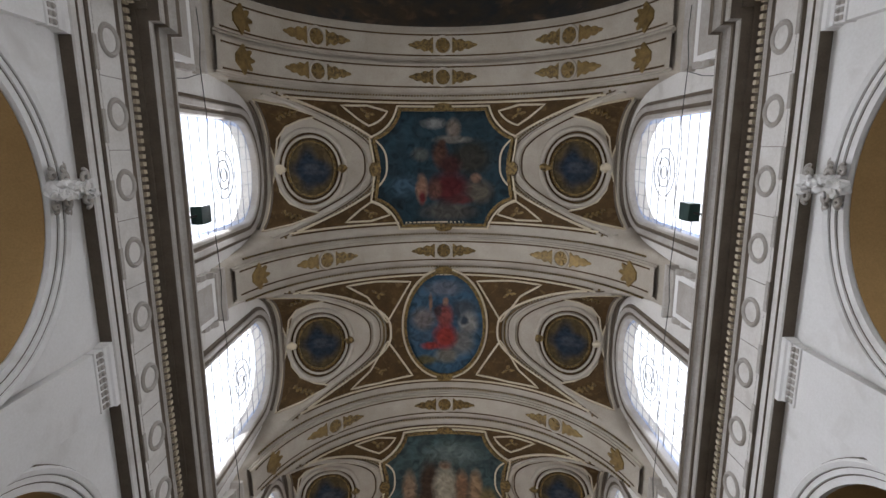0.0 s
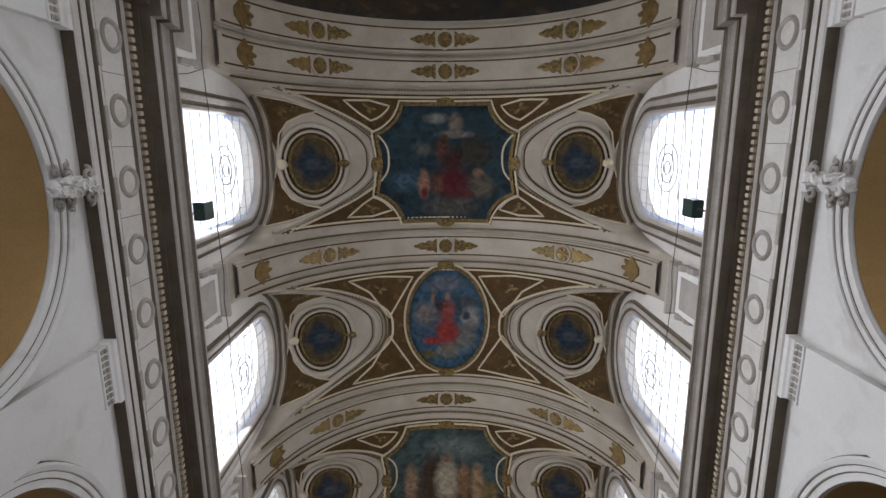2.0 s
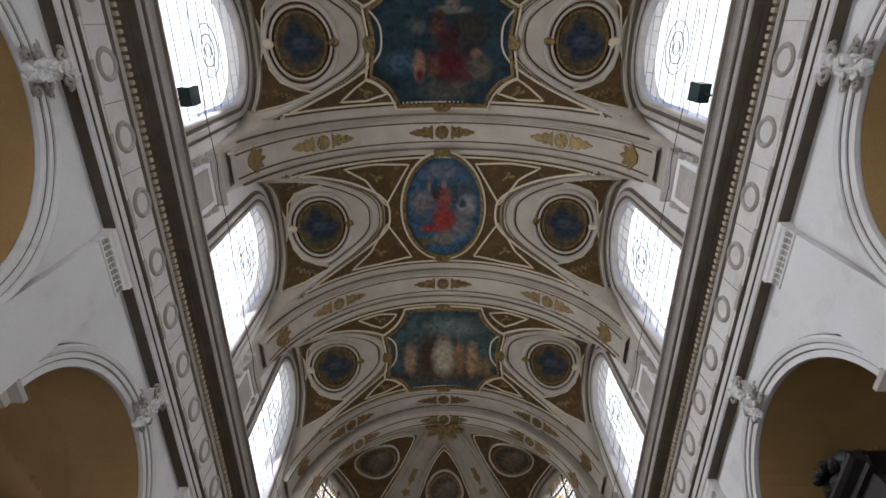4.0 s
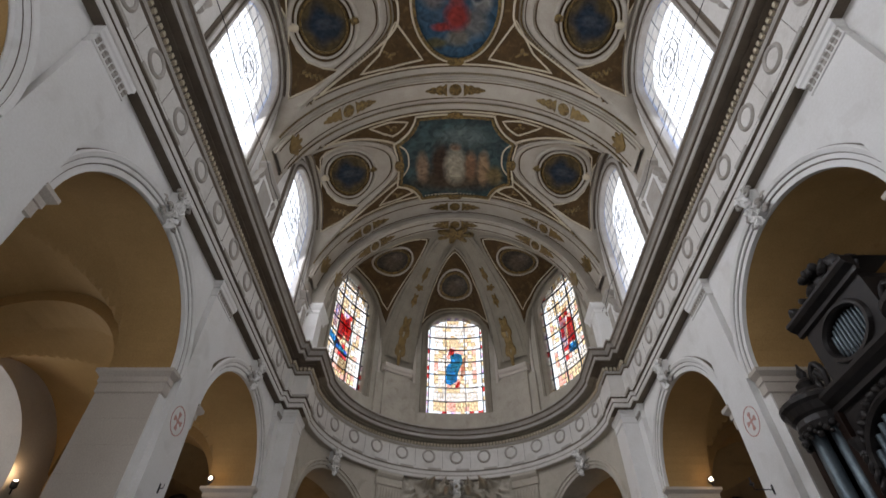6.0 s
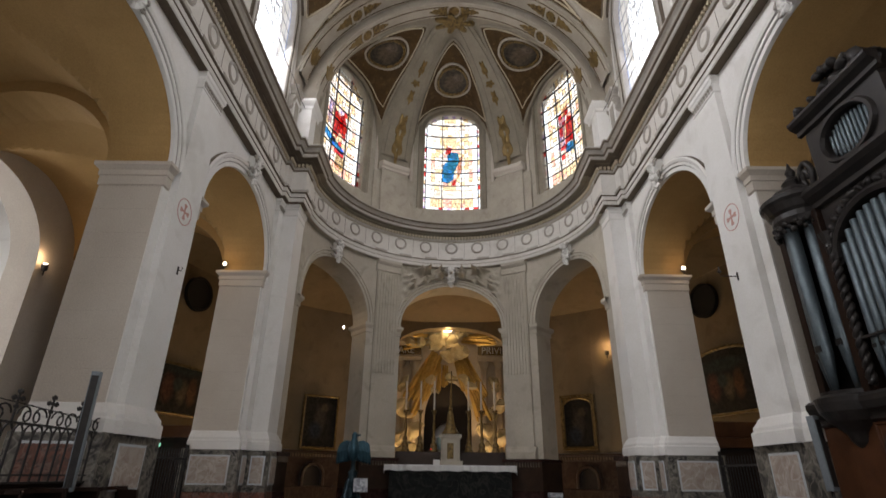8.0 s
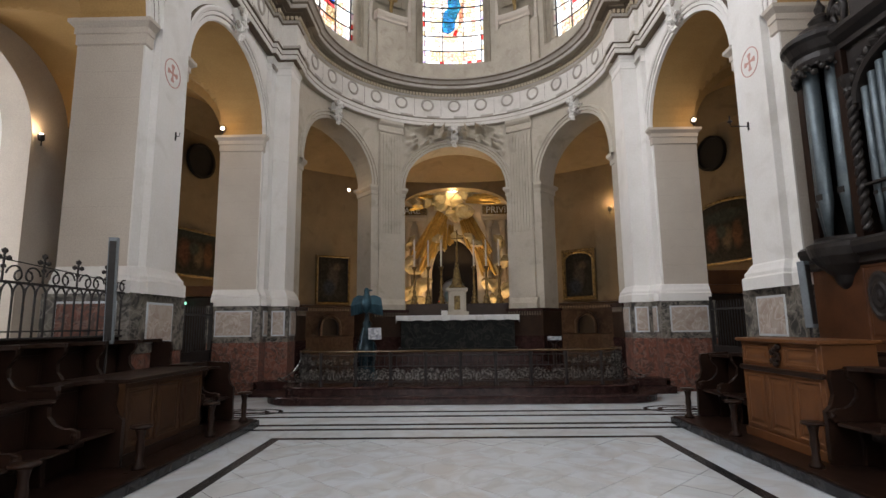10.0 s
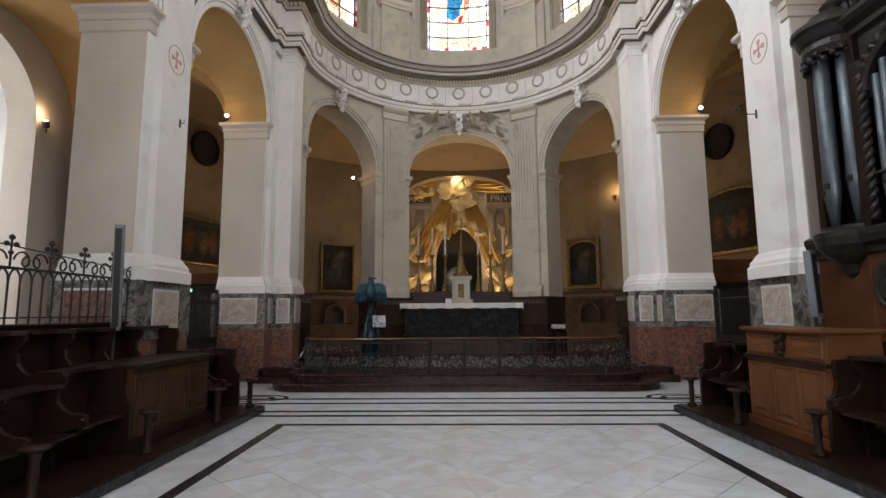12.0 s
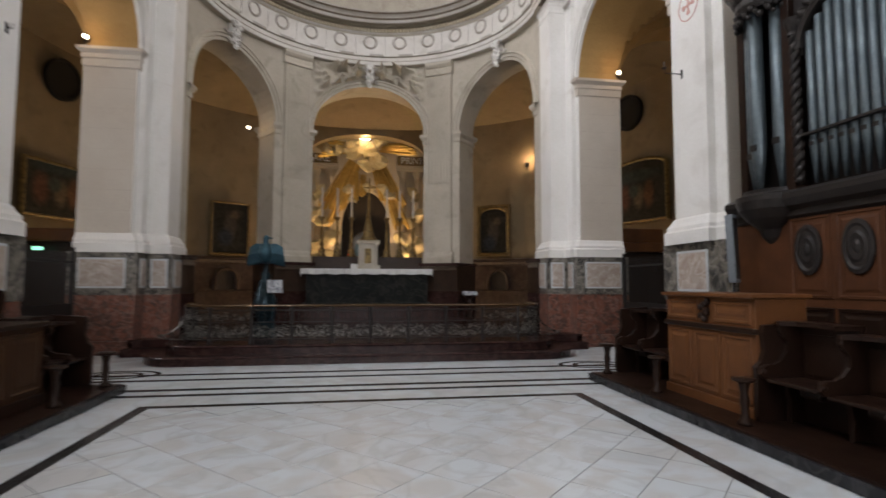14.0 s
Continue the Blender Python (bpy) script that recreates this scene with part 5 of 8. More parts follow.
def stained_window(uc, which):
    th = thing("stained_window", "tall stained glass window with white, yellow and red panes around a coloured figure shape", "window", "apse windows", "structure")
    half, sill, spring, rise = 1.14, 10.95, 14.5, 1.05

    def top(u):
        return spring + rise * math.sqrt(max(0, 1 - (u / half) ** 2))

    cols, rows_ = 14, 24
    cw, ch = 2 * half / cols, (spring + rise - sill) / rows_
    groups = {}
    lead = bmesh.new()
    for i in range(cols):
        for j in range(rows_):
            u0, u1 = -half + i * cw, -half + (i + 1) * cw
            z0, z1 = sill + j * ch, sill + (j + 1) * ch
            um = (u0 + u1) / 2
            ta, tb = min(top(u0), z1), min(top(u1), z1)
            if max(ta, tb) <= z0 + 0.01:
                continue
            ta, tb = max(ta, z0), max(tb, z0)
            rim = i in (0, cols - 1) or j == 0 or z1 > top(um) - ch * 0.5
            h = (z0 - sill) / (spring + rise - sill)
            c = abs(um) / half
            if rim:
                m = (REDG, PALEBLUE, YELLOWG, VIOLETG)[rnd.randrange(4)] if (i + j) % 2 else PALEBLUE
            elif i in (1, cols - 2):
                m = PALEBLUE
            elif 0.2 < h < 0.62 and c < 0.30:
                k = (h - 0.2) / 0.42
                if which == 1:
                    m = rnd.choice((WHITEG, YELLOWG, PINKG))
                elif which == 0:
                    m = rnd.choice((REDG, PINKG, WHITEG, YELLOWG, VIOLETG))
                else:
                    m = rnd.choice((PINKG, YELLOWG, WHITEG, REDG))
            elif h < 0.1:
                m = YELLOWG if rnd.random() < 0.6 else PINKG
            elif h < 0.18:
                m = WHITEG
            elif 0.62 < h < 0.72 and c < 0.4:
                m = YELLOWG if rnd.random() < 0.6 else WHITEG
            elif c > 0.5 and h < 0.6:
                m = rnd.choice((WHITEG, YELLOWG, WHITEG, PINKG))
            else:
                m = rnd.choice((WHITEG, WHITEG, PALEBLUE, YELLOWG, WHITEG))
            bm = bmesh.new()
            bm.faces.new([bm.verts.new(apse_wall(uc + a, z, -0.2)) for a, z in ((u0, z0), (u1, z0), (u1, tb), (u0, ta))])
            o = part("glass_pane", bm, m, th)
            o.visible_shadow = False
            fbox(lead, apse_wall, uc + u0 - 0.0025, uc + u0 + 0.0025, z0, ta, -0.205, -0.19)
            fbox(lead, apse_wall, uc + u0, uc + u1, z0 - 0.0025, z0 + 0.0025, -0.205, -0.19)
    o = part("fine_lead", lead, LEAD, th)
    o.visible_shadow = False
    bm = bmesh.new()
    for k in (-0.88, -0.33, 0.33, 0.88):
        fbox(bm, apse_wall, uc + k * half - 0.014, uc + k * half + 0.014, sill, top(k * half), -0.21, -0.17)
    for k in range(1, 8):
        z = sill + k * 0.58
        hw = half if z < spring else half * math.sqrt(max(0, 1 - ((z - spring) / rise) ** 2))
        fbox(bm, apse_wall, uc - hw, uc + hw, z - 0.014, z + 0.014, -0.21, -0.17, 4)
    part("iron_bar", bm, LEAD, th)
    # the figure as plain pieces of coloured glass
    if which == 1:
        shapes = [(BLUEG, [(-0.40, 12.15), (-0.18, 12.02), (0.06, 12.2), (0.10, 12.6), (0.30, 13.1), (0.24, 13.5), (0.02, 13.55), (-0.2, 13.4), (-0.16, 13.1), (-0.34, 12.9), (-0.36, 12.5)]),
                  (REDG, [(-0.28, 13.45), (-0.05, 13.4), (0.0, 13.75), (-0.2, 13.8)]), (PINKG, [(0.22, 12.3), (0.36, 12.5), (0.42, 13.3), (0.3, 13.3), (0.2, 12.7)]), (REDG, [(-0.02, 11.95), (0.12, 11.95), (0.2, 12.25), (0.05, 12.15)])]
    elif which == 0:
        shapes = [(REDG, [(-0.35, 12.7), (-0.1, 12.62), (0.0, 12.95), (0.3, 12.7), (0.36, 13.3), (0.2, 13.85), (-0.05, 13.6), (-0.3, 13.8), (-0.42, 13.3)]), (BLUEG, [(-0.85, 12.45), (-0.3, 12.2), (0.3, 12.1), (0.32, 12.3), (-0.2, 12.5), (-0.8, 12.7)]), (VIOLETG, [(-0.75, 13.0), (-0.5, 12.9), (-0.4, 14.0), (-0.7, 13.9)]), (YELLOWG, [(-0.1, 11.5), (0.4, 11.5), (0.35, 12.0), (-0.05, 12.1)])]
    else:
        shapes = [(REDG, [(-0.1, 12.6), (0.35, 12.5), (0.45, 13.4), (0.1, 13.7)]), (VIOLETG, [(-0.45, 12.5), (-0.12, 12.5), (0.05, 13.8), (-0.3, 13.8)]), (PINKG, [(-0.1, 13.75), (0.2, 13.7), (0.2, 14.1), (-0.1, 14.1)]), (BLUEG, [(-0.1, 12.2), (0.4, 12.1), (0.35, 12.5), (-0.1, 12.55)])]
    for m, pts in shapes:
        bm = bmesh.new()
        bm.faces.new([bm.verts.new(apse_wall(uc - a, 12.2 + (z - 12.0) * 0.98 if which == 1 else z - 0.1, -0.196)) for a, z in pts])
        o = part("figure_glass", bm, m, th)
        o.visible_shadow = False
    bm = bmesh.new()
    archivolt(bm, apse_wall, uc, half, rise, spring, [(-0.04, -0.21), (-0.04, -0.02), (0.0, 0.02), (0.07, 0.02), (0.08, 0.006), (0.13, 0.006), (0.14, 0.05), (0.22, 0.06), (0.24, -0.01)], legs=3.6)
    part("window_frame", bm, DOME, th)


for k, uc in enumerate(WINA):
    stained_window(uc, (2, 1, 0)[k])
bm = bmesh.new()
quads(bm, [[(6.6 * math.cos(radians(a)), YC + 6.6 * math.sin(radians(a)), z) for z in (9.3, 19)] for a in range(-5, 186, 5)])
tagged(part("backdrop", bm, SKYGLOW), "bright white overcast sky outside the apse windows", "sky", kind="structure")


def dome_z(x, y):
    return apse_z(x, y)


def dome_plain(x, y):
    q = y - YA
    return ZS + math.sqrt(max(RA * RA - x * x - q * q, 0.0))


def polar(r, a):
    return (r * math.cos(radians(a)), YA + r * math.sin(radians(a)))


for a in (58.7, 121.3):
    th = thing("apse_pier", "cream stone pier with moulded cap between the apse windows", "pier", "apse piers", "structure")
    u = radians(a - 90) * RA
    bm = bmesh.new()
    fbox(bm, apse_wall, u - 0.56, u + 0.56, 10.1, 12.15, -0.02, 0.2, 4)
    fbox(bm, apse_wall, u - 0.85, u + 0.85, 10.1, 12.0, -0.02, 0.1, 4)
    part("shaft", bm, PIERST, th)
    bm = bmesh.new()
    fsweep(bm, apse_wall, u - 0.62, u + 0.62, [(0.2, 12.1), (0.24, 12.12), (0.24, 12.2), (0.3, 12.26), (0.32, 12.34), (0.32, 12.4), (0.05, 12.44)], 4)
    part("cap", bm, STONE, th)
    for du in (-0.75, 0.75):
        bm = bmesh.new()
        fbox(bm, apse_wall, u + du - 0.05, u + du + 0.05, 12.0, 14.2, 0.0, 0.06)
        part("strip", bm, STONE, th)
    rib = thing("dome_rib", "cream half dome rib with gilded ornaments", "vault rib", "dome ribs", "structure")
    bm = bmesh.new()
    rows = []
    for k in range(30):
        r = 4.3 - 3.9 * k / 29
        hw = 0.16 + 0.34 * (r / 4.3) ** 1.3
        row = []
        for off, d in ((-hw - 0.12, 0.0), (-hw - 0.12, 0.05), (-hw, 0.06), (-hw, 0.11), (-hw * 0.78, 0.11), (-hw * 0.76, 0.085), (hw * 0.76, 0.085), (hw * 0.78, 0.11), (hw, 0.11), (hw, 0.06), (hw + 0.12, 0.05), (hw + 0.12, 0.0)):
            x, y = polar(r, a)
            x += -math.sin(radians(a)) * off
            y += math.cos(radians(a)) * off
            z = dome_plain(*polar(r, a))
            nn = roof_normal(dome_plain, *polar(min(r, 4.15), a))
            row.append(Vector((x, y, z)) + nn * (d + 0.03))
        rows.append(row)
    quads(bm, rows)
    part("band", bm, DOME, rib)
    for r, L, W in ((4.18, 0.26, 0.2), (3.9, 0.4, 0.2), (3.2, 0.3, 0.11), (2.3, 0.45, 0.1), (2.8, 0.16, 0.16)):
        bm = bmesh.new()
        x, y = polar(r, a)
        ca, sa = math.cos(radians(a)), math.sin(radians(a))
        out = []
        for k in range(28):
            b = 2 * math.pi * k / 28
            q = 1 + 0.22 * math.cos(5 * b)
            p = L * 0.6 * q * math.cos(b)
            t = W * q * math.sin(b)
            out.append((x + p * ca - t * sa, y + p * sa + t * ca))
        rows = [[Vector((px, py, dome_plain(px * s_ + x * (1 - s_), py * s_ + y * (1 - s_)))) + roof_normal(dome_plain, x, y) * (0.13 + (0.03 if s_ < 1 else 0)) for px, py in [(px * s_ + x * (1 - s_), py * s_ + y * (1 - s_)) for px, py in out]] for s_ in (1.0, 0.9, 0.5, 0.05)]
        quads(bm, rows, wrap=True)
        part("leaf_ornament", bm, VGOLD, rib, "gilded leaf ornament")
# painted fields in the lunettes of the half dome
OCHREPIC = painting("dim_lunette_picture", (0.09, 0.075, 0.055), (0.06, 0.05, 0.04), [(0, 0.1, 0.35, 0.4, (0.13, 0.10, 0.07)), (0.2, -0.2, 0.2, 0.2, (0.16, 0.13, 0.1))], 0.7)
for a in (27, 90, 153):
    md = thing("lunette_medallion", "dim round painted medallion in the half dome", "medallion", "dome medallions")
    cx, cy = polar(2.75, a)
    e = radians(a)
    el = lambda ru, rv: [(cx + ru * math.cos(t) * math.cos(e) - rv * math.sin(t) * math.sin(e), cy + ru * math.cos(t) * math.sin(e) + rv * math.sin(t) * math.cos(e)) for t in [2 * math.pi * k / 40 for k in range(40)]]
    tri = []
    for k in range(41):
        t = -1 + 2 * k / 40
        rr = 1.05 + 3.05 * abs(t) ** 1.35
        tri.append(polar(rr, a + math.degrees(math.asin(max(-0.95, min(0.95, 1.52 * t / rr))))))
    far = [polar(4.24, a + (20 - 42 * k / 12)) for k in range(1, 12)]
    pts = resample(tri + far, 0.15)
    bm = bmesh.new()
    patch(bm, dome_z, pts, 0.02, 10)
    part("field", bm, BROWN, md, "brown painted field")
    framed(dome_z, pts, md, 0.05, 0.07, DOME, "border")
    framed(dome_z, [(cx + (x - cx) * 0.9, cy + (y - cy) * 0.9) for x, y in pts], md, 0.02, 0.05, CREAM, "cream_line")
    bm = bmesh.new()
    patch(bm, dome_z, el(0.62, 0.55), 0.045, 6)
    plan_uv(part("picture", bm, OCHREPIC, md), cx, cy)
    framed(dome_z, el(0.67, 0.6), md, 0.05, 0.09, DULLGOLD, "gilt_ring")
    framed(dome_z, el(0.8, 0.7), md, 0.04, 0.07, VAULT, "plaster_ring")
bm = bmesh.new()
cx, cy = polar(0.25, 90)
patch(bm, dome_plain, [(cx + (0.55 + 0.2 * math.cos(7 * t)) * math.cos(t), cy + 0.1 + (0.3 + 0.12 * math.cos(7 * t)) * math.sin(t)) for t in [2 * math.pi * k / 56 for k in range(56)]], 0.16, 4)
tagged(part("apex_ornament", bm, DULLGOLD), "gilded sunburst ornament at the crown of the apse", "ornament", kind="structure")


# ---- marble dados of the piers ----
for s, f in ((-1, left_wall), (1, right_wall)):
    for y0, y1 in ((-3.2, -1.33), (2.43, 3.67), (7.43, 8.67), (12.43, 12.86)):
        th = thing("pier_plinth", "pier plinth of red and grey veined marble with inset panels", "plinth", "pier plinths", "structure")
        xa, xb = XW - 0.16, XW + 1.15
        lo, hi = (xa, xb) if s > 0 else (-xb, -xa)
        bm = bmesh.new()
        box(bm, lo, hi, y0 - 0.13, y1 + 0.13, 0, 0.28, 0.02)
        box(bm, lo + 0.02, hi - 0.02, y0 - 0.11, y1 + 0.11, 0.28, 1.2, 0.008)
        part("lower_block", bm, REDM, th, "mottled red marble")
        bm = bmesh.new()
        box(bm, lo + 0.005, hi - 0.005, y0 - 0.125, y1 + 0.125, 1.2, 2.07, 0.012)
        part("upper_block", bm, GREYM, th, "grey veined marble")
        front = lambda u, z, d=0.0, y0=y0: (u, y0 - 0.125 - d, z)
        dado_panel(front, lo + 0.22, hi - 0.2, 1.34, 1.95, 0.0, th, PINKM if y0 > 10 else REDM)
        side = lambda u, z, d=0.0, s=s: (s * (XW - 0.155 - d), u, z)
        m = (y0 + y1) / 2
        hp = min(0.36, (y1 - y0) / 2 - 0.06)
        dado_panel(side, m - hp, m + hp, 1.34, 1.95, 0.0, th)

# consecration crosses, brackets
CROSSRED = material("faded_red_paint", (0.50, 0.26, 0.22), (0.58, 0.36, 0.31), 0.8)
for f in (left_wall, right_wall):
    th = thing("painted_cross", "round consecration cross painted in faded red on the pier", "painted cross", "consecration crosses")
    u, z = 8.02, 5.73
    bm = bmesh.new()
    quads(bm, [[f(u + r * math.cos(a), z + r * math.sin(a), d) for r, d in ((0.24, 0.119), (0.24, 0.127), (0.225, 0.127), (0.225, 0.119))] for a in [2 * math.pi * k / 40 for k in range(40)]], closed=True)
    part("ring", bm, CROSSRED, th)
    for k in range(4):
        a = math.pi / 2 * k
        bm = bmesh.new()
        pts = [(0.0, 0.015), (0.07, 0.02), (0.12, 0.045), (0.145, 0.035), (0.145, -0.035), (0.12, -0.045), (0.07, -0.02), (0.0, -0.015)]
        vs = [f(u + p * math.cos(a) - q * math.sin(a), z + p * math.sin(a) + q * math.cos(a), 0.127) for p, q in pts]
        vb = [f(u + p * math.cos(a) - q * math.sin(a), z + p * math.sin(a) + q * math.cos(a), 0.119) for p, q in pts]
        quads(bm, [vs, vb], wrap=True)
        bm.faces.new([bm.verts.new(v) for v in vs])
        part("cross_arm", bm, CROSSRED, th)
    th = thing("candle_bracket", "small black iron candle bracket on the pier", "bracket", "candle brackets")
    k = 1.0 if f is right_wall else 0.25
    bm = bmesh.new()
    tube(bm, [f(8.22, 4.72, 0.12), f(8.22, 4.72, 0.12 + 0.28 * k), f(8.22, 4.78, 0.12 + 0.30 * k)], 0.008, 6)
    part("arm", bm, IRON, th)
    bm = bmesh.new()
    fbox(bm, f, 8.205, 8.235, 4.65, 4.79, 0.119, 0.135)
    part("backplate", bm, IRON, th)
    if f is right_wall:
        bm = bmesh.new()
        turned(bm, [(0.012, 0), (0.045, 0.02), (0.012, 0.05), (0.01, 0.12)], f(8.22, 4.78, 0.12 + 0.30 * k), 10)
        part("socket", bm, IRON, th)

# ---- floor tiles, inside the black band ----
bm = bmesh.new()
boxpart('grout', (-2.6, 2.6, -1.6, 7.52, -0.05, -0.005), material('grey_grout', (0.07, 0.07, 0.07), (0.15, 0.15, 0.145), 0.8), floor, 0)
h = 0.2365
for a, b in (((-h, -h), (h, h)),):
    box(bm, -h, h, -h, h, -0.02, 0.0, 0.004)
tile_me = bpy.data.meshes.new("tile")
bm.to_mesh(tile_me), bm.free()
tile_me.materials.append(FLOOR)
stepd = 0.48 / math.sqrt(2)
count = 0
for i in range(-40, 40):
    for j in range(-40, 40):
        x, y = (i - j) * stepd, 3.0 + (i + j) * stepd
        if abs(x) < 2.60 - 0.33 and -1.26 < y < 7.52 - 0.33 and count < 300:
            o = new("tile", tile_me)
            o.parent = floor
            o.matrix_basis = pose(x, y, 0.0008 * ((i * 7 + j * 3) % 3), 0, 0, 45)
            count += 1
bm = bmesh.new()
for i in range(-40, 40):
    for j in range(-40, 40):
        x, y = (i - j) * stepd, 3.0 + (i + j) * stepd
        if abs(x) < 2.6 + 0.33 and -1.9 < y < 7.52 + 0.33 and not (abs(x) < 2.60 - 0.33 and -1.26 < y < 7.52 - 0.33):
            r = 0.2365 * math.sqrt(2)
            poly = [(x + r, y), (x, y + r), (x - r, y), (x, y - r)]
            for axis, lim, sg_ in ((0, 2.6, 1), (0, -2.6, -1), (1, 7.52, 1), (1, -1.6, -1)):
                out = []
                for k in range(len(poly)):
                    p, q = poly[k], poly[(k + 1) % len(poly)]
                    ip, iq = (lim - p[axis]) * sg_ >= 0, (lim - q[axis]) * sg_ >= 0
                    if ip:
                        out.append(p)
                    if ip != iq:
                        t = (lim - p[axis]) / (q[axis] - p[axis])
                        out.append((p[0] + (q[0] - p[0]) * t, p[1] + (q[1] - p[1]) * t))
                poly = out
                if len(poly) < 3:
                    break
            if len(poly) >= 3:
                bm.faces.new([bm.verts.new((p[0], p[1], 0.0)) for p in poly])
cut = part("cut_tiles", bm, FLOOR, floor)
cut["kind"] = "stuff"
for s in (-1, 1):
    for r0, r1 in ((0.62, 0.54), (0.36, 0.28)):
        bm = bmesh.new()
        quads(bm, [[(s * 3.95 + r * math.cos(a), 9.95 + r * math.sin(a) * 0.6, z) for r, z in ((r0, -0.01), (r0, 0.001), (r1, 0.001), (r1, -0.01))] for a in [2 * math.pi * k / 48 for k in range(48)]], closed=True)
        part("inlay_ring", bm, BLACK, floor, "black marble ring inlay")

# ---- sanctuary steps ----
def rounded(hw, y0, r, yend):
    pts = [(-hw, yend)]
    pts += [(-hw + r - r * math.cos(radians(a)), y0 + r - r * math.sin(radians(a))) for a in range(0, 91, 10)]
    pts += [(hw - r + r * math.sin(radians(a)), y0 + r - r * math.cos(radians(a))) for a in range(0, 91, 10)]
    return pts + [(hw, yend)]


def platform(name, pts, z0, z1, mat, label, nose=0.03):
    bm = bmesh.new()
    c = Vector((sum(p[0] for p in pts) / len(pts), sum(p[1] for p in pts) / len(pts)))
    def grow(d):
        return [(p[0] + (d if p[0] > 0 else -d) * (1 if abs(p[0]) > 0.01 else 0), p[1] - d) for p in pts]
    prof = [(0, z0), (0, z1 - 0.05), (nose, z1 - 0.045), (nose + 0.008, z1 - 0.025), (nose, z1 - 0.004), (nose - 0.01, z1)]
    rows = [[(x, y, z) for x, y in grow(d)] for d, z in prof]
    vs = quads(bm, rows)
    bm.faces.new(vs[-1])
    return tagged(part(name, bm, mat), label, "step", "sanctuary steps", "structure")


platform("step", rounded(4.13, 10.62, 0.9, 13.4), 0, 0.16, BROWNM, "dark red marble step with rounded corners")
platform("step", rounded(3.82, 10.92, 0.8, 13.4), 0.16, 0.32, BROWNM, "dark red marble upper step with rounded corners")
bm = bmesh.new()
quads(bm, [[(4.8 * k * math.cos(radians(a)), 13.38 + 4.8 * k * math.sin(radians(a)), 0.32) for k in (0.0, 0.5, 1.1)] for a in range(0, 181, 6)])
box(bm, -4.8, 4.8, 12.3, 13.4, 0.0, 0.30), box(bm, -4.8, 4.8, 11.95, 12.3, 0.0, 0.15)
tagged(part("sanctuary_floor", bm, BROWNM), "dark red marble floor of the sanctuary", "floor", kind="structure")
for i, (hw, y0, z) in enumerate(((2.7, 15.7, 0.47), (2.5, 16.05, 0.62), (2.35, 16.4, 0.77))):
    boxpart_ = boxpart("altar_step", (-hw, hw, y0, 18.2, 0.32, z), BROWNM, None, 0.015)
    tagged(boxpart_, "dark red marble altar step", "step", "altar steps", "structure")

# ---- communion rail ----
def rail_path(hw=3.52, y0=11.12, r=0.7, yend=12.3, n=10):
    pts = [(-hw, yend)]
    pts += [(-hw + r - r * math.cos(radians(90 * k / n)), y0 + r - r * math.sin(radians(90 * k / n))) for k in range(n + 1)]
    pts += [(hw - r + r * math.sin(radians(90 * k / n)), y0 + r - r * math.cos(radians(90 * k / n))) for k in range(n + 1)]
    return pts + [(hw, yend)]


rail = thing("communion_rail", "black wrought iron communion rail with scrollwork and a brown wooden handrail", "railing")
RP = resample(rail_path(), 0.12, False)


def rail_tube(z, r, flat=1.0):
    bm = bmesh.new()
    tube(bm, [(x, y, z) for x, y in RP], r, 8, flat)
    return bm


HAND = material("worn_brown_handrail", (0.10, 0.06, 0.028), (0.05, 0.03, 0.016), 0.22, 0.3, scale=4)
part("handrail", rail_tube(1.02, 0.026, 1.7), HAND, rail, "worn polished wooden handrail")
part("upper_bar", rail_tube(0.94, 0.013), IRON, rail)
part("lower_bar", rail_tube(0.40, 0.015), IRON, rail)
part("middle_bar", rail_tube(0.72, 0.009), IRON, rail)
cum = [0.0]
for a, b in zip(RP, RP[1:]):
    cum.append(cum[-1] + math.hypot(b[0] - a[0], b[1] - a[1]))


def on_rail(s):
    s = min(max(s, 0), cum[-1] - 1e-6)
    for k in range(len(cum) - 1):
        if cum[k + 1] >= s:
            q = (s - cum[k]) / (cum[k + 1] - cum[k])
            return RP[k][0] + (RP[k + 1][0] - RP[k][0]) * q, RP[k][1] + (RP[k + 1][1] - RP[k][1]) * q
    return RP[-1]


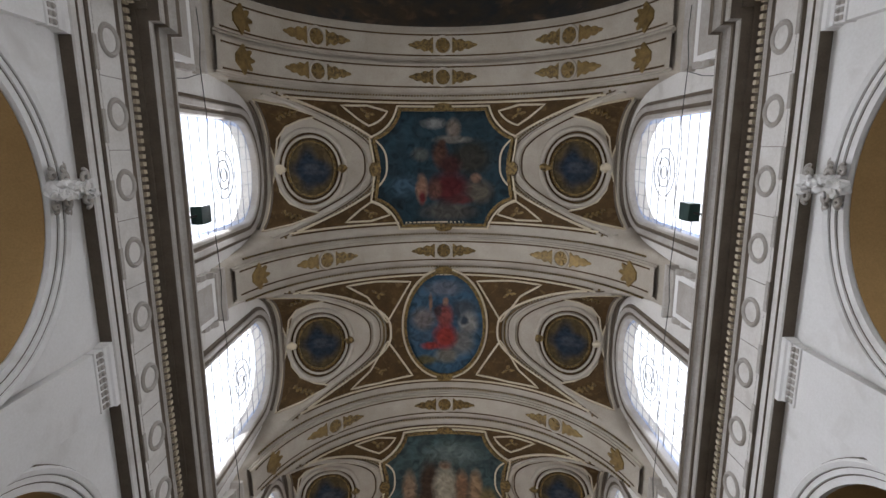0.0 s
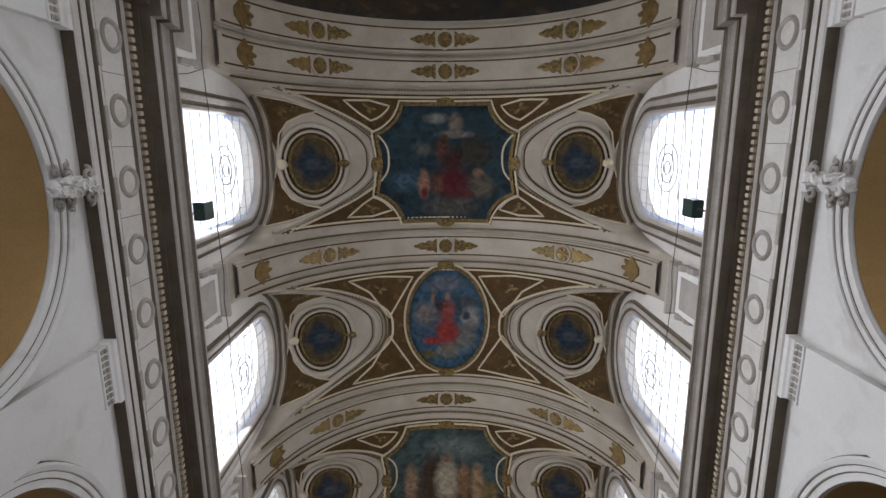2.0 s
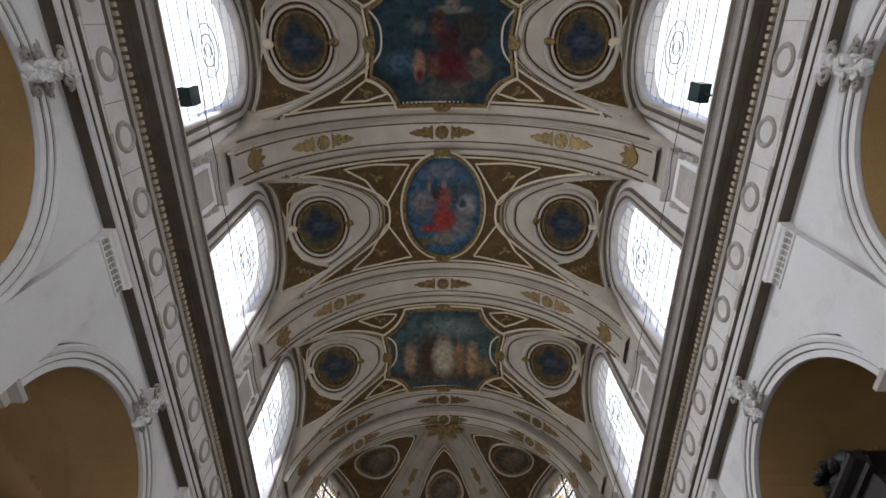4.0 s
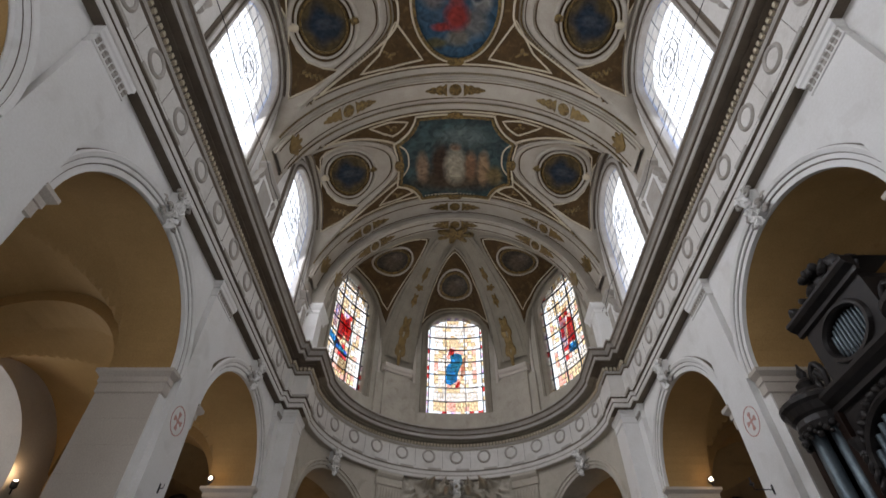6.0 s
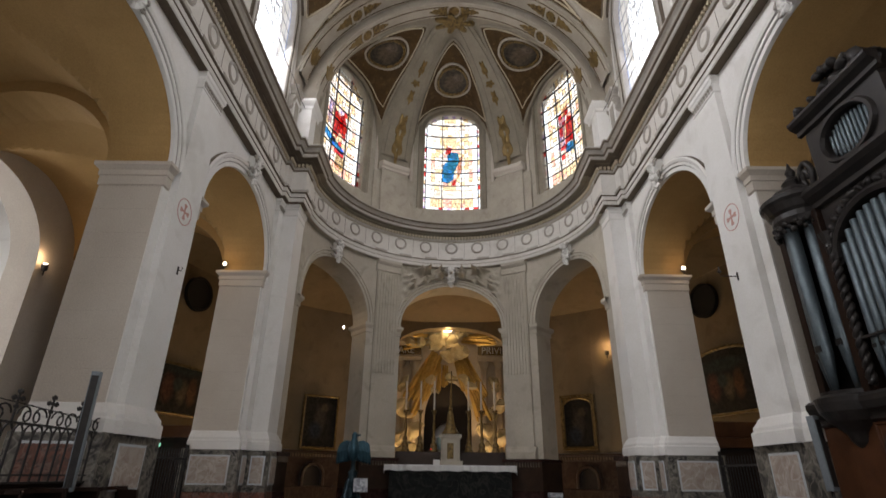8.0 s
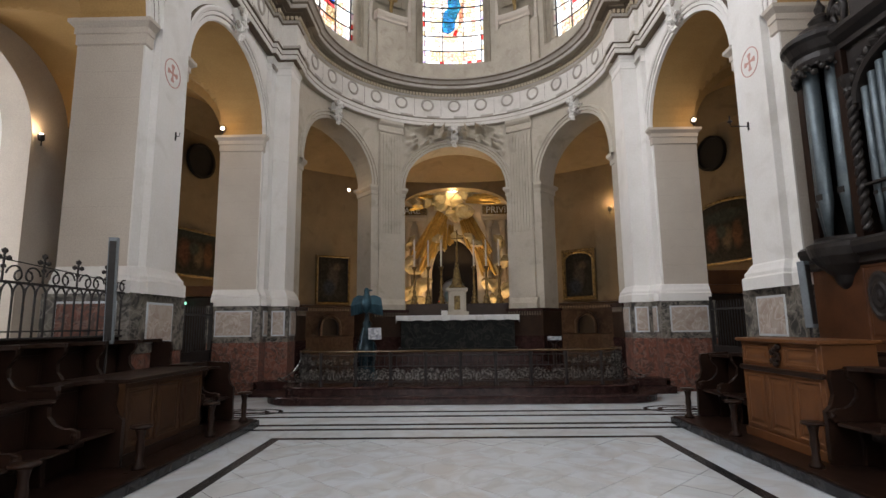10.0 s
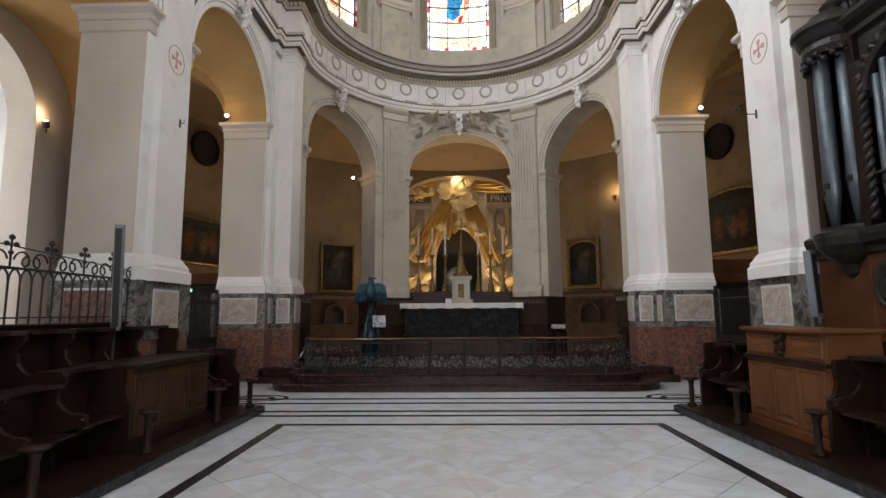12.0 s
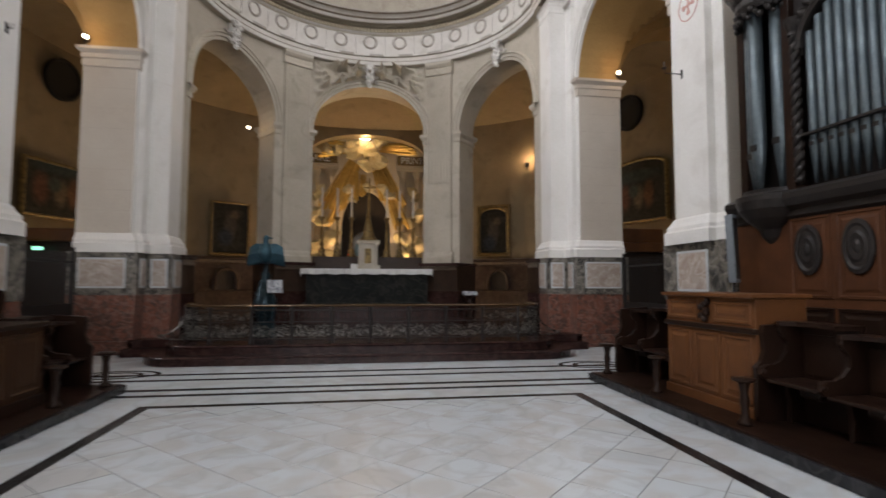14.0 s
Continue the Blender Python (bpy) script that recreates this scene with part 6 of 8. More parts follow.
NP = 12
# Pale and near-black mottling puts glints of light into the iron's colour.
GLINTIRON = material("glint_mottled_iron", (0.24, 0.235, 0.22), (0.02, 0.018, 0.016), 0.3, 0.8, scale=16, contrast=2.6)
for k in range(NP + 1):
    s = cum[-1] * k / NP
    x, y = on_rail(s)
    bm = bmesh.new()
    turned(bm, [(0.045, 0.32), (0.045, 0.38), (0.034, 0.42), (0.034, 0.9), (0.042, 0.95), (0.042, 1.0)], (x, y, 0), 8)
    part("post", bm, IRON, rail)
for k in range(NP):
    bm = bmesh.new()
    s0, s1 = cum[-1] * k / NP, cum[-1] * (k + 1) / NP
    mid, hw = (s0 + s1) / 2, (s1 - s0) / 2

    def P(u, z):
        x, y = on_rail(mid + u * hw)
        return (x, y, z)
    for sg_ in (-1, 1):
        for cu, cz, R, turns, ph in ((0.25, 0.83, 0.075, 1.5, 1.2), (0.60, 0.82, 0.075, 1.5, 2.6), (0.90, 0.83, 0.06, 1.4, 0.3), (0.43, 0.77, 0.04, 1.2, 0.0), (0.48, 0.53, 0.11, 1.6, 0.0), (0.15, 0.52, 0.09, 1.4, 2.0), (0.78, 0.55, 0.10, 1.5, 1.0), (0.32, 0.63, 0.05, 1.2, 3.0), (0.62, 0.63, 0.05, 1.2, 0.5)):
            if cz > 0.7 and 3 <= k <= 8:
                continue
            pts = []
            for q in range(15):
                a = ph + turns * 2 * math.pi * q / 14
                rr = R * (1 - 0.72 * q / 14)
                pts.append(P(sg_ * (cu + rr * math.cos(a) / hw), cz + rr * math.sin(a)))
            tube(bm, pts, 0.0095, 4)
            q = P(sg_ * cu, cz)
            bmesh.ops.create_icosphere(bm, subdivisions=1, radius=0.016, matrix=Matrix.Translation(q))
        tube(bm, [P(sg_ * 0.05, 0.42), P(sg_ * 0.3, 0.47), P(sg_ * 0.62, 0.44), P(sg_ * 0.95, 0.5)], 0.01, 4)
        for q in range(6):
            u_, z_ = 0.08 + 0.15 * q, 0.45 + 0.02 * math.sin(q * 2.2)
            tube(bm, [P(sg_ * u_, z_), P(sg_ * (u_ + 0.05), z_ + 0.05), P(sg_ * (u_ + 0.02 - 0.06 * (q % 2)), z_ + 0.11 + 0.03 * (q % 3))], [0.006, 0.017, 0.003], 5, 0.5)
    part("scroll_panel", bm, GLINTIRON, rail, "leafy iron scrollwork panel")
    for u in (-0.66, -0.33, 0.0, 0.33, 0.66):
        bm = bmesh.new()
        tube(bm, [P(u, 0.70 if 3 <= k <= 8 else 0.40), P(u, 0.94)], 0.007 if 3 <= k <= 8 else 0.011, 4)
        part("bar", bm, IRON, rail)
for s in (-1, 1):
    bm = bmesh.new()
    tube(bm, [(s * 3.50, 11.80, 0.98), (s * 3.58, 11.80, 0.78), (s * 3.68, 11.80, 0.60), (s * 3.86, 11.80, 0.46), (s * 4.06, 11.80, 0.42)], 0.016, 6)
    tube(bm, [(s * 3.50, 11.80, 0.36), (s * 3.80, 11.80, 0.345), (s * 4.06, 11.80, 0.40)], 0.014, 6)
    for cx, cz, R, ph in ((3.60, 0.62, 0.06, 0.4), (3.62, 0.46, 0.09, 2.0), (3.80, 0.42, 0.07, 1.0), (3.95, 0.40, 0.05, 0.0), (3.55, 0.78, 0.04, 1.0)):
        pts = []
        for q in range(15):
            a = ph + 3 * math.pi * q / 14
            rr = R * (1 - 0.72 * q / 14)
            pts.append((s * (cx + rr * math.cos(a)), 11.80, cz + rr * math.sin(a)))
        tube(bm, pts, 0.0105, 5)
    part("end_bracket", bm, GLINTIRON, rail, "sloping scrolled iron end bracket")

# ---- altar ----
altar = thing("altar", "dark green marble altar table block", "altar")
bm = bmesh.new()
box(bm, -1.82, 1.82, 16.85, 17.65, 0.77, 1.78, 0.01)
box(bm, -1.9, 1.9, 16.8, 17.7, 0.77, 0.86, 0.01)
part("body", bm, DARKM, altar)
bm = bmesh.new()
box(bm, -1.9, 1.9, 16.78, 17.7, 1.78, 1.86, 0.015)
part("slab", bm, GREYM, altar)
LINEN = material("white_linen", (0.72, 0.72, 0.70), (0.62, 0.62, 0.61), 0.9, scale=5, grain=120)
bm = bmesh.new()
rows = []
for i in range(49):
    x = -1.97 + 3.94 * i / 48
    wv = 0.012 * math.sin(i * 1.7) + 0.006 * math.sin(i * 4.1)
    rows.append([(x, 17.72, 1.875), (x, 16.76, 1.875), (x, 16.745 + wv, 1.84), (x, 16.74 + wv * 1.6, 1.71 + 0.012 * math.sin(i * 0.9)), (x, 16.755 + wv * 1.6, 1.71 + 0.012 * math.sin(i * 0.9))])
quads(bm, rows)
for x in (-1.97, 1.97):
    quads(bm, [[(x, 16.75 + 0.97 * k / 6, 1.875) for k in range(7)], [(x * 1.006, 16.75 + 0.97 * k / 6, 1.64) for k in range(7)]])
tagged(part("altar_cloth", bm, LINEN), "white linen cloth lying on the altar", "altar cloth")
tagged(boxpart("retable", (-1.75, 1.75, 17.75, 18.05, 0.77, 2.28), DADOW, None, 0.02), "dark brown wooden shelf behind the altar", "retable")
# tabernacle with a cone top
tab = thing("tabernacle", "small stone tabernacle with a tapering gilded spire", "tabernacle")
bm = bmesh.new()
box(bm, -0.38, 0.38, 17.24, 17.74, 1.88, 2.0, 0.015)
box(bm, -0.3, 0.3, 17.3, 17.74, 2.0, 2.68, 0.02)
box(bm, -0.36, 0.36, 17.26, 17.74, 2.68, 2.78, 0.02)
for x in (-0.26, 0.26):
    turned(bm, [(0.05, 2.0), (0.035, 2.06), (0.035, 2.6), (0.055, 2.68)], (x, 17.27, 0), 10)
part("body", bm, APSEST, tab)
boxpart("door", (-0.10, 0.10, 17.285, 17.31, 2.06, 2.52), DULLGOLD, tab, 0.008, "gilded door")
bm = bmesh.new()
turned(bm, [(0.3, 2.78), (0.27, 2.84), (0.2, 2.9), (0.13, 3.15), (0.09, 3.42), (0.06, 3.48), (0.07, 3.56), (0.03, 3.7), (0.02, 4.2)], (0, 17.5, 0), 12)
part("spire", bm, DULLGOLD, tab)
# candlesticks
WAX = material("ivory_wax", (0.55, 0.52, 0.44), (0.48, 0.45, 0.38), 0.5)
base_stick = None
for x in (-1.46, -0.98, -0.53, 0.60, 1.02, 1.46):
    if base_stick is None:
        st = thing("candlestick", "tall gilded altar candlestick with a white candle", "candlestick", "altar candlesticks", at=(x, 17.88, 2.28))
        bm = bmesh.new()
        turned(bm, [(0.14, 0), (0.14, 0.04), (0.1, 0.08), (0.11, 0.2), (0.05, 0.3), (0.07, 0.4), (0.035, 0.5), (0.05, 0.75), (0.03, 0.95), (0.04, 1.15), (0.09, 1.25), (0.09, 1.28)], seg=14)
        part("stem", bm, DULLGOLD, st, smooth=True)
        bm = bmesh.new()
        turned(bm, [(0.03, 1.28), (0.03, 2.2), (0.026, 2.22)], seg=10)
        part("candle", bm, WAX, st, "white candle")
        base_stick = st
    else:
        copy_thing(base_stick, pose(x, 17.88, 2.28))
cross_ = thing("altar_cross", "tall slender gilded altar cross on its stem", "cross")
bm = bmesh.new()
turned(bm, [(0.1, 2.28), (0.06, 2.4), (0.024, 2.5), (0.02, 4.85)], (0.03, 17.9, 0), 10)
box(bm, -0.19, 0.25, 17.88, 17.92, 4.52, 4.57, 0.01)
part("stem", bm, DULLGOLD, cross_)
red = thing("sanctuary_lamp", "small glowing red sanctuary lamp on the shelf", "lamp")
bm = bmesh.new()
turned(bm, [(0.025, 0), (0.035, 0.02), (0.035, 0.08), (0.028, 0.09)], (-0.60, 17.84, 2.28), 12)
part("glass", bm, glow("red_lamp_glass", (0.8, 0.03, 0.02), 1.2), red)
tagged(boxpart("altar_card", (-0.52, -0.32, 17.05, 17.08, 1.877, 2.03), LINEN, None, 0.004), "small white card standing on the altar", "card")

# ---- eagle lectern ----
PATINA = material("blue_green_bronze", (0.04, 0.10, 0.13), (0.02, 0.045, 0.06), 0.35, 0.6, scale=5, grain=30, bump=0.3)
DARKPATINA = material("dark_bronze", (0.018, 0.035, 0.045), (0.01, 0.018, 0.022), 0.28, 0.6, scale=5, grain=30, bump=0.2)
lec = thing("eagle_lectern", "blue-green bronze lectern with a spread-winged eagle top", "lectern")
bm = bmesh.new()
turned(bm, [(0.3, 0.32), (0.3, 0.4), (0.24, 0.46), (0.2, 0.6), (0.21, 0.75), (0.25, 1.02), (0.21, 1.15), (0.15, 1.42), (0.09, 1.56), (0.12, 1.62), (0.06, 1.7), (0.05, 1.9)], (-2.2, 12.5, 0), 16)
part("pedestal", bm, DARKPATINA, lec, "dark bronze pedestal", smooth=True)
bm = bmesh.new()
turned(bm, [(0.03, 1.85), (0.11, 1.95), (0.14, 2.1), (0.1, 2.25), (0.06, 2.32), (0.07, 2.4), (0.04, 2.46), (0.01, 2.47)], (-2.2, 12.42, 0), 12)
box(bm, -2.16, -2.06, 12.36, 12.42, 2.38, 2.42, 0.012)
part("body", bm, PATINA, lec, smooth=True)
for s in (-1, 1):
    bm = bmesh.new()
    rows = []
    for i in range(9):
        q = i / 8
        x = -2.2 + s * (0.06 + 0.28 * q)
        topz = 2.26 + 0.05 * math.sin(q * math.pi) - 0.05 * q
        low = 1.86 - 0.06 * q + (0.04 if i % 2 else 0)
        y = 12.45 + 0.08 * q
        rows.append([(x, y, topz), (x, y - 0.04, topz), (x + s * 0.04, y - 0.1, (topz + low) / 2), (x + s * 0.05, y - 0.04, low), (x, y, low), (x, y, topz)])
    quads(bm, rows)
    part("wing", bm, PATINA, lec)
# Pale tilted card stands for windows reflected in the pedestal.
bm = bmesh.new()
box(bm, -0.15, 0.15, -0.01, 0.01, -0.16, 0.16, 0.004)
bmesh.ops.transform(bm, matrix=pose(-1.96, 12.18, 1.38, -35, 0, 12), verts=bm.verts[:])
refl = part("open_book", bm, PALEGREY)
tagged(refl, "pale tilted card standing for a window reflection on the lectern", "book")
bm = bmesh.new()
tube(bm, [(-1.98, 12.16, 0.32), (-1.98, 12.17, 1.2)], 0.015, 6)
part("stand", bm, PATINA, refl)
tagged(boxpart("missal_stand", (2.1, 2.4, 12.45, 12.65, 1.18, 1.27), PALEGREY, None, 0.01), "small pale box on a dark stand beside the altar", "box")
bm = bmesh.new()
turned(bm, [(0.2, 0.32), (0.05, 0.4), (0.04, 1.1), (0.16, 1.18)], (2.24, 12.55, 0), 10)
tagged(part("side_stand", bm, OAK), "dark wooden pedestal stand", "stand")

# ---- marble dado of the apse wall ----
h0 = RA * math.pi / 2
for k, (u0, u1) in enumerate(((-h0, AP[0][0] - 1.58), (AP[0][0] + 1.58, -1.79), (1.79, AP[2][0] - 1.58), (AP[2][0] + 1.58, h0))):
    th = thing("apse_dado", "dark red and grey marble dado at the foot of the apse wall", "dado", "apse dados", "structure")
    bm = bmesh.new()
    fbox(bm, apse_wall, u0 - 0.05, u1 + 0.05, 0.3, 1.2, -0.97, 0.22, 5)
    part("lower_block", bm, BROWNM, th, "dark red marble")
    bm = bmesh.new()
    fbox(bm, apse_wall, u0 - 0.04, u1 + 0.04, 1.2, 1.98, -0.96, 0.21, 5)
    part("upper_block", bm, DADOW, th, "dark stained wooden panelling")
    bm = bmesh.new()
    fbox(bm, apse_wall, u0 - 0.07, u1 + 0.07, 1.98, 2.07, -0.99, 0.25, 5)
    part("capping", bm, BROWNM, th)
    bm = bmesh.new()
    nb = int((u1 - u0) / 0.09)
    for j in range(nb):
        uu = u0 + (u1 - u0) * (j + 0.5) / nb
        turned(bm, [(0.014, 1.84), (0.026, 1.87), (0.014, 1.92), (0.02, 1.97)], apse_wall(uu, 0.0, 0.235), 6)
    o = part("baluster_row", bm, SHADOWBROWN, th, "row of small brown balusters")
    o["kind"] = "stuff"

# ---- relief over the middle arch ----
bm = bmesh.new()
rows = []
for i in range(81):
    u = -1.84 + 3.68 * i / 80
    a, b, z0 = 1.79 + 0.24, 1.62 + 0.24, 6.2
    zl = z0 + b * math.sqrt(max(0, 1 - (u / a) ** 2)) if abs(u) < a else z0 + 0.3
    zl = max(zl, 6.75)
    row = []
    for j in range(25):
        z = zl + (8.48 - zl) * j / 24
        v = Vector((abs(u) * 3.6, z * 3.3, 3.1))
        n1 = noise.noise(v) * 0.5 + noise.noise(v * 2.3) * 0.35 + noise.noise(v * 5) * 0.15
        edge = min(1.0, 6 * min(j, 24 - j) / 24, 8 * min(i, 80 - i) / 80)
        d = 0.004 + max(0.0, 0.06 + 1.6 * n1) * edge
        row.append(apse_wall(u, z, d))
    rows.append(row)
quads(bm, rows)
tagged(part("carved_relief", bm, APSEST, smooth=True), "cream stone relief of swirling drapery over the arch", "relief", kind="structure")
keystone_bracket(apse_wall, 0.0, 8.08, 2)

# ---- the far chapel and its gilded sunburst ----
GCEN = Vector((0.0, 23.3, 6.6))
glory = thing("gilded_sunburst", "great gilded sunburst of long rays with plaster clouds", "sunburst")
rg = random.Random(3)
CLOUDY = material("gilded_plaster_cloud", (0.52, 0.44, 0.27), (0.36, 0.27, 0.12), 0.8, scale=4, grain=30, bump=0.3)


def gold_ray(x0, z0, x1, z1, w, lift):
    """A folded, tapering gilded slat from (x0, z0) to (x1, z1), measured from the middle of the glory."""
    bm = bmesh.new()
    a, b = Vector((GCEN.x + x0, GCEN.y - lift, GCEN.z + z0)), Vector((GCEN.x + x1, GCEN.y - lift - 0.25, GCEN.z + z1))
    along = (b - a).normalized()
    side = Vector((-along.z, 0, along.x)).normalized()
    rows = []
    for q, k in ((0.0, 0.45), (0.5, 0.85), (0.93, 1.0), (1.0, 0.5)):
        c = a.lerp(b, q)
        rows.append([c - side * w * k, c + Vector((0, -w * 0.9 * k, 0)), c + side * w * k, c + Vector((0, w * 0.5 * k, 0))])
    vs = quads(bm, rows, wrap=True)
    bm.faces.new(vs[0]), bm.faces.new(vs[-1])
    part("ray", bm, GOLD, glory, "long gilded ray")


def fan(count, root0, root1, tip0, tip1, w):
    for k in range(count):
        q = (k + rg.uniform(-0.25, 0.25)) / max(count - 1, 1)
        s = rg.uniform(0.78, 1.06)
        x0, z0 = root0[0] + (root1[0] - root0[0]) * q, root0[1] + (root1[1] - root0[1]) * q
        x1, z1 = tip0[0] + (tip1[0] - tip0[0]) * q, tip0[1] + (tip1[1] - tip0[1]) * q
        gold_ray(x0, z0, x0 + (x1 - x0) * s, z0 + (z1 - z0) * s, w * rg.uniform(0.7, 1.25), rg.uniform(0.0, 0.22))


fan(15, (-0.75, 0.10), (-0.35, -0.15), (-2.05, -2.1), (-1.0, -2.0), 0.085)
fan(7, (-0.85, -0.7), (-0.6, -0.9), (-1.75, -3.0), (-1.25, -2.4), 0.075)
fan(5, (-0.45, -0.5), (-0.12, -0.55), (-0.5, -1.75), (-0.14, -1.55), 0.07)
fan(13, (0.25, -0.35), (0.75, -0.15), (0.70, -1.9), (1.80, -2.2), 0.085)
fan(7, (0.75, -1.2), (1.0, -1.0), (1.25, -3.1), (1.75, -2.8), 0.075)
fan(6, (-0.9, 0.40), (-0.7, 0.75), (-2.0, 0.15), (-1.6, 0.80), 0.06)
fan(8, (0.5, 0.50), (0.5, 0.85), (2.05, 0.35), (1.9, 0.80), 0.06)
# plaster clouds: the middle bank, drifts over the rays, billows at the foot
drifts = [(rg.uniform(-0.75, 0.55), rg.uniform(0.25, 0.9), 0.27, 0.35) for k in range(9)]
drifts += [(rg.uniform(-0.15, 0.75), rg.uniform(-0.35, 0.35), 0.25, 0.4) for k in range(8)]
drifts += [(-1.25, 0.5, 0.24, 0.3), (-1.75, 0.45, 0.26, 0.25), (0.05, -1.15, 0.2, 0.4), (0.62, -1.2, 0.2, 0.42), (0.95, -1.5, 0.22, 0.42), (-0.75, -1.25, 0.16, 0.42), (-0.62, -1.7, 0.15, 0.4)]
for s in (-1, 1):
    drifts += [(s * 2.0, -1.35, 0.26, 0.2), (s * 2.15, -2.3, 0.3, 0.3), (s * 1.85, -2.55, 0.26, 0.3), (s * 1.5, -3.3, 0.34, 0.2), (s * 2.1, -3.6, 0.34, 0.2), (s * 1.75, -4.1, 0.36, 0.2)]
for x, z, r, lift in drifts:
    bm = bmesh.new()
    bmesh.ops.create_icosphere(bm, subdivisions=3, radius=r, matrix=Matrix.Translation((GCEN.x + x, GCEN.y - lift, GCEN.z + z)) @ Matrix.Rotation(rg.uniform(-0.9, 0.9), 4, 'Y') @ Matrix.Diagonal((1.35, 0.45, 0.85, 1)))
    for v in bm.verts:
        v.co += Vector(noise.noise_vector(v.co * 3.5)) * 0.16 + Vector(noise.noise_vector(v.co * 9)) * 0.07
    part("cloud", bm, CLOUDY, glory, "cream and gilt plaster cloud and drapery", smooth=True)
# dark grotto arch and the lit arch within it
bm = bmesh.new()
def chapel(u, z, d=0.0):
    return (u, 23.75 - d, z)
arcade(bm, chapel, -2.9, 2.9, [(-0.05, 1.05, 1.7, 3.8)], 8.4, 0.5)
tagged(part("wall_grotto", bm, CREAM), "cream plaster wall with a dark grotto arch", "wall", kind="structure")
# Grotto back and sides near-black, so the cave's darkness is in colour.
bm = bmesh.new()
def back(u, z, d=0.0):
    return (u, 24.6 - d, z)
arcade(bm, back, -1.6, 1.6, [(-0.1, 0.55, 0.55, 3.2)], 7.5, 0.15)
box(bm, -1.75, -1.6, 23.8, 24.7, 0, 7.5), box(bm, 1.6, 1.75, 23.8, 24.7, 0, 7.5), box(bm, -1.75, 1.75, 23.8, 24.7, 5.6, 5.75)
tagged(part("wall_grotto_back", bm, material("grotto_darkness", (0.025, 0.02, 0.016), (0.04, 0.03, 0.022), 0.8)), "near-black back of the grotto, its darkness in the colour", "wall", kind="structure")
bm = bmesh.new()
box(bm, -1.0, 0.8, 25.2, 25.25, 1.5, 4.2)
tagged(part("wall_beyond", bm, PLASTER), "pale wall seen through the grotto arch", "wall", kind="structure")
bm = bmesh.new()
bmesh.ops.create_icosphere(bm, subdivisions=3, radius=0.22, matrix=Matrix.Translation((-0.32, 24.95, 2.95)) @ Matrix.Diagonal((1, 1, 1.5, 1)))
gl = part("pale_blue_globe", bm, material("pale_blue_glaze", (0.25, 0.45, 0.5), (0.4, 0.55, 0.58), 0.3), None, smooth=True)
tagged(gl, "pale blue rounded shape in the far arch", "ornament")
bm = bmesh.new()
turned(bm, [(0.2, 0.0), (0.2, 0.1), (0.1, 0.2), (0.08, 2.55), (0.15, 2.65)], (-0.32, 24.95, 0), 10)
part("stand", bm, CREAM, gl)
# entablature with gold letters, and columns
for s in (-1, 1):
    th = thing("chapel_entablature", "cream chapel entablature with gold lettering on columns", "entablature", "chapel entablatures", "structure")
    prof = [(0.0, 6.3), (0.1, 6.3), (0.1, 6.45), (0.14, 6.47), (0.12, 6.52), (0.12, 6.98), (0.2, 7.0), (0.3, 7.1), (0.36, 7.2), (0.36, 7.26), (0.0, 7.3)]
    bm = bmesh.new()
    fsweep(bm, chapel, 1.25 if s > 0 else -2.9, 2.9 if s > 0 else -1.25, [(d + 0.3, z) for d, z in prof])
    part("mouldings", bm, CREAM, th)
    bm = bmesh.new()
    fbox(bm, chapel, 1.27 if s > 0 else -2.88, 2.88 if s > 0 else -1.27, 6.55, 6.96, 0.415, 0.424)
    part("gilt_frieze", bm, DULLGOLD, th, "dull gilt frieze band")
    fd = bpy.data.curves.new("lettering", 'FONT')
    fd.body = "PRIVI" if s > 0 else "ARE"
    fd.size, fd.extrude, fd.align_x, fd.align_y = 0.42, 0.012, 'LEFT' if s > 0 else 'RIGHT', 'CENTER'
    fo = new("lettering", fd)
    fo.matrix_world = pose(1.42 if s > 0 else -1.58, 23.75 - 0.438, 6.75, 90, 0, 0)
    fd.materials.append(LINEN)
    fo.parent = th
    fo["label"] = "gold capital letters"
    for x in (1.55, 2.2):
        bm = bmesh.new()
        turned(bm, [(0.2, 1.9), (0.2, 2.0), (0.16, 2.1), (0.15, 3.5), (0.13, 5.8), (0.17, 5.9), (0.13, 5.95), (0.16, 6.05), (0.24, 6.25), (0.24, 6.3)], (s * x, 23.55, 0), 14)
        part("column", bm, CREAM, th, smooth=True)
tagged(boxpart("chapel_step", (-2.9, 2.9, 22.9, 23.7, 0, 1.9), BROWNM, None, 0.03), "dark red marble base below the sunburst", "base", kind="structure")
bm = bmesh.new()
turned(bm, [(0.02, 0.12), (0.2, 0.1), (0.24, 0.03), (0.2, 0.0), (0.02, 0.0)], (-0.1, 22.75, 7.5), 16)
dl = part("ceiling_lamp", bm, glow("warm_white_lamp", (1.0, 0.9, 0.7), 6), None)
tagged(dl, "bright round lamp above the sunburst", "lamp")
bm = bmesh.new()
tube(bm, [(-0.1, 22.75, 7.6), (-0.1, 22.75, 9.02)], 0.015, 6)
part("hanger", bm, IRON, dl)

# ---- ambulatory: dado, pictures, oculi, lamps ----
bm = bmesh.new()
for a0, a1 in ((-8, 72.5), (107.5, 188)):
    n = 40
    quads(bm, [[((8.58 - d) * math.cos(radians(a0 + (a1 - a0) * k / n)), YC + (8.58 - d) * math.sin(radians(a0 + (a1 - a0) * k / n)), z) for d, z in ((0.10, 0), (0.10, 1.16), (0.06, 1.20), (0.06, 2.12), (0.09, 2.14), (0.09, 2.28), (0.15, 2.31), (0.15, 2.37), (0.0, 2.39))] for k in range(n + 1)])
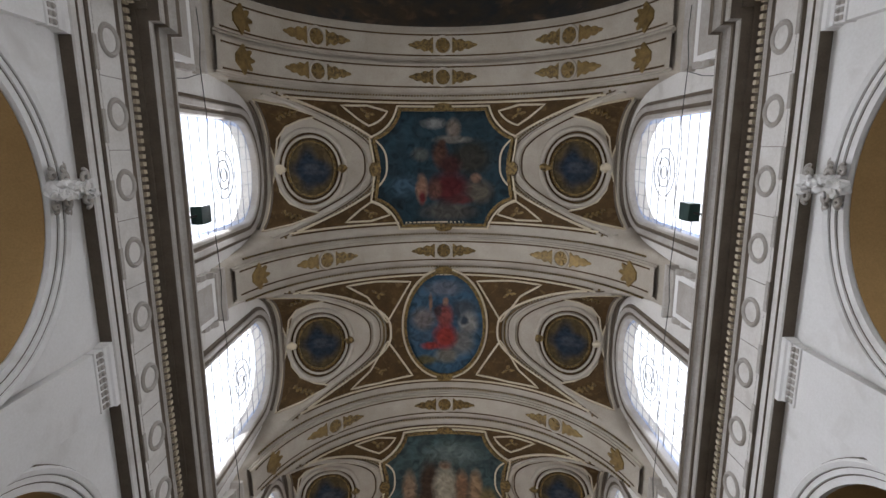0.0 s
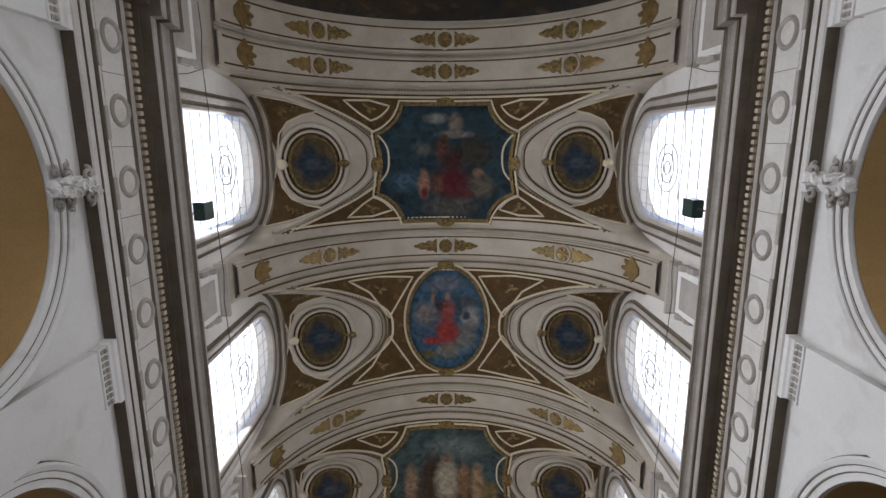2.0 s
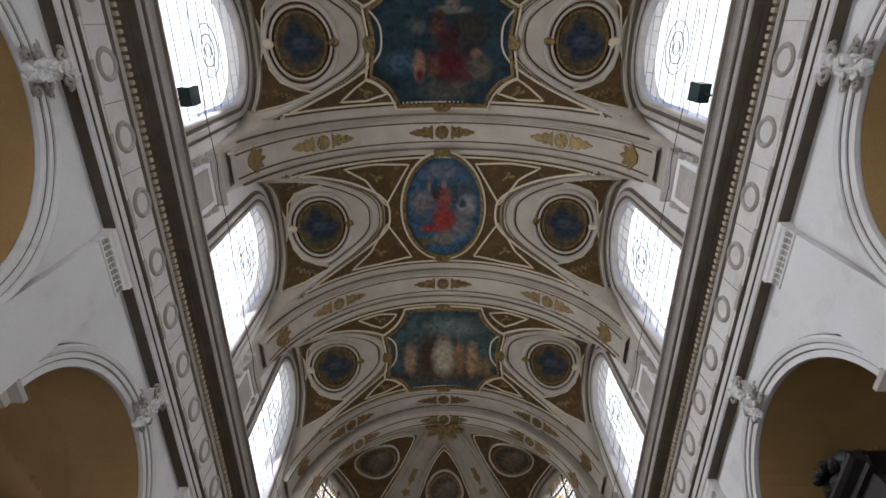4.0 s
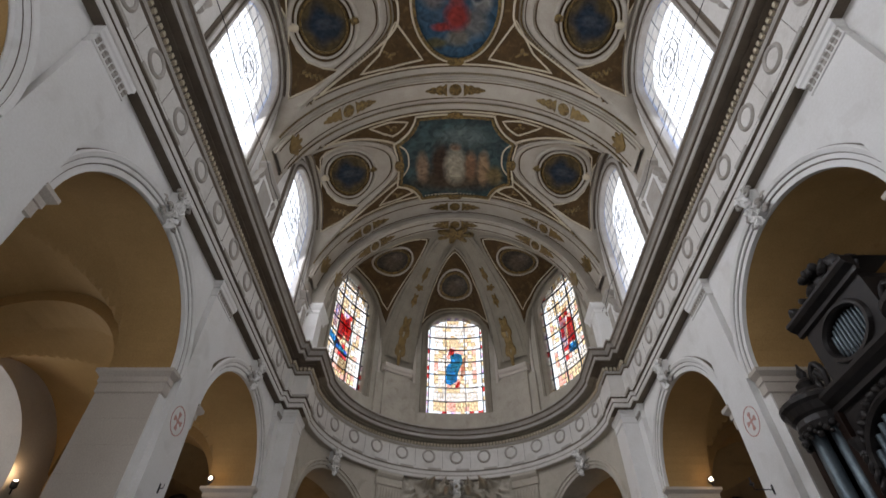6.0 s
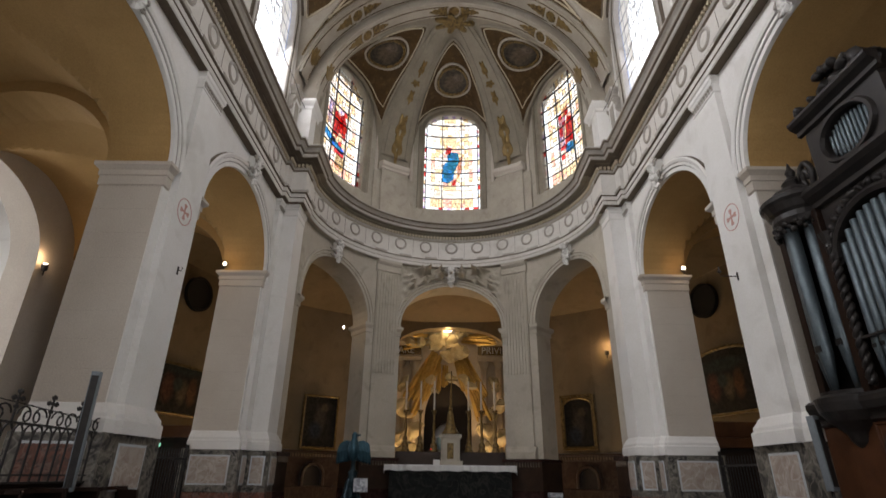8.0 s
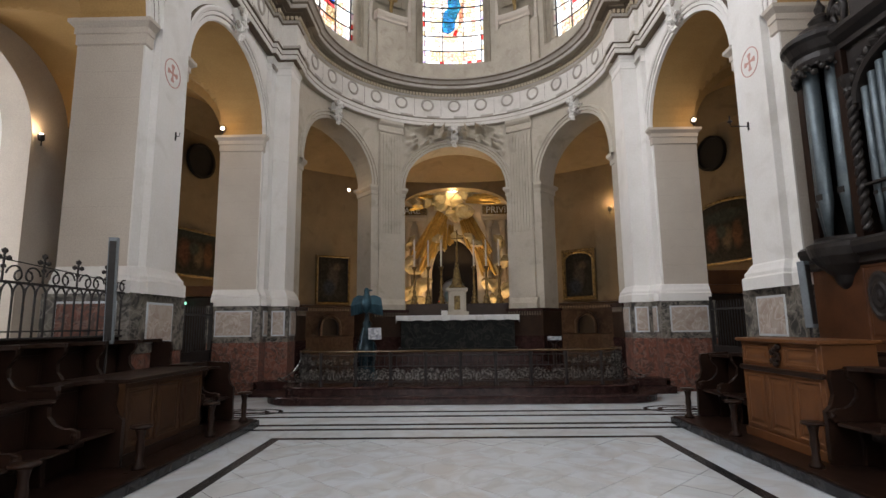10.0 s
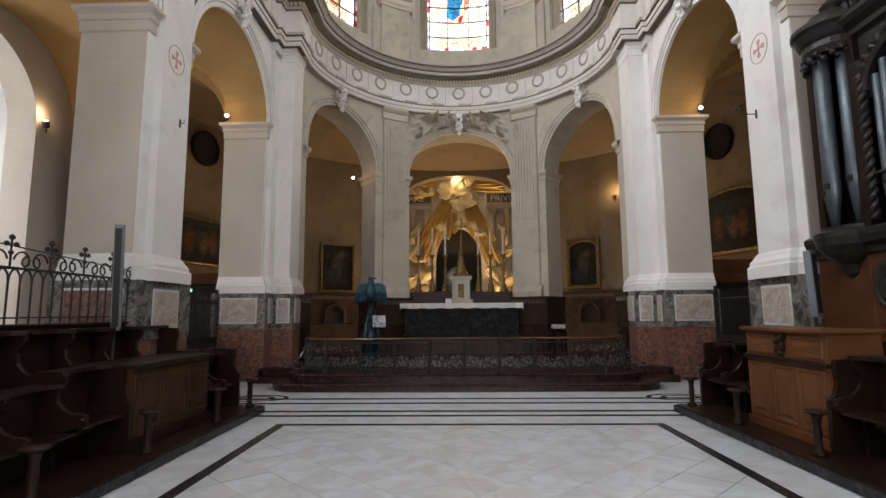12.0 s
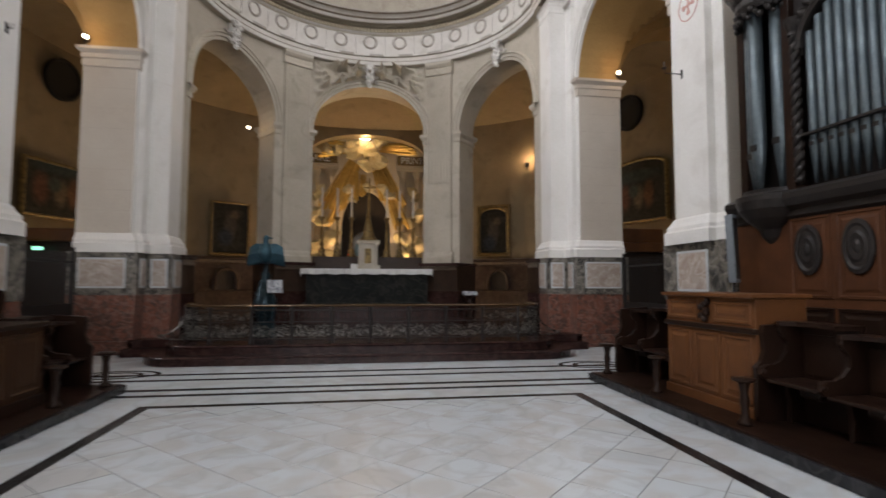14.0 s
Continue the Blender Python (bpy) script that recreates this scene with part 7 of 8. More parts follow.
DADOM = marble("brown_grey_dado_marble", (0.045, 0.029, 0.023), (0.10, 0.08, 0.066), 3, 0.3, 0.3, None, 0.25)
dado = part("dado", bm, DADOM)
tagged(dado, "dark brown marble dado along the ambulatory wall", "panelling", kind="structure")


def amb_wall(a):
    """The frame of the ambulatory wall at an angle: u along it, d inwards."""
    e = radians(a)
    c = Vector((8.58 * math.cos(e), YC + 8.58 * math.sin(e), 0))
    inn, sd = Vector((-math.cos(e), -math.sin(e), 0)), Vector((math.sin(e), -math.cos(e), 0))
    return lambda u, z, d: c + sd * u + inn * d + Vector((0, 0, z))


# small teeth under the dado's cornice, as far as the apse arches show them
bm = bmesh.new()
for a0, a1 in ((44, 68), (112, 136)):
    n = int(radians(a1 - a0) * 8.5 / 0.11)
    for k in range(n):
        fbox(bm, amb_wall(a0 + (a1 - a0) * (k + 0.5) / n), -0.03, 0.03, 2.16, 2.26, 0.08, 0.125)
teeth = part("dentil_row", bm, SHADOWBROWN, dado, "row of small brown teeth")
teeth["kind"] = "stuff"
for a0 in (54.0, 125.6):
    at = amb_wall(a0)
    th = thing("dado_niche", "round-arched niche in brown stone, its dark depth a black panel", "niche", "dado niches", "structure")
    outline = lambda g: [(-0.33 - g, 1.20), (-0.33 - g, 1.55)] + [((0.33 + g) * -math.cos(math.pi * k / 12), 1.55 + (0.33 + g) * math.sin(math.pi * k / 12)) for k in range(1, 12)] + [(0.33 + g, 1.55), (0.33 + g, 1.20)]
    bm = bmesh.new()
    quads(bm, [[at(u, z, d) for u, z in outline(g)] for g, d in ((0.0, 0.062), (0.0, 0.14), (0.03, 0.16), (0.09, 0.16), (0.13, 0.12), (0.13, 0.055))])
    part("surround", bm, DADOM, th)
    # Black panel at the back stands for the niche's dark depth.
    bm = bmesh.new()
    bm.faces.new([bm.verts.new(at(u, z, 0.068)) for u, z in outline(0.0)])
    part("niche_dark_panel", bm, EBONY, th)
DIM = painting("dim_oil_picture", (0.03, 0.028, 0.024), (0.018, 0.017, 0.016), [(0, 0.1, 0.22, 0.5, (0.07, 0.06, 0.05)), (0.15, 0.5, 0.15, 0.15, (0.1, 0.075, 0.05)), (-0.15, -0.3, 0.25, 0.3, (0.03, 0.04, 0.055))], 0.6)
CROWD = painting("crowded_oil_picture", (0.035, 0.03, 0.022), (0.02, 0.018, 0.015), [(-0.5, 0.0, 0.25, 0.4, (0.12, 0.05, 0.03)), (0.1, -0.05, 0.22, 0.35, (0.14, 0.1, 0.06)), (0.5, 0.0, 0.2, 0.4, (0.13, 0.06, 0.03)), (-0.1, 0.15, 0.2, 0.2, (0.05, 0.06, 0.05)), (0.0, 0.6, 0.9, 0.2, (0.03, 0.04, 0.035))], 0.7)


def framed_picture(a, r, z0, z1, hw, mat, label, arched=False):
    th = thing("framed_painting", label, "painting", "ambulatory paintings")
    e = radians(a)
    c = Vector((r * math.cos(e), YC + r * math.sin(e), 0))
    inn = Vector((-math.cos(e), -math.sin(e), 0))
    sd = Vector((math.sin(e), -math.cos(e), 0))
    up = [(-hw, z0), (hw, z0), (hw, z1)] + ([(hw * math.cos(t), z1 + 0.28 * math.sin(t)) for t in [math.pi * k / 12 for k in range(1, 12)]] if arched else []) + [(-hw, z1)]
    at = lambda u, z, d: c + sd * u + inn * d + Vector((0, 0, z))
    bm = bmesh.new()
    bm.faces.new([bm.verts.new(at(u, z, 0.05)) for u, z in up])
    ob = part("canvas", bm, mat, th)
    zc = (z0 + z1) / 2
    lay = ob.data.uv_layers.new(name="plane")
    for lp in ob.data.loops:
        v = ob.data.vertices[lp.vertex_index].co
        lay.data[lp.index].uv = ((v - c).dot(sd), v.z - zc)
    bm = bmesh.new()
    gr = lambda k: [(u * (1 + k / hw), zc + (z - zc) * (1 + k / (z1 - zc))) for u, z in up]
    quads(bm, [[at(u, z, d) for u, z in gr(k)] for k, d in ((0.0, 0.05), (0.0, 0.08), (0.03, 0.11), (0.07, 0.10), (0.09, 0.0))], wrap=True)
    part("frame", bm, DULLGOLD, th, "gilded wooden frame")
    if arched == "boarded":
        bm = bmesh.new()
        box(bm, -hw - 0.1, hw + 0.1, -0.045, 0.0, z0 - 0.1, z1 + 0.40, 0.008)
        for u0, u1, w0, w1 in ((-hw - 0.14, -hw - 0.07, z0 - 0.14, z1 + 0.44), (hw + 0.07, hw + 0.14, z0 - 0.14, z1 + 0.44), (-hw - 0.07, hw + 0.07, z1 + 0.37, z1 + 0.44), (-hw - 0.07, hw + 0.07, z0 - 0.14, z0 - 0.07)):
            box(bm, u0, u1, -0.12, 0.0, w0, w1, 0.015)
        m = Matrix((tuple(sd) + (0,), tuple(-inn) + (0,), (0, 0, 1, 0), (0, 0, 0, 1))).transposed()
        bmesh.ops.transform(bm, matrix=Matrix.Translation(c) @ m, verts=bm.verts[:])
        part("gilded_board", bm, DULLGOLD, th, "square gilded board behind the arched canvas")
    return th


framed_picture(125.3, 8.42, 2.5, 4.25, 0.62, DIM, "dark oil painting in a gilded frame on the wall")
framed_picture(55.0, 8.42, 2.62, 4.02, 0.53, DIM, "dark arched oil painting on a square gilded board", "boarded")
framed_picture(14.0, 8.3, 3.35, 4.85, 1.15, CROWD, "wide oil painting of warm crowded shapes with an arched top", True)
framed_picture(165.0, 8.3, 3.15, 4.45, 0.95, CROWD, "wide dark oil painting in a gilded frame")
# Each oculus is a near-black disc painting the dark of an opening.
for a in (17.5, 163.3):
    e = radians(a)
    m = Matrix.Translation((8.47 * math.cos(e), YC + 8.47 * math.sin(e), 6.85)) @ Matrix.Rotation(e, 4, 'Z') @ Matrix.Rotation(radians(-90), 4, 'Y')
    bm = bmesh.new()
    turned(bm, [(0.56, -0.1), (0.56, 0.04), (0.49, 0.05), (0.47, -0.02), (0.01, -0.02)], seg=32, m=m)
    tagged(part("oculus", bm, material("opening_darkness", (0.012, 0.011, 0.01), (0.02, 0.018, 0.015), 0.8)), "near-black disc standing for a dark round opening high in the wall", "oculus", "oculi", "structure")


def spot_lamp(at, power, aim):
    th = thing("spot_lamp", "small bright spot lamp on a short bracket", "lamp", "impost lamps")
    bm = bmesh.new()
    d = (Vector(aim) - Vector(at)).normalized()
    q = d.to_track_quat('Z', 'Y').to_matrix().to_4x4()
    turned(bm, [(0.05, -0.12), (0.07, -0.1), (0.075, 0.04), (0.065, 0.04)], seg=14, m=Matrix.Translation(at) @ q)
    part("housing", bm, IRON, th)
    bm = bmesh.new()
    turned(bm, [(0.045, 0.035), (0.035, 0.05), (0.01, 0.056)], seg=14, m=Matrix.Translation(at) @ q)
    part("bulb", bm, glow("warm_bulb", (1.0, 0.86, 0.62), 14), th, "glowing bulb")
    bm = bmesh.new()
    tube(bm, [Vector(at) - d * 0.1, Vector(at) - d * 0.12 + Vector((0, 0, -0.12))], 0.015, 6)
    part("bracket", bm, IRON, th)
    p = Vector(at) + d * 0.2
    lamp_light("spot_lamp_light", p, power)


for s in (-1, 1):
    spot_lamp((s * 5.82, 12.28, 6.46), 2.5, (0, 0, 6))
spot_lamp((-3.58, 16.95, 6.08), 3, (-1, 0, 5))
spot_lamp((5.86, 19.44, 5.90), 12, (5.91, 19.49, 9))
# Two floor lamps, unseen behind the altar, added to light the sunburst.
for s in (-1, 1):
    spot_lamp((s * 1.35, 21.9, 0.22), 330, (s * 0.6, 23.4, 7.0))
spot_lamp((-9.72, 11.48, 6.05), 6, (-9.0, 10, 9))

# ---- iron gate and doors between the choir piers ----
def gate(s, y0, y1, z0, z1):
    th = thing("iron_gate", "dark wrought iron gate between the choir piers", "gate", "choir gates")
    x = s * 5.86
    for z in (z0 + 0.08, z1 - 0.2, z0 + 0.9):
        boxpart("rail", (x - 0.015, x + 0.015, y0, y1, z - 0.02, z + 0.02), IRON, th, 0)
    n = int((y1 - y0) / 0.11)
    bar = None
    for k in range(n + 1):
        y = y0 + (y1 - y0) * k / n
        bm = bmesh.new()
        tube(bm, [(x, y, z0), (x, y, z1 - 0.06), (x, y, z1)], [0.011, 0.011, 0.003], 6)
        part("bar", bm, IRON, th)
    for y in (y0, y1):
        boxpart("post", (x - 0.03, x + 0.03, y - 0.03, y + 0.03, 0, z1 + 0.1), IRON, th, 0.005)
    boxpart("kick_plate", (x - 0.008, x + 0.008, y0, y1, z0, z0 + 0.9), IRON, th, 0)


gate(-1, 8.6, 12.3, 0.12, 2.05)
gate(1, 8.6, 12.3, 0.12, 2.05)
th = thing("wooden_cabinet", "carved brown wooden cabinet standing in the aisle", "cabinet")
boxpart("body", (6.6, 8.0, 14.0, 14.9, 0, 2.3), OAK, th, 0.02)
boxpart("cornice", (6.5, 8.1, 13.9, 15.0, 2.3, 2.55), PANELWOOD, th, 0.04)
boxpart("upper_body", (6.6, 8.0, 14.1, 14.9, 2.55, 2.95), PANELWOOD, th, 0.03)
th = thing("exit_sign", "small lit green exit sign in the aisle", "sign")
boxpart("housing", (-7.55, -7.35, 13.95, 14.0, 2.18, 2.26), glow("exit_green", (0.25, 0.8, 0.55), 1.5), th, 0.004)
boxpart("bracket", (-7.47, -7.43, 14.0, 14.2, 2.2, 2.24), IRON, th, 0)
th = thing("wooden_cabinet", "brown wooden cabinet with a carved top in the aisle", "cabinet")
boxpart("body", (-8.0, -6.6, 14.2, 15.0, 0, 2.4), OAK, th, 0.02)
boxpart("cornice", (-8.1, -6.5, 14.1, 15.1, 2.4, 2.7), PANELWOOD, th, 0.04)


# ---- choir stalls ----
def prism(bm, outline, f0, f1):
    """A board with a shaped outline between two faces; f0 and f1 place a point (p, q)."""
    a = [bm.verts.new(f0(p, q)) for p, q in outline]
    b = [bm.verts.new(f1(p, q)) for p, q in outline]
    bm.faces.new(a), bm.faces.new(list(reversed(b)))
    n = len(a)
    for i in range(n):
        bm.faces.new((a[i], b[i], b[(i + 1) % n], a[(i + 1) % n]))


WING = [(-0.05, 0.0), (0.16, 0.0), (0.13, 0.2), (0.16, 0.36), (0.28, 0.43), (0.42, 0.45), (0.46, 0.50), (0.45, 0.57), (0.38, 0.60), (0.30, 0.59), (0.22, 0.63),
        (0.15, 0.72), (0.14, 0.82), (0.18, 0.88), (0.22, 0.91), (0.24, 0.95), (0.23, 1.0), (-0.05, 1.0)]


def stall(w):
    th = thing("choir_stall", "dark oak choir stall with scrolled arm and tip-up seat", "choir stall", "choir stalls")
    boxpart("back", (-0.05, -0.01, 0.0, w, 0.0, 1.0), OAK, th, 0.004)
    boxpart("back_panel", (-0.012, 0.006, 0.1, w - 0.06, 0.5, 0.92), OAK, th, 0.008)
    boxpart("seat", (0.0, 0.40, 0.05, w - 0.01, 0.42, 0.46), OAK, th, 0.012)
    boxpart("seat_bracket", (0.0, 0.22, w * 0.35, w * 0.7, 0.30, 0.42), OAK, th, 0.03)
    bm = bmesh.new()
    prism(bm, WING, lambda p, q: (p, 0.0, q), lambda p, q: (p, 0.055, q))
    bmesh.ops.bevel(bm, geom=[e for e in bm.edges if abs(e.verts[0].co.y - e.verts[1].co.y) < 1e-6], offset=0.008, segments=1, affect='EDGES')
    part("arm", bm, OAK, th)
    bm = bmesh.new()
    prism(bm, [(-0.07, 0.0), (0.2, 0.0), (0.25, 0.02), (0.25, w * 0.1), (0.15, w * 0.25), (0.12, w * 0.55), (0.15, w * 0.85), (0.24, w * 0.98), (0.24, w), (-0.07, w)], lambda p, q: (p, q, 1.0), lambda p, q: (p, q, 1.045))
    part("top_rail", bm, OAK, th)
    bm = bmesh.new()
    bmesh.ops.create_icosphere(bm, subdivisions=2, radius=0.04, matrix=Matrix.Translation((0.42, 0.028, 0.53)))
    part("knob", bm, OAK, th, smooth=True)
    return th


def stall_row(s, xb, z, y_list, w, tall=1.0):
    """Stalls with their backs at xb, facing the middle of the choir."""
    first = None
    for y in y_list:
        m = (pose(s * xb, y, z, 0, 0, 0) if s < 0 else pose(s * xb, y + w, z, 0, 0, 180)) @ Matrix.Diagonal((1, 1, tall, 1))
        if first is None:
            first = stall(w)
            first.matrix_basis = m
        else:
            copy_thing(first, m)
    end = max(y_list) + w
    board = [(-0.07, 0.0), (0.44, 0.0), (0.46, 0.04), (0.45, 0.42), (0.46, 0.56), (0.40, 0.62), (0.36, 0.74), (0.38, 0.92), (0.36, 1.0), (-0.07, 1.03)]
    ends = thing("stall_end", "dark oak solid end board of the stalls", "end board", "stall ends")
    bm = bmesh.new()
    prism(bm, board, lambda p, q: (-s * p + s * xb, end, q * tall + z), lambda p, q: (-s * p + s * xb, end + 0.055, q * tall + z))
    part("board", bm, OAK, ends)
    bm = bmesh.new()
    prism(bm, [(-0.02, 0.1), (0.36, 0.1), (0.36, 0.4), (0.30, 0.66), (0.28, 0.88), (-0.02, 0.9)], lambda p, q: (-s * p + s * xb, end + 0.055, q * tall + z), lambda p, q: (-s * (0.17 + (p - 0.17) * 0.9) + s * xb, end + 0.068, (0.5 + (q - 0.5) * 0.92) * tall + z))
    part("raised_panel", bm, OAK, ends)


for s in (-1, 1):
    th = thing("stall_platform", "low dark wooden platform under the choir stalls", "platform", "stall platforms", "structure")
    lo, hi = (3.28, 4.85)
    boxpart("deck", (s * lo, s * hi, -2.5, 8.5, 0.0, 0.12), OAK, th, 0.01)
    boxpart("edge", (s * (lo - 0.035), s * lo, -2.5, 8.53, 0.0, 0.10), BLACK, th, 0.008, "black stone edging")
    boxpart("end_edge", (s * lo, s * hi, 8.5, 8.54, 0.0, 0.10), BLACK, th, 0.008, "black stone edging")
stall_row(-1, 4.10, 0.12, [5.62 - 0.66 * k for k in range(1, 10)], 0.66, 0.87)
stall_row(-1, 4.10, 0.12, [7.44, 7.93], 0.49, 0.89)
stall_row(1, 4.10, 0.12, [5.56 - 0.66 * k for k in range(1, 10)], 0.66, 0.93)
stall_row(1, 4.10, 0.12, [7.2, 7.8], 0.6, 0.95)
boxpart_ = boxpart("rear_platform", (-4.85, -4.16, -2.5, 8.05, 0.12, 0.40), OAK, None, 0.01)
tagged(boxpart_, "raised dark wooden floor of the rear stalls", "platform", kind="structure")
stall_row(-1, 4.78, 0.36, [7.9 - 0.66 * k for k in range(1, 12)], 0.66)


def panelled(parent, f, u0, u1, z0, z1, mat, d=0.0):
    """A raised and framed wooden panel on a face."""
    bm = bmesh.new()
    ring = lambda k, dd: [f(u, z, d + dd) for u, z in ((u0 + k, z0 + k), (u1 - k, z0 + k), (u1 - k, z1 - k), (u0 + k, z1 - k))]
    vs = quads(bm, [ring(0.0, 0.0), ring(0.005, 0.014), ring(0.03, 0.014), ring(0.04, 0.002), ring(0.07, 0.002), ring(0.10, 0.012)], wrap=True)
    bm.faces.new(vs[-1])
    part("panel", bm, mat, parent)


# desks that break the rows
desk = thing("stall_desk", "brown oak panelled desk front with a flat top", "desk")
boxpart("body", (-4.3, -3.66, 5.66, 7.40, 0.12, 0.98), DIMOAK, desk, 0.01)
boxpart("top", (-4.34, -3.60, 5.63, 7.43, 0.98, 1.025), OAK, desk, 0.012, "dark oak top")
boxpart("skirting", (-3.66, -3.63, 5.65, 7.41, 0.12, 0.24), OAK, desk, 0.008)
ff = lambda u, z, d=0.0: (-3.66 + d, u, z)
for k in range(3):
    panelled(desk, ff, 5.70 + 0.565 * k, 5.70 + 0.565 * k + 0.53, 0.28, 0.92, DIMOAK)
desk = thing("stall_desk", "tall orange-brown oak desk with panelled front and carved frieze", "desk")
boxpart("body", (3.70, 4.28, 5.62, 7.14, 0.12, 1.31), PANELWOOD, desk, 0.01)
boxpart("top", (3.64, 4.32, 5.58, 7.18, 1.31, 1.355), PANELWOOD, desk, 0.015)
boxpart("belt", (3.655, 3.72, 5.60, 7.16, 0.95, 1.01), OAK, desk, 0.02, "dark oak moulding")
boxpart("skirting", (3.67, 3.72, 5.61, 7.15, 0.12, 0.22), PANELWOOD, desk, 0.008)
ff = lambda u, z, d=0.0: (3.70 - d, u, z)
for k in range(3):
    panelled(desk, ff, 5.68 + 0.49 * k, 5.68 + 0.49 * k + 0.44, 0.25, 0.92, PANELWOOD)
for k in (0, 1):
    panelled(desk, ff, 5.68 + 0.84 * k, 5.68 + 0.84 * k + 0.58, 1.04, 1.27, PANELWOOD)
fe = lambda u, z, d=0.0: (u, 5.62 - d, z)
panelled(desk, fe, 3.76, 4.22, 0.26, 0.92, OAK)
for k in range(7):
    bm = bmesh.new()
    bmesh.ops.create_icosphere(bm, subdivisions=2, radius=0.04, matrix=Matrix.Translation((3.68, 6.38 + 0.06 * math.sin(k * 1.9), 1.06 + 0.033 * k)))
    part("carved_drop", bm, OAK, desk, "dark carved drop", smooth=True)


def kneeler_post(x, y):
    th = thing("kneeler_post", "small dark turned wooden post with a flat top", "post", "kneeler posts", at=(x, y, 0.12))
    bm = bmesh.new()
    turned(bm, [(0.075, 0), (0.07, 0.03), (0.04, 0.06), (0.035, 0.15), (0.045, 0.22), (0.035, 0.30), (0.05, 0.38), (0.06, 0.40)], seg=12)
    part("stem", bm, OAK, th, smooth=True)
    bm = bmesh.new()
    turned(bm, [(0.05, 0.40), (0.10, 0.41), (0.11, 0.425), (0.10, 0.44), (0.01, 0.445)], seg=16)
    part("top", bm, OAK, th, smooth=True)
    return th


kp = kneeler_post(-3.42, 8.32)
for x, y in ((-3.42, 7.2), (-3.42, 5.6), (-3.42, 4.1), (-3.42, 2.6), (3.45, 8.32), (3.45, 7.0), (3.45, 5.5), (3.45, 4.0), (3.45, 2.5)):
    copy_thing(kp, pose(x, y, 0.12))

# ---- iron railing behind the west stalls ----
rl = thing("iron_railing", "black wrought iron railing with hoop bars and scrolled cresting", "railing")
X0, YA, YB = -4.80, -1.4, 7.40
for z, r in ((1.46, 0.016), (2.06, 0.016), (1.54, 0.01)):
    bm = bmesh.new()
    tube(bm, [(X0, YA, z), (X0, YB, z)], r, 6)
    part("rail", bm, IRON, rl)
tagged(boxpart("railing_sill", (X0 - 0.11, X0 - 0.032, YA, YB, 0.0, 1.47), OAK, None, 0.01), "dark wooden panelling below the iron railing", "panelling", kind="structure")
n = int((YB - YA) / 0.15)
for k in range(n):
    y0 = YA + (YB - YA) * k / n
    y1 = YA + (YB - YA) * (k + 1.0) / n
    ym, rr = (y0 + y1) / 2, (y1 - y0) / 2
    bm = bmesh.new()
    tube(bm, [(X0, y0, 1.46), (X0, y0, 1.90)] + [(X0, ym - rr * math.cos(math.pi * q / 8), 1.90 + 0.15 * math.sin(math.pi * q / 8)) for q in range(9)], 0.012, 5)
    part("hoop_bar", bm, IRON, rl)
k = 0
y = YA + 0.2
while y < YB - 0.2:
    bm = bmesh.new()
    if k % 2:
        for sg_ in (-1, 1):
            tube(bm, [(X0, y + sg_ * (0.02 + 0.11 * (1 - 0.7 * q / 16)) + sg_ * 0.1 * (1 - 0.7 * q / 16) * math.cos(2.6 * math.pi * q / 16), 2.15 + 0.1 * (1 - 0.6 * q / 16) * math.sin(2.6 * math.pi * q / 16)) for q in range(17)], 0.011, 5)
        part("scroll", bm, IRON, rl)
    else:
        tube(bm, [(X0, y, 2.06), (X0, y, 2.36)], 0.012, 5)
        for dy, dz, r in ((0, 0.32, 0.035), (-0.06, 0.25, 0.032), (0.06, 0.25, 0.032), (0, 0.16, 0.03)):
            bmesh.ops.create_icosphere(bm, subdivisions=1, radius=r, matrix=Matrix.Translation((X0, y + dy, 2.06 + dz)))
        part("finial", bm, IRON, rl)
    y += 0.27
    k += 1
bm = bmesh.new()
tube(bm, [(X0, YA, 2.42), (X0, 4.0, 2.36), (X0, YB, 2.18)], 0.007, 5)
part("top_wire", bm, IRON, rl)

# loudspeakers
GREYBOX = material("grey_painted_metal", (0.20, 0.23, 0.25), (0.16, 0.18, 0.2), 0.4, 0.2)
for x, y, z0, z1, lean in ((-4.60, 6.72, 1.36, 2.75, 5), (4.55, 7.0, 1.47, 2.35, -2)):
    th = thing("column_loudspeaker", "slim grey column loudspeaker beside the pier", "loudspeaker", "loudspeakers")
    bm = bmesh.new()
    h = (z1 - z0) / 2
    box(bm, -0.055, 0.055, -0.05, 0.05, -h, h, 0.012)
    bmesh.ops.transform(bm, matrix=pose(x, y, (z0 + z1) / 2, lean, 0, 20), verts=bm.verts[:])
    part("housing", bm, GREYBOX, th)
    bm = bmesh.new()
    box(bm, -0.04, 0.04, -0.058, -0.05, -h + 0.05, h - 0.05, 0.002)
    bmesh.ops.transform(bm, matrix=pose(x, y, (z0 + z1) / 2, lean, 0, 20), verts=bm.verts[:])
    part("grille", bm, IRON, th)
    bm = bmesh.new()
    tube(bm, [(x, y, 0.4), (x, y, z0 + 0.1)], 0.018, 6)
    part("stand", bm, IRON, th)

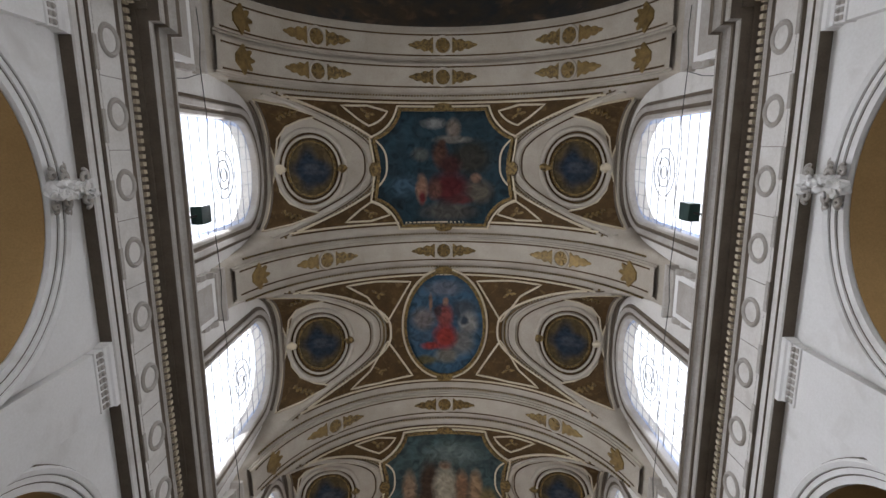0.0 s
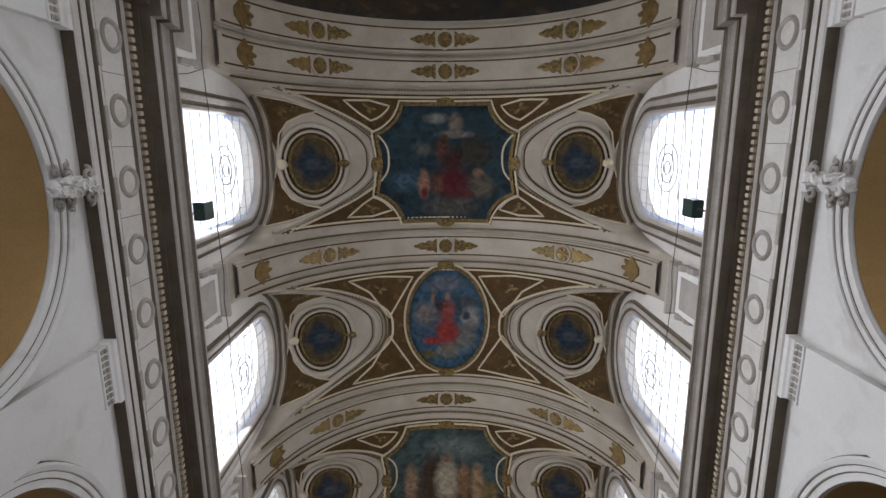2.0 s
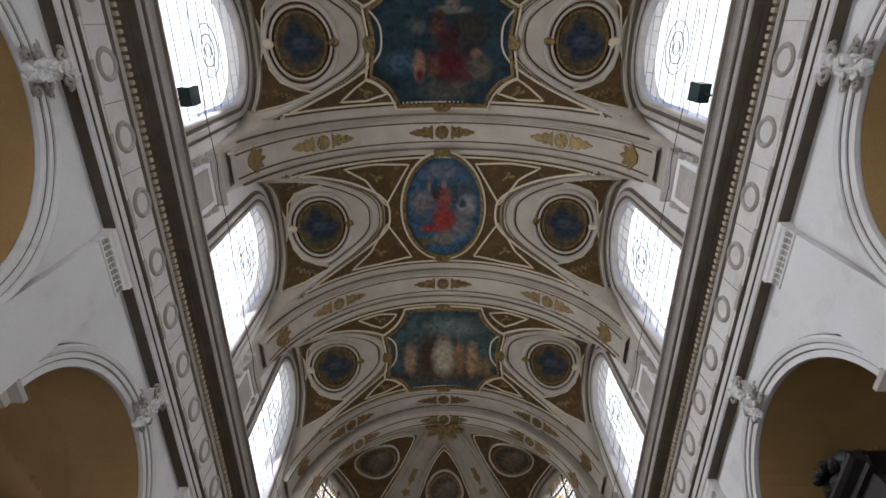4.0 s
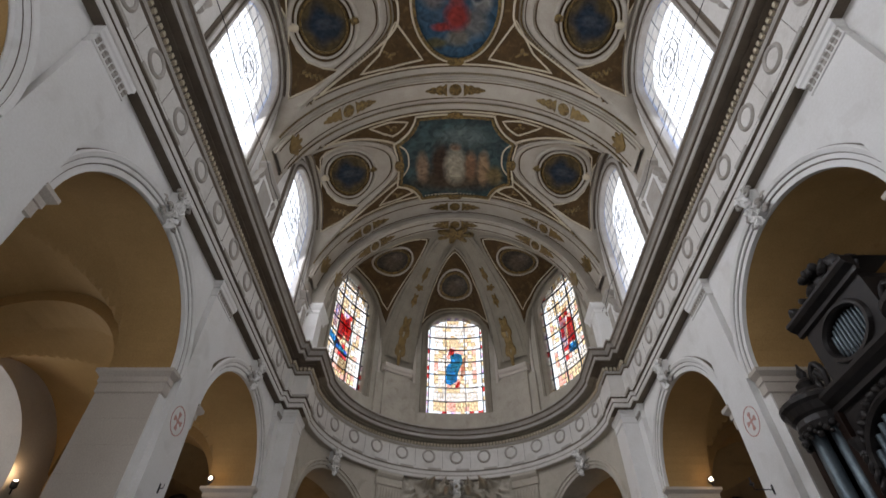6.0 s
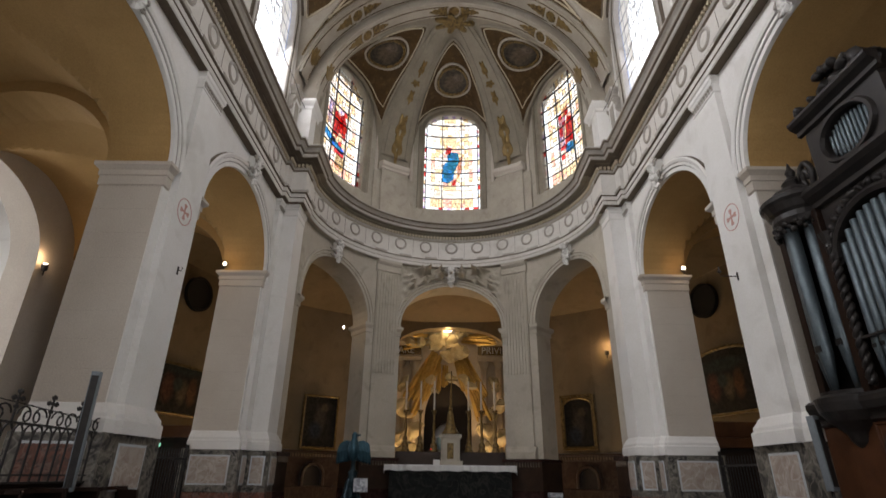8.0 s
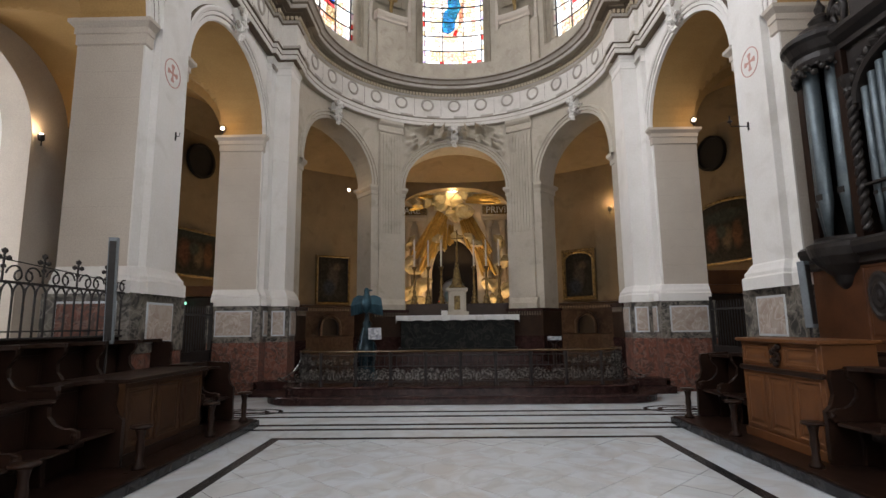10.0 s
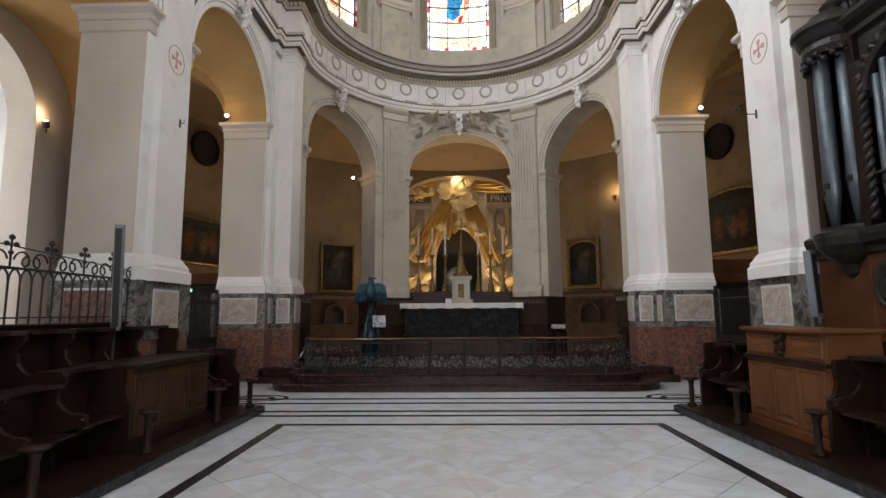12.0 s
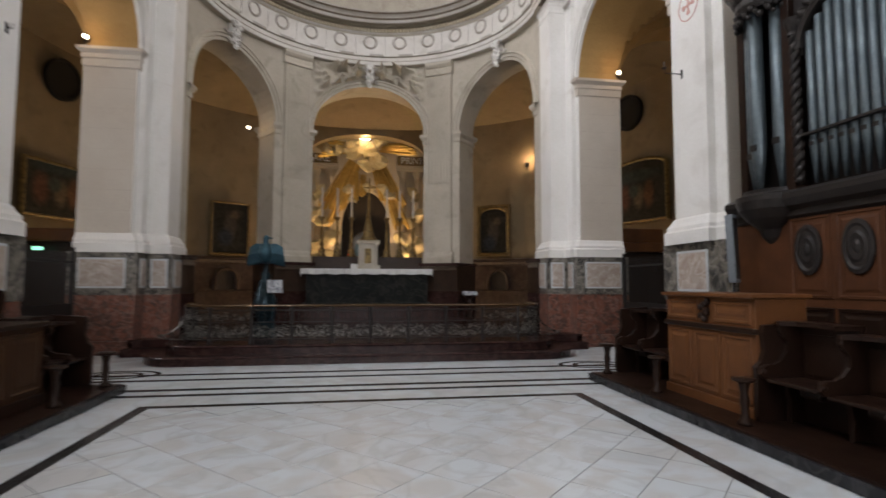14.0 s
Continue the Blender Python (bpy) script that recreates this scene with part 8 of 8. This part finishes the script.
# ---- choir organ ----
org = thing("choir_organ", "black carved choir organ case with grey metal pipes on brown panelling", "organ")
OX, OC = 4.78, 5.42                 # front of the case and its middle
boxpart("base", (OX + 0.02, 5.75, 3.62, 7.22, 0.0, 2.30), ORGANOAK, org, 0.01, "brown oak panelled base")
fo_ = lambda u, z, d=0.0: (OX + 0.02 - d, u, z)
for k in range(4):
    y0 = 5.81 - 0.60 * k
    panelled(org, fo_, y0, y0 + 0.55, 0.3, 1.2, OAK)
    panelled(org, fo_, y0, y0 + 0.55, 1.3, 2.22, ORGANOAK)
    bm = bmesh.new()
    m = Matrix.Translation((OX + 0.0, y0 + 0.275, 1.84)) @ Matrix.Rotation(radians(-90), 4, 'Y') @ Matrix.Diagonal((1.5, 0.95, 1, 1))
    turned(bm, [(0.19, 0.0), (0.19, 0.02), (0.16, 0.03), (0.14, 0.015), (0.11, 0.02), (0.09, 0.035), (0.05, 0.025), (0.02, 0.045)], seg=24, m=m)
    part("carved_oval", bm, EBONY, org, "black carved oval")
bm = bmesh.new()
prof = [(0.0, 2.22), (0.05, 2.25), (0.05, 2.32), (0.12, 2.36), (0.16, 2.44), (0.16, 2.5), (0.1, 2.54), (0.0, 2.56)]
fsweep(bm, fo_, 3.6, 7.24, prof)
part("console_moulding", bm, EBONY, org)
bm = bmesh.new()
box(bm, OX + 0.22, 5.7, 3.75, 7.08, 2.5, 5.0, 0.02)
part("case_back", bm, EBONY, org)


def organ_pipe(parent, x, y, z0, z1, r, mouth=0.35):
    bm = bmesh.new()
    turned(bm, [(r * 0.35, z0), (r, z0 + mouth), (r, z1), (r * 0.8, z1 + 0.01)], (x, y, 0), 12)
    p = part("pipe", bm, SILVER, parent, "grey tin pipe", smooth=True)
    bm = bmesh.new()
    box(bm, x - r * 1.05, x - r * 0.7, y - r * 0.55, y + r * 0.55, z0 + mouth, z0 + mouth + r * 0.9, 0.003)
    part("mouth", bm, IRON, p)


for yt in (OC - 1.22, OC + 1.22):
    for k in range(3):
        a = radians(180 + (-62 + 62 * k))
        organ_pipe(org, OX + 0.14 + 0.24 * math.cos(a), yt + 0.24 * math.sin(a), 2.58, 4.98, 0.088, 0.46 + 0.05 * k)
    bm = bmesh.new()
    turned(bm, [(0.02, 1.75), (0.08, 1.8), (0.06, 1.9), (0.16, 2.02), (0.2, 2.12), (0.34, 2.25), (0.42, 2.36), (0.45, 2.46), (0.45, 2.52), (0.36, 2.56), (0.36, 2.6)], (OX + 0.12, yt, 0), 36)
    part("tower_corbel", bm, EBONY, org, "black turned corbel")
    bm = bmesh.new()
    turned(bm, [(0.36, 4.86), (0.39, 4.94), (0.38, 5.02), (0.42, 5.06), (0.46, 5.16), (0.50, 5.2), (0.50, 5.26), (0.44, 5.3), (0.34, 5.34), (0.3, 5.42), (0.2, 5.46), (0.12, 5.5), (0.15, 5.58), (0.10, 5.64), (0.05, 5.68), (0.07, 5.76), (0.03, 5.84), (0.01, 5.92)], (OX + 0.12, yt, 0), 24)
    part("tower_cap", bm, EBONY, org, "black turned tower cap with finial")
    bm = bmesh.new()
    for k in range(26):
        a = math.pi * k / 25 + math.pi / 2
        bmesh.ops.create_icosphere(bm, subdivisions=1, radius=0.034 + 0.016 * (k % 2), matrix=Matrix.Translation((OX + 0.12 + 0.37 * math.cos(a), yt + 0.37 * math.sin(a), 4.86 - 0.05 * (k % 3))))
    part("carved_fringe", bm, EBONY, org, smooth=True)
    for kk in (-1, 1):
        boxpart("stile", (OX - 0.02, OX + 0.2, yt + kk * 0.37 - 0.06, yt + kk * 0.37 + 0.06, 2.55, 4.95), OAK, org, 0.012, "dark brown stile")
for sg_ in (-1, 1):
    y = OC + sg_ * 0.76
    bm = bmesh.new()
    for ph in (0, math.pi):
        tube(bm, [(OX + 0.02 + 0.03 * math.cos(ph + q * 0.75), y + 0.03 * math.sin(ph + q * 0.75), 2.62 + 1.75 * q / 60) for q in range(61)], 0.034, 6)
    part("twisted_column", bm, EBONY, org, "black twisted column", smooth=True)
    bm = bmesh.new()
    turned(bm, [(0.07, 4.36), (0.06, 4.4), (0.1, 4.5), (0.11, 4.56)], (OX + 0.02, y, 0), 12)
    part("column_capital", bm, EBONY, org)
for k in range(11):
    u = -0.62 + 1.24 * k / 10
    organ_pipe(org, OX + 0.10, OC + u, 2.60, 4.14 + 0.50 * math.sqrt(1 - (u / 0.68) ** 2), 0.054, 0.42)
boxpart("pipe_rail", (OX - 0.01, OX + 0.06, OC - 0.70, OC + 0.70, 3.14, 3.17), EBONY, org, 0.005)
bm = bmesh.new()
fa = lambda u, z, d=0.0: (OX + 0.06 - d, u, z)
arcade(bm, fa, OC - 0.82, OC + 0.82, [(OC, 0.68, 0.52, 4.18)], 4.95, 0.12, zbot=4.1)
archivolt(bm, fa, OC, 0.68, 0.52, 4.18, [(0, 0), (0, 0.05), (0.05, 0.07), (0.1, 0.04), (0.11, 0)])
part("arched_frame", bm, EBONY, org)
for q in range(18):
    a = math.pi * (q + 0.5) / 18
    bm = bmesh.new()
    bmesh.ops.create_icosphere(bm, subdivisions=2, radius=0.06, matrix=Matrix.Translation(fa(OC - 0.78 * math.cos(a), 4.22 + 0.62 * math.sin(a), 0.02)))
    for v in bm.verts:
        v.co += Vector(noise.noise_vector(v.co * 16)) * 0.03
    part("carved_leaf", bm, EBONY, org, smooth=True)
bm = bmesh.new()
fsweep(bm, fa, OC - 0.86, OC + 0.86, [(0.0, 4.93), (0.06, 4.95), (0.06, 5.02), (0.14, 5.08), (0.18, 5.14), (0.18, 5.19), (0.0, 5.22)])
part("lower_cornice", bm, EBONY, org)
# upper storey with the oval
bm = bmesh.new()
n = 40
rows = []
for q in range(n):
    a = 2 * math.pi * q / n
    c, s_ = math.cos(a), math.sin(a)
    k = min(0.66 / max(abs(c), 1e-6), 0.44 / max(abs(s_), 1e-6))
    rows.append([fa(OC + 0.40 * c, 5.63 + 0.29 * s_, -0.12), fa(OC + 0.40 * c, 5.63 + 0.29 * s_, 0.0), fa(OC + 0.42 * c, 5.63 + 0.31 * s_, 0.05), fa(OC + 0.47 * c, 5.63 + 0.35 * s_, 0.05), fa(OC + 0.49 * c, 5.63 + 0.37 * s_, 0.0), fa(OC + k * c, 5.64 + k * s_, 0.0), fa(OC + k * c, 5.64 + k * s_, -0.5)])
quads(bm, rows, closed=True)
part("oval_storey", bm, EBONY, org)
bm = bmesh.new()
box(bm, OX + 0.3, OX + 0.55, OC - 0.6, OC + 0.6, 5.2, 6.05)
part("oval_back", bm, EBONY, org)
for k in range(11):
    u = -0.34 + 0.68 * k / 10
    hz = 0.29 * math.sqrt(1 - (u / 0.40) ** 2)
    organ_pipe(org, OX + 0.14, OC + u, 5.63 - hz, 5.63 + hz * 0.9, 0.027, 0.08)
bm = bmesh.new()
fsweep(bm, fa, OC - 0.74, OC + 0.74, [(0.0, 6.02), (0.05, 6.04), (0.05, 6.1), (0.13, 6.15), (0.16, 6.2), (0.16, 6.24), (-0.5, 6.26)])
part("upper_cornice", bm, EBONY, org)
ro_ = random.Random(8)
for k in range(34):
    u = ro_.uniform(-0.62, 0.62)
    hgt = 0.5 * (1 - abs(u) / 0.75)
    p = fa(OC + u, 6.26 + ro_.uniform(0.0, hgt), ro_.uniform(-0.15, 0.05))
    bm = bmesh.new()
    bmesh.ops.create_icosphere(bm, subdivisions=2, radius=ro_.uniform(0.06, 0.11), matrix=Matrix.Translation(p))
    for v in bm.verts:
        v.co += Vector(noise.noise_vector(v.co * 10)) * 0.05
    part("carved_crest", bm, EBONY, org, smooth=True)
for sg_ in (-1, 1):
    bm = bmesh.new()
    pts = []
    for q in range(22):
        a = 3.2 * math.pi * q / 21
        rr = 0.2 * (1 - 0.75 * q / 21)
        pts.append(fa(OC + sg_ * (0.84 + rr * math.cos(a) * 0.7), 5.45 + rr * math.sin(a) * 1.3, 0.0))
    tube(bm, pts, 0.045, 6)
    part("volute", bm, EBONY, org, "black carved volute", smooth=True)
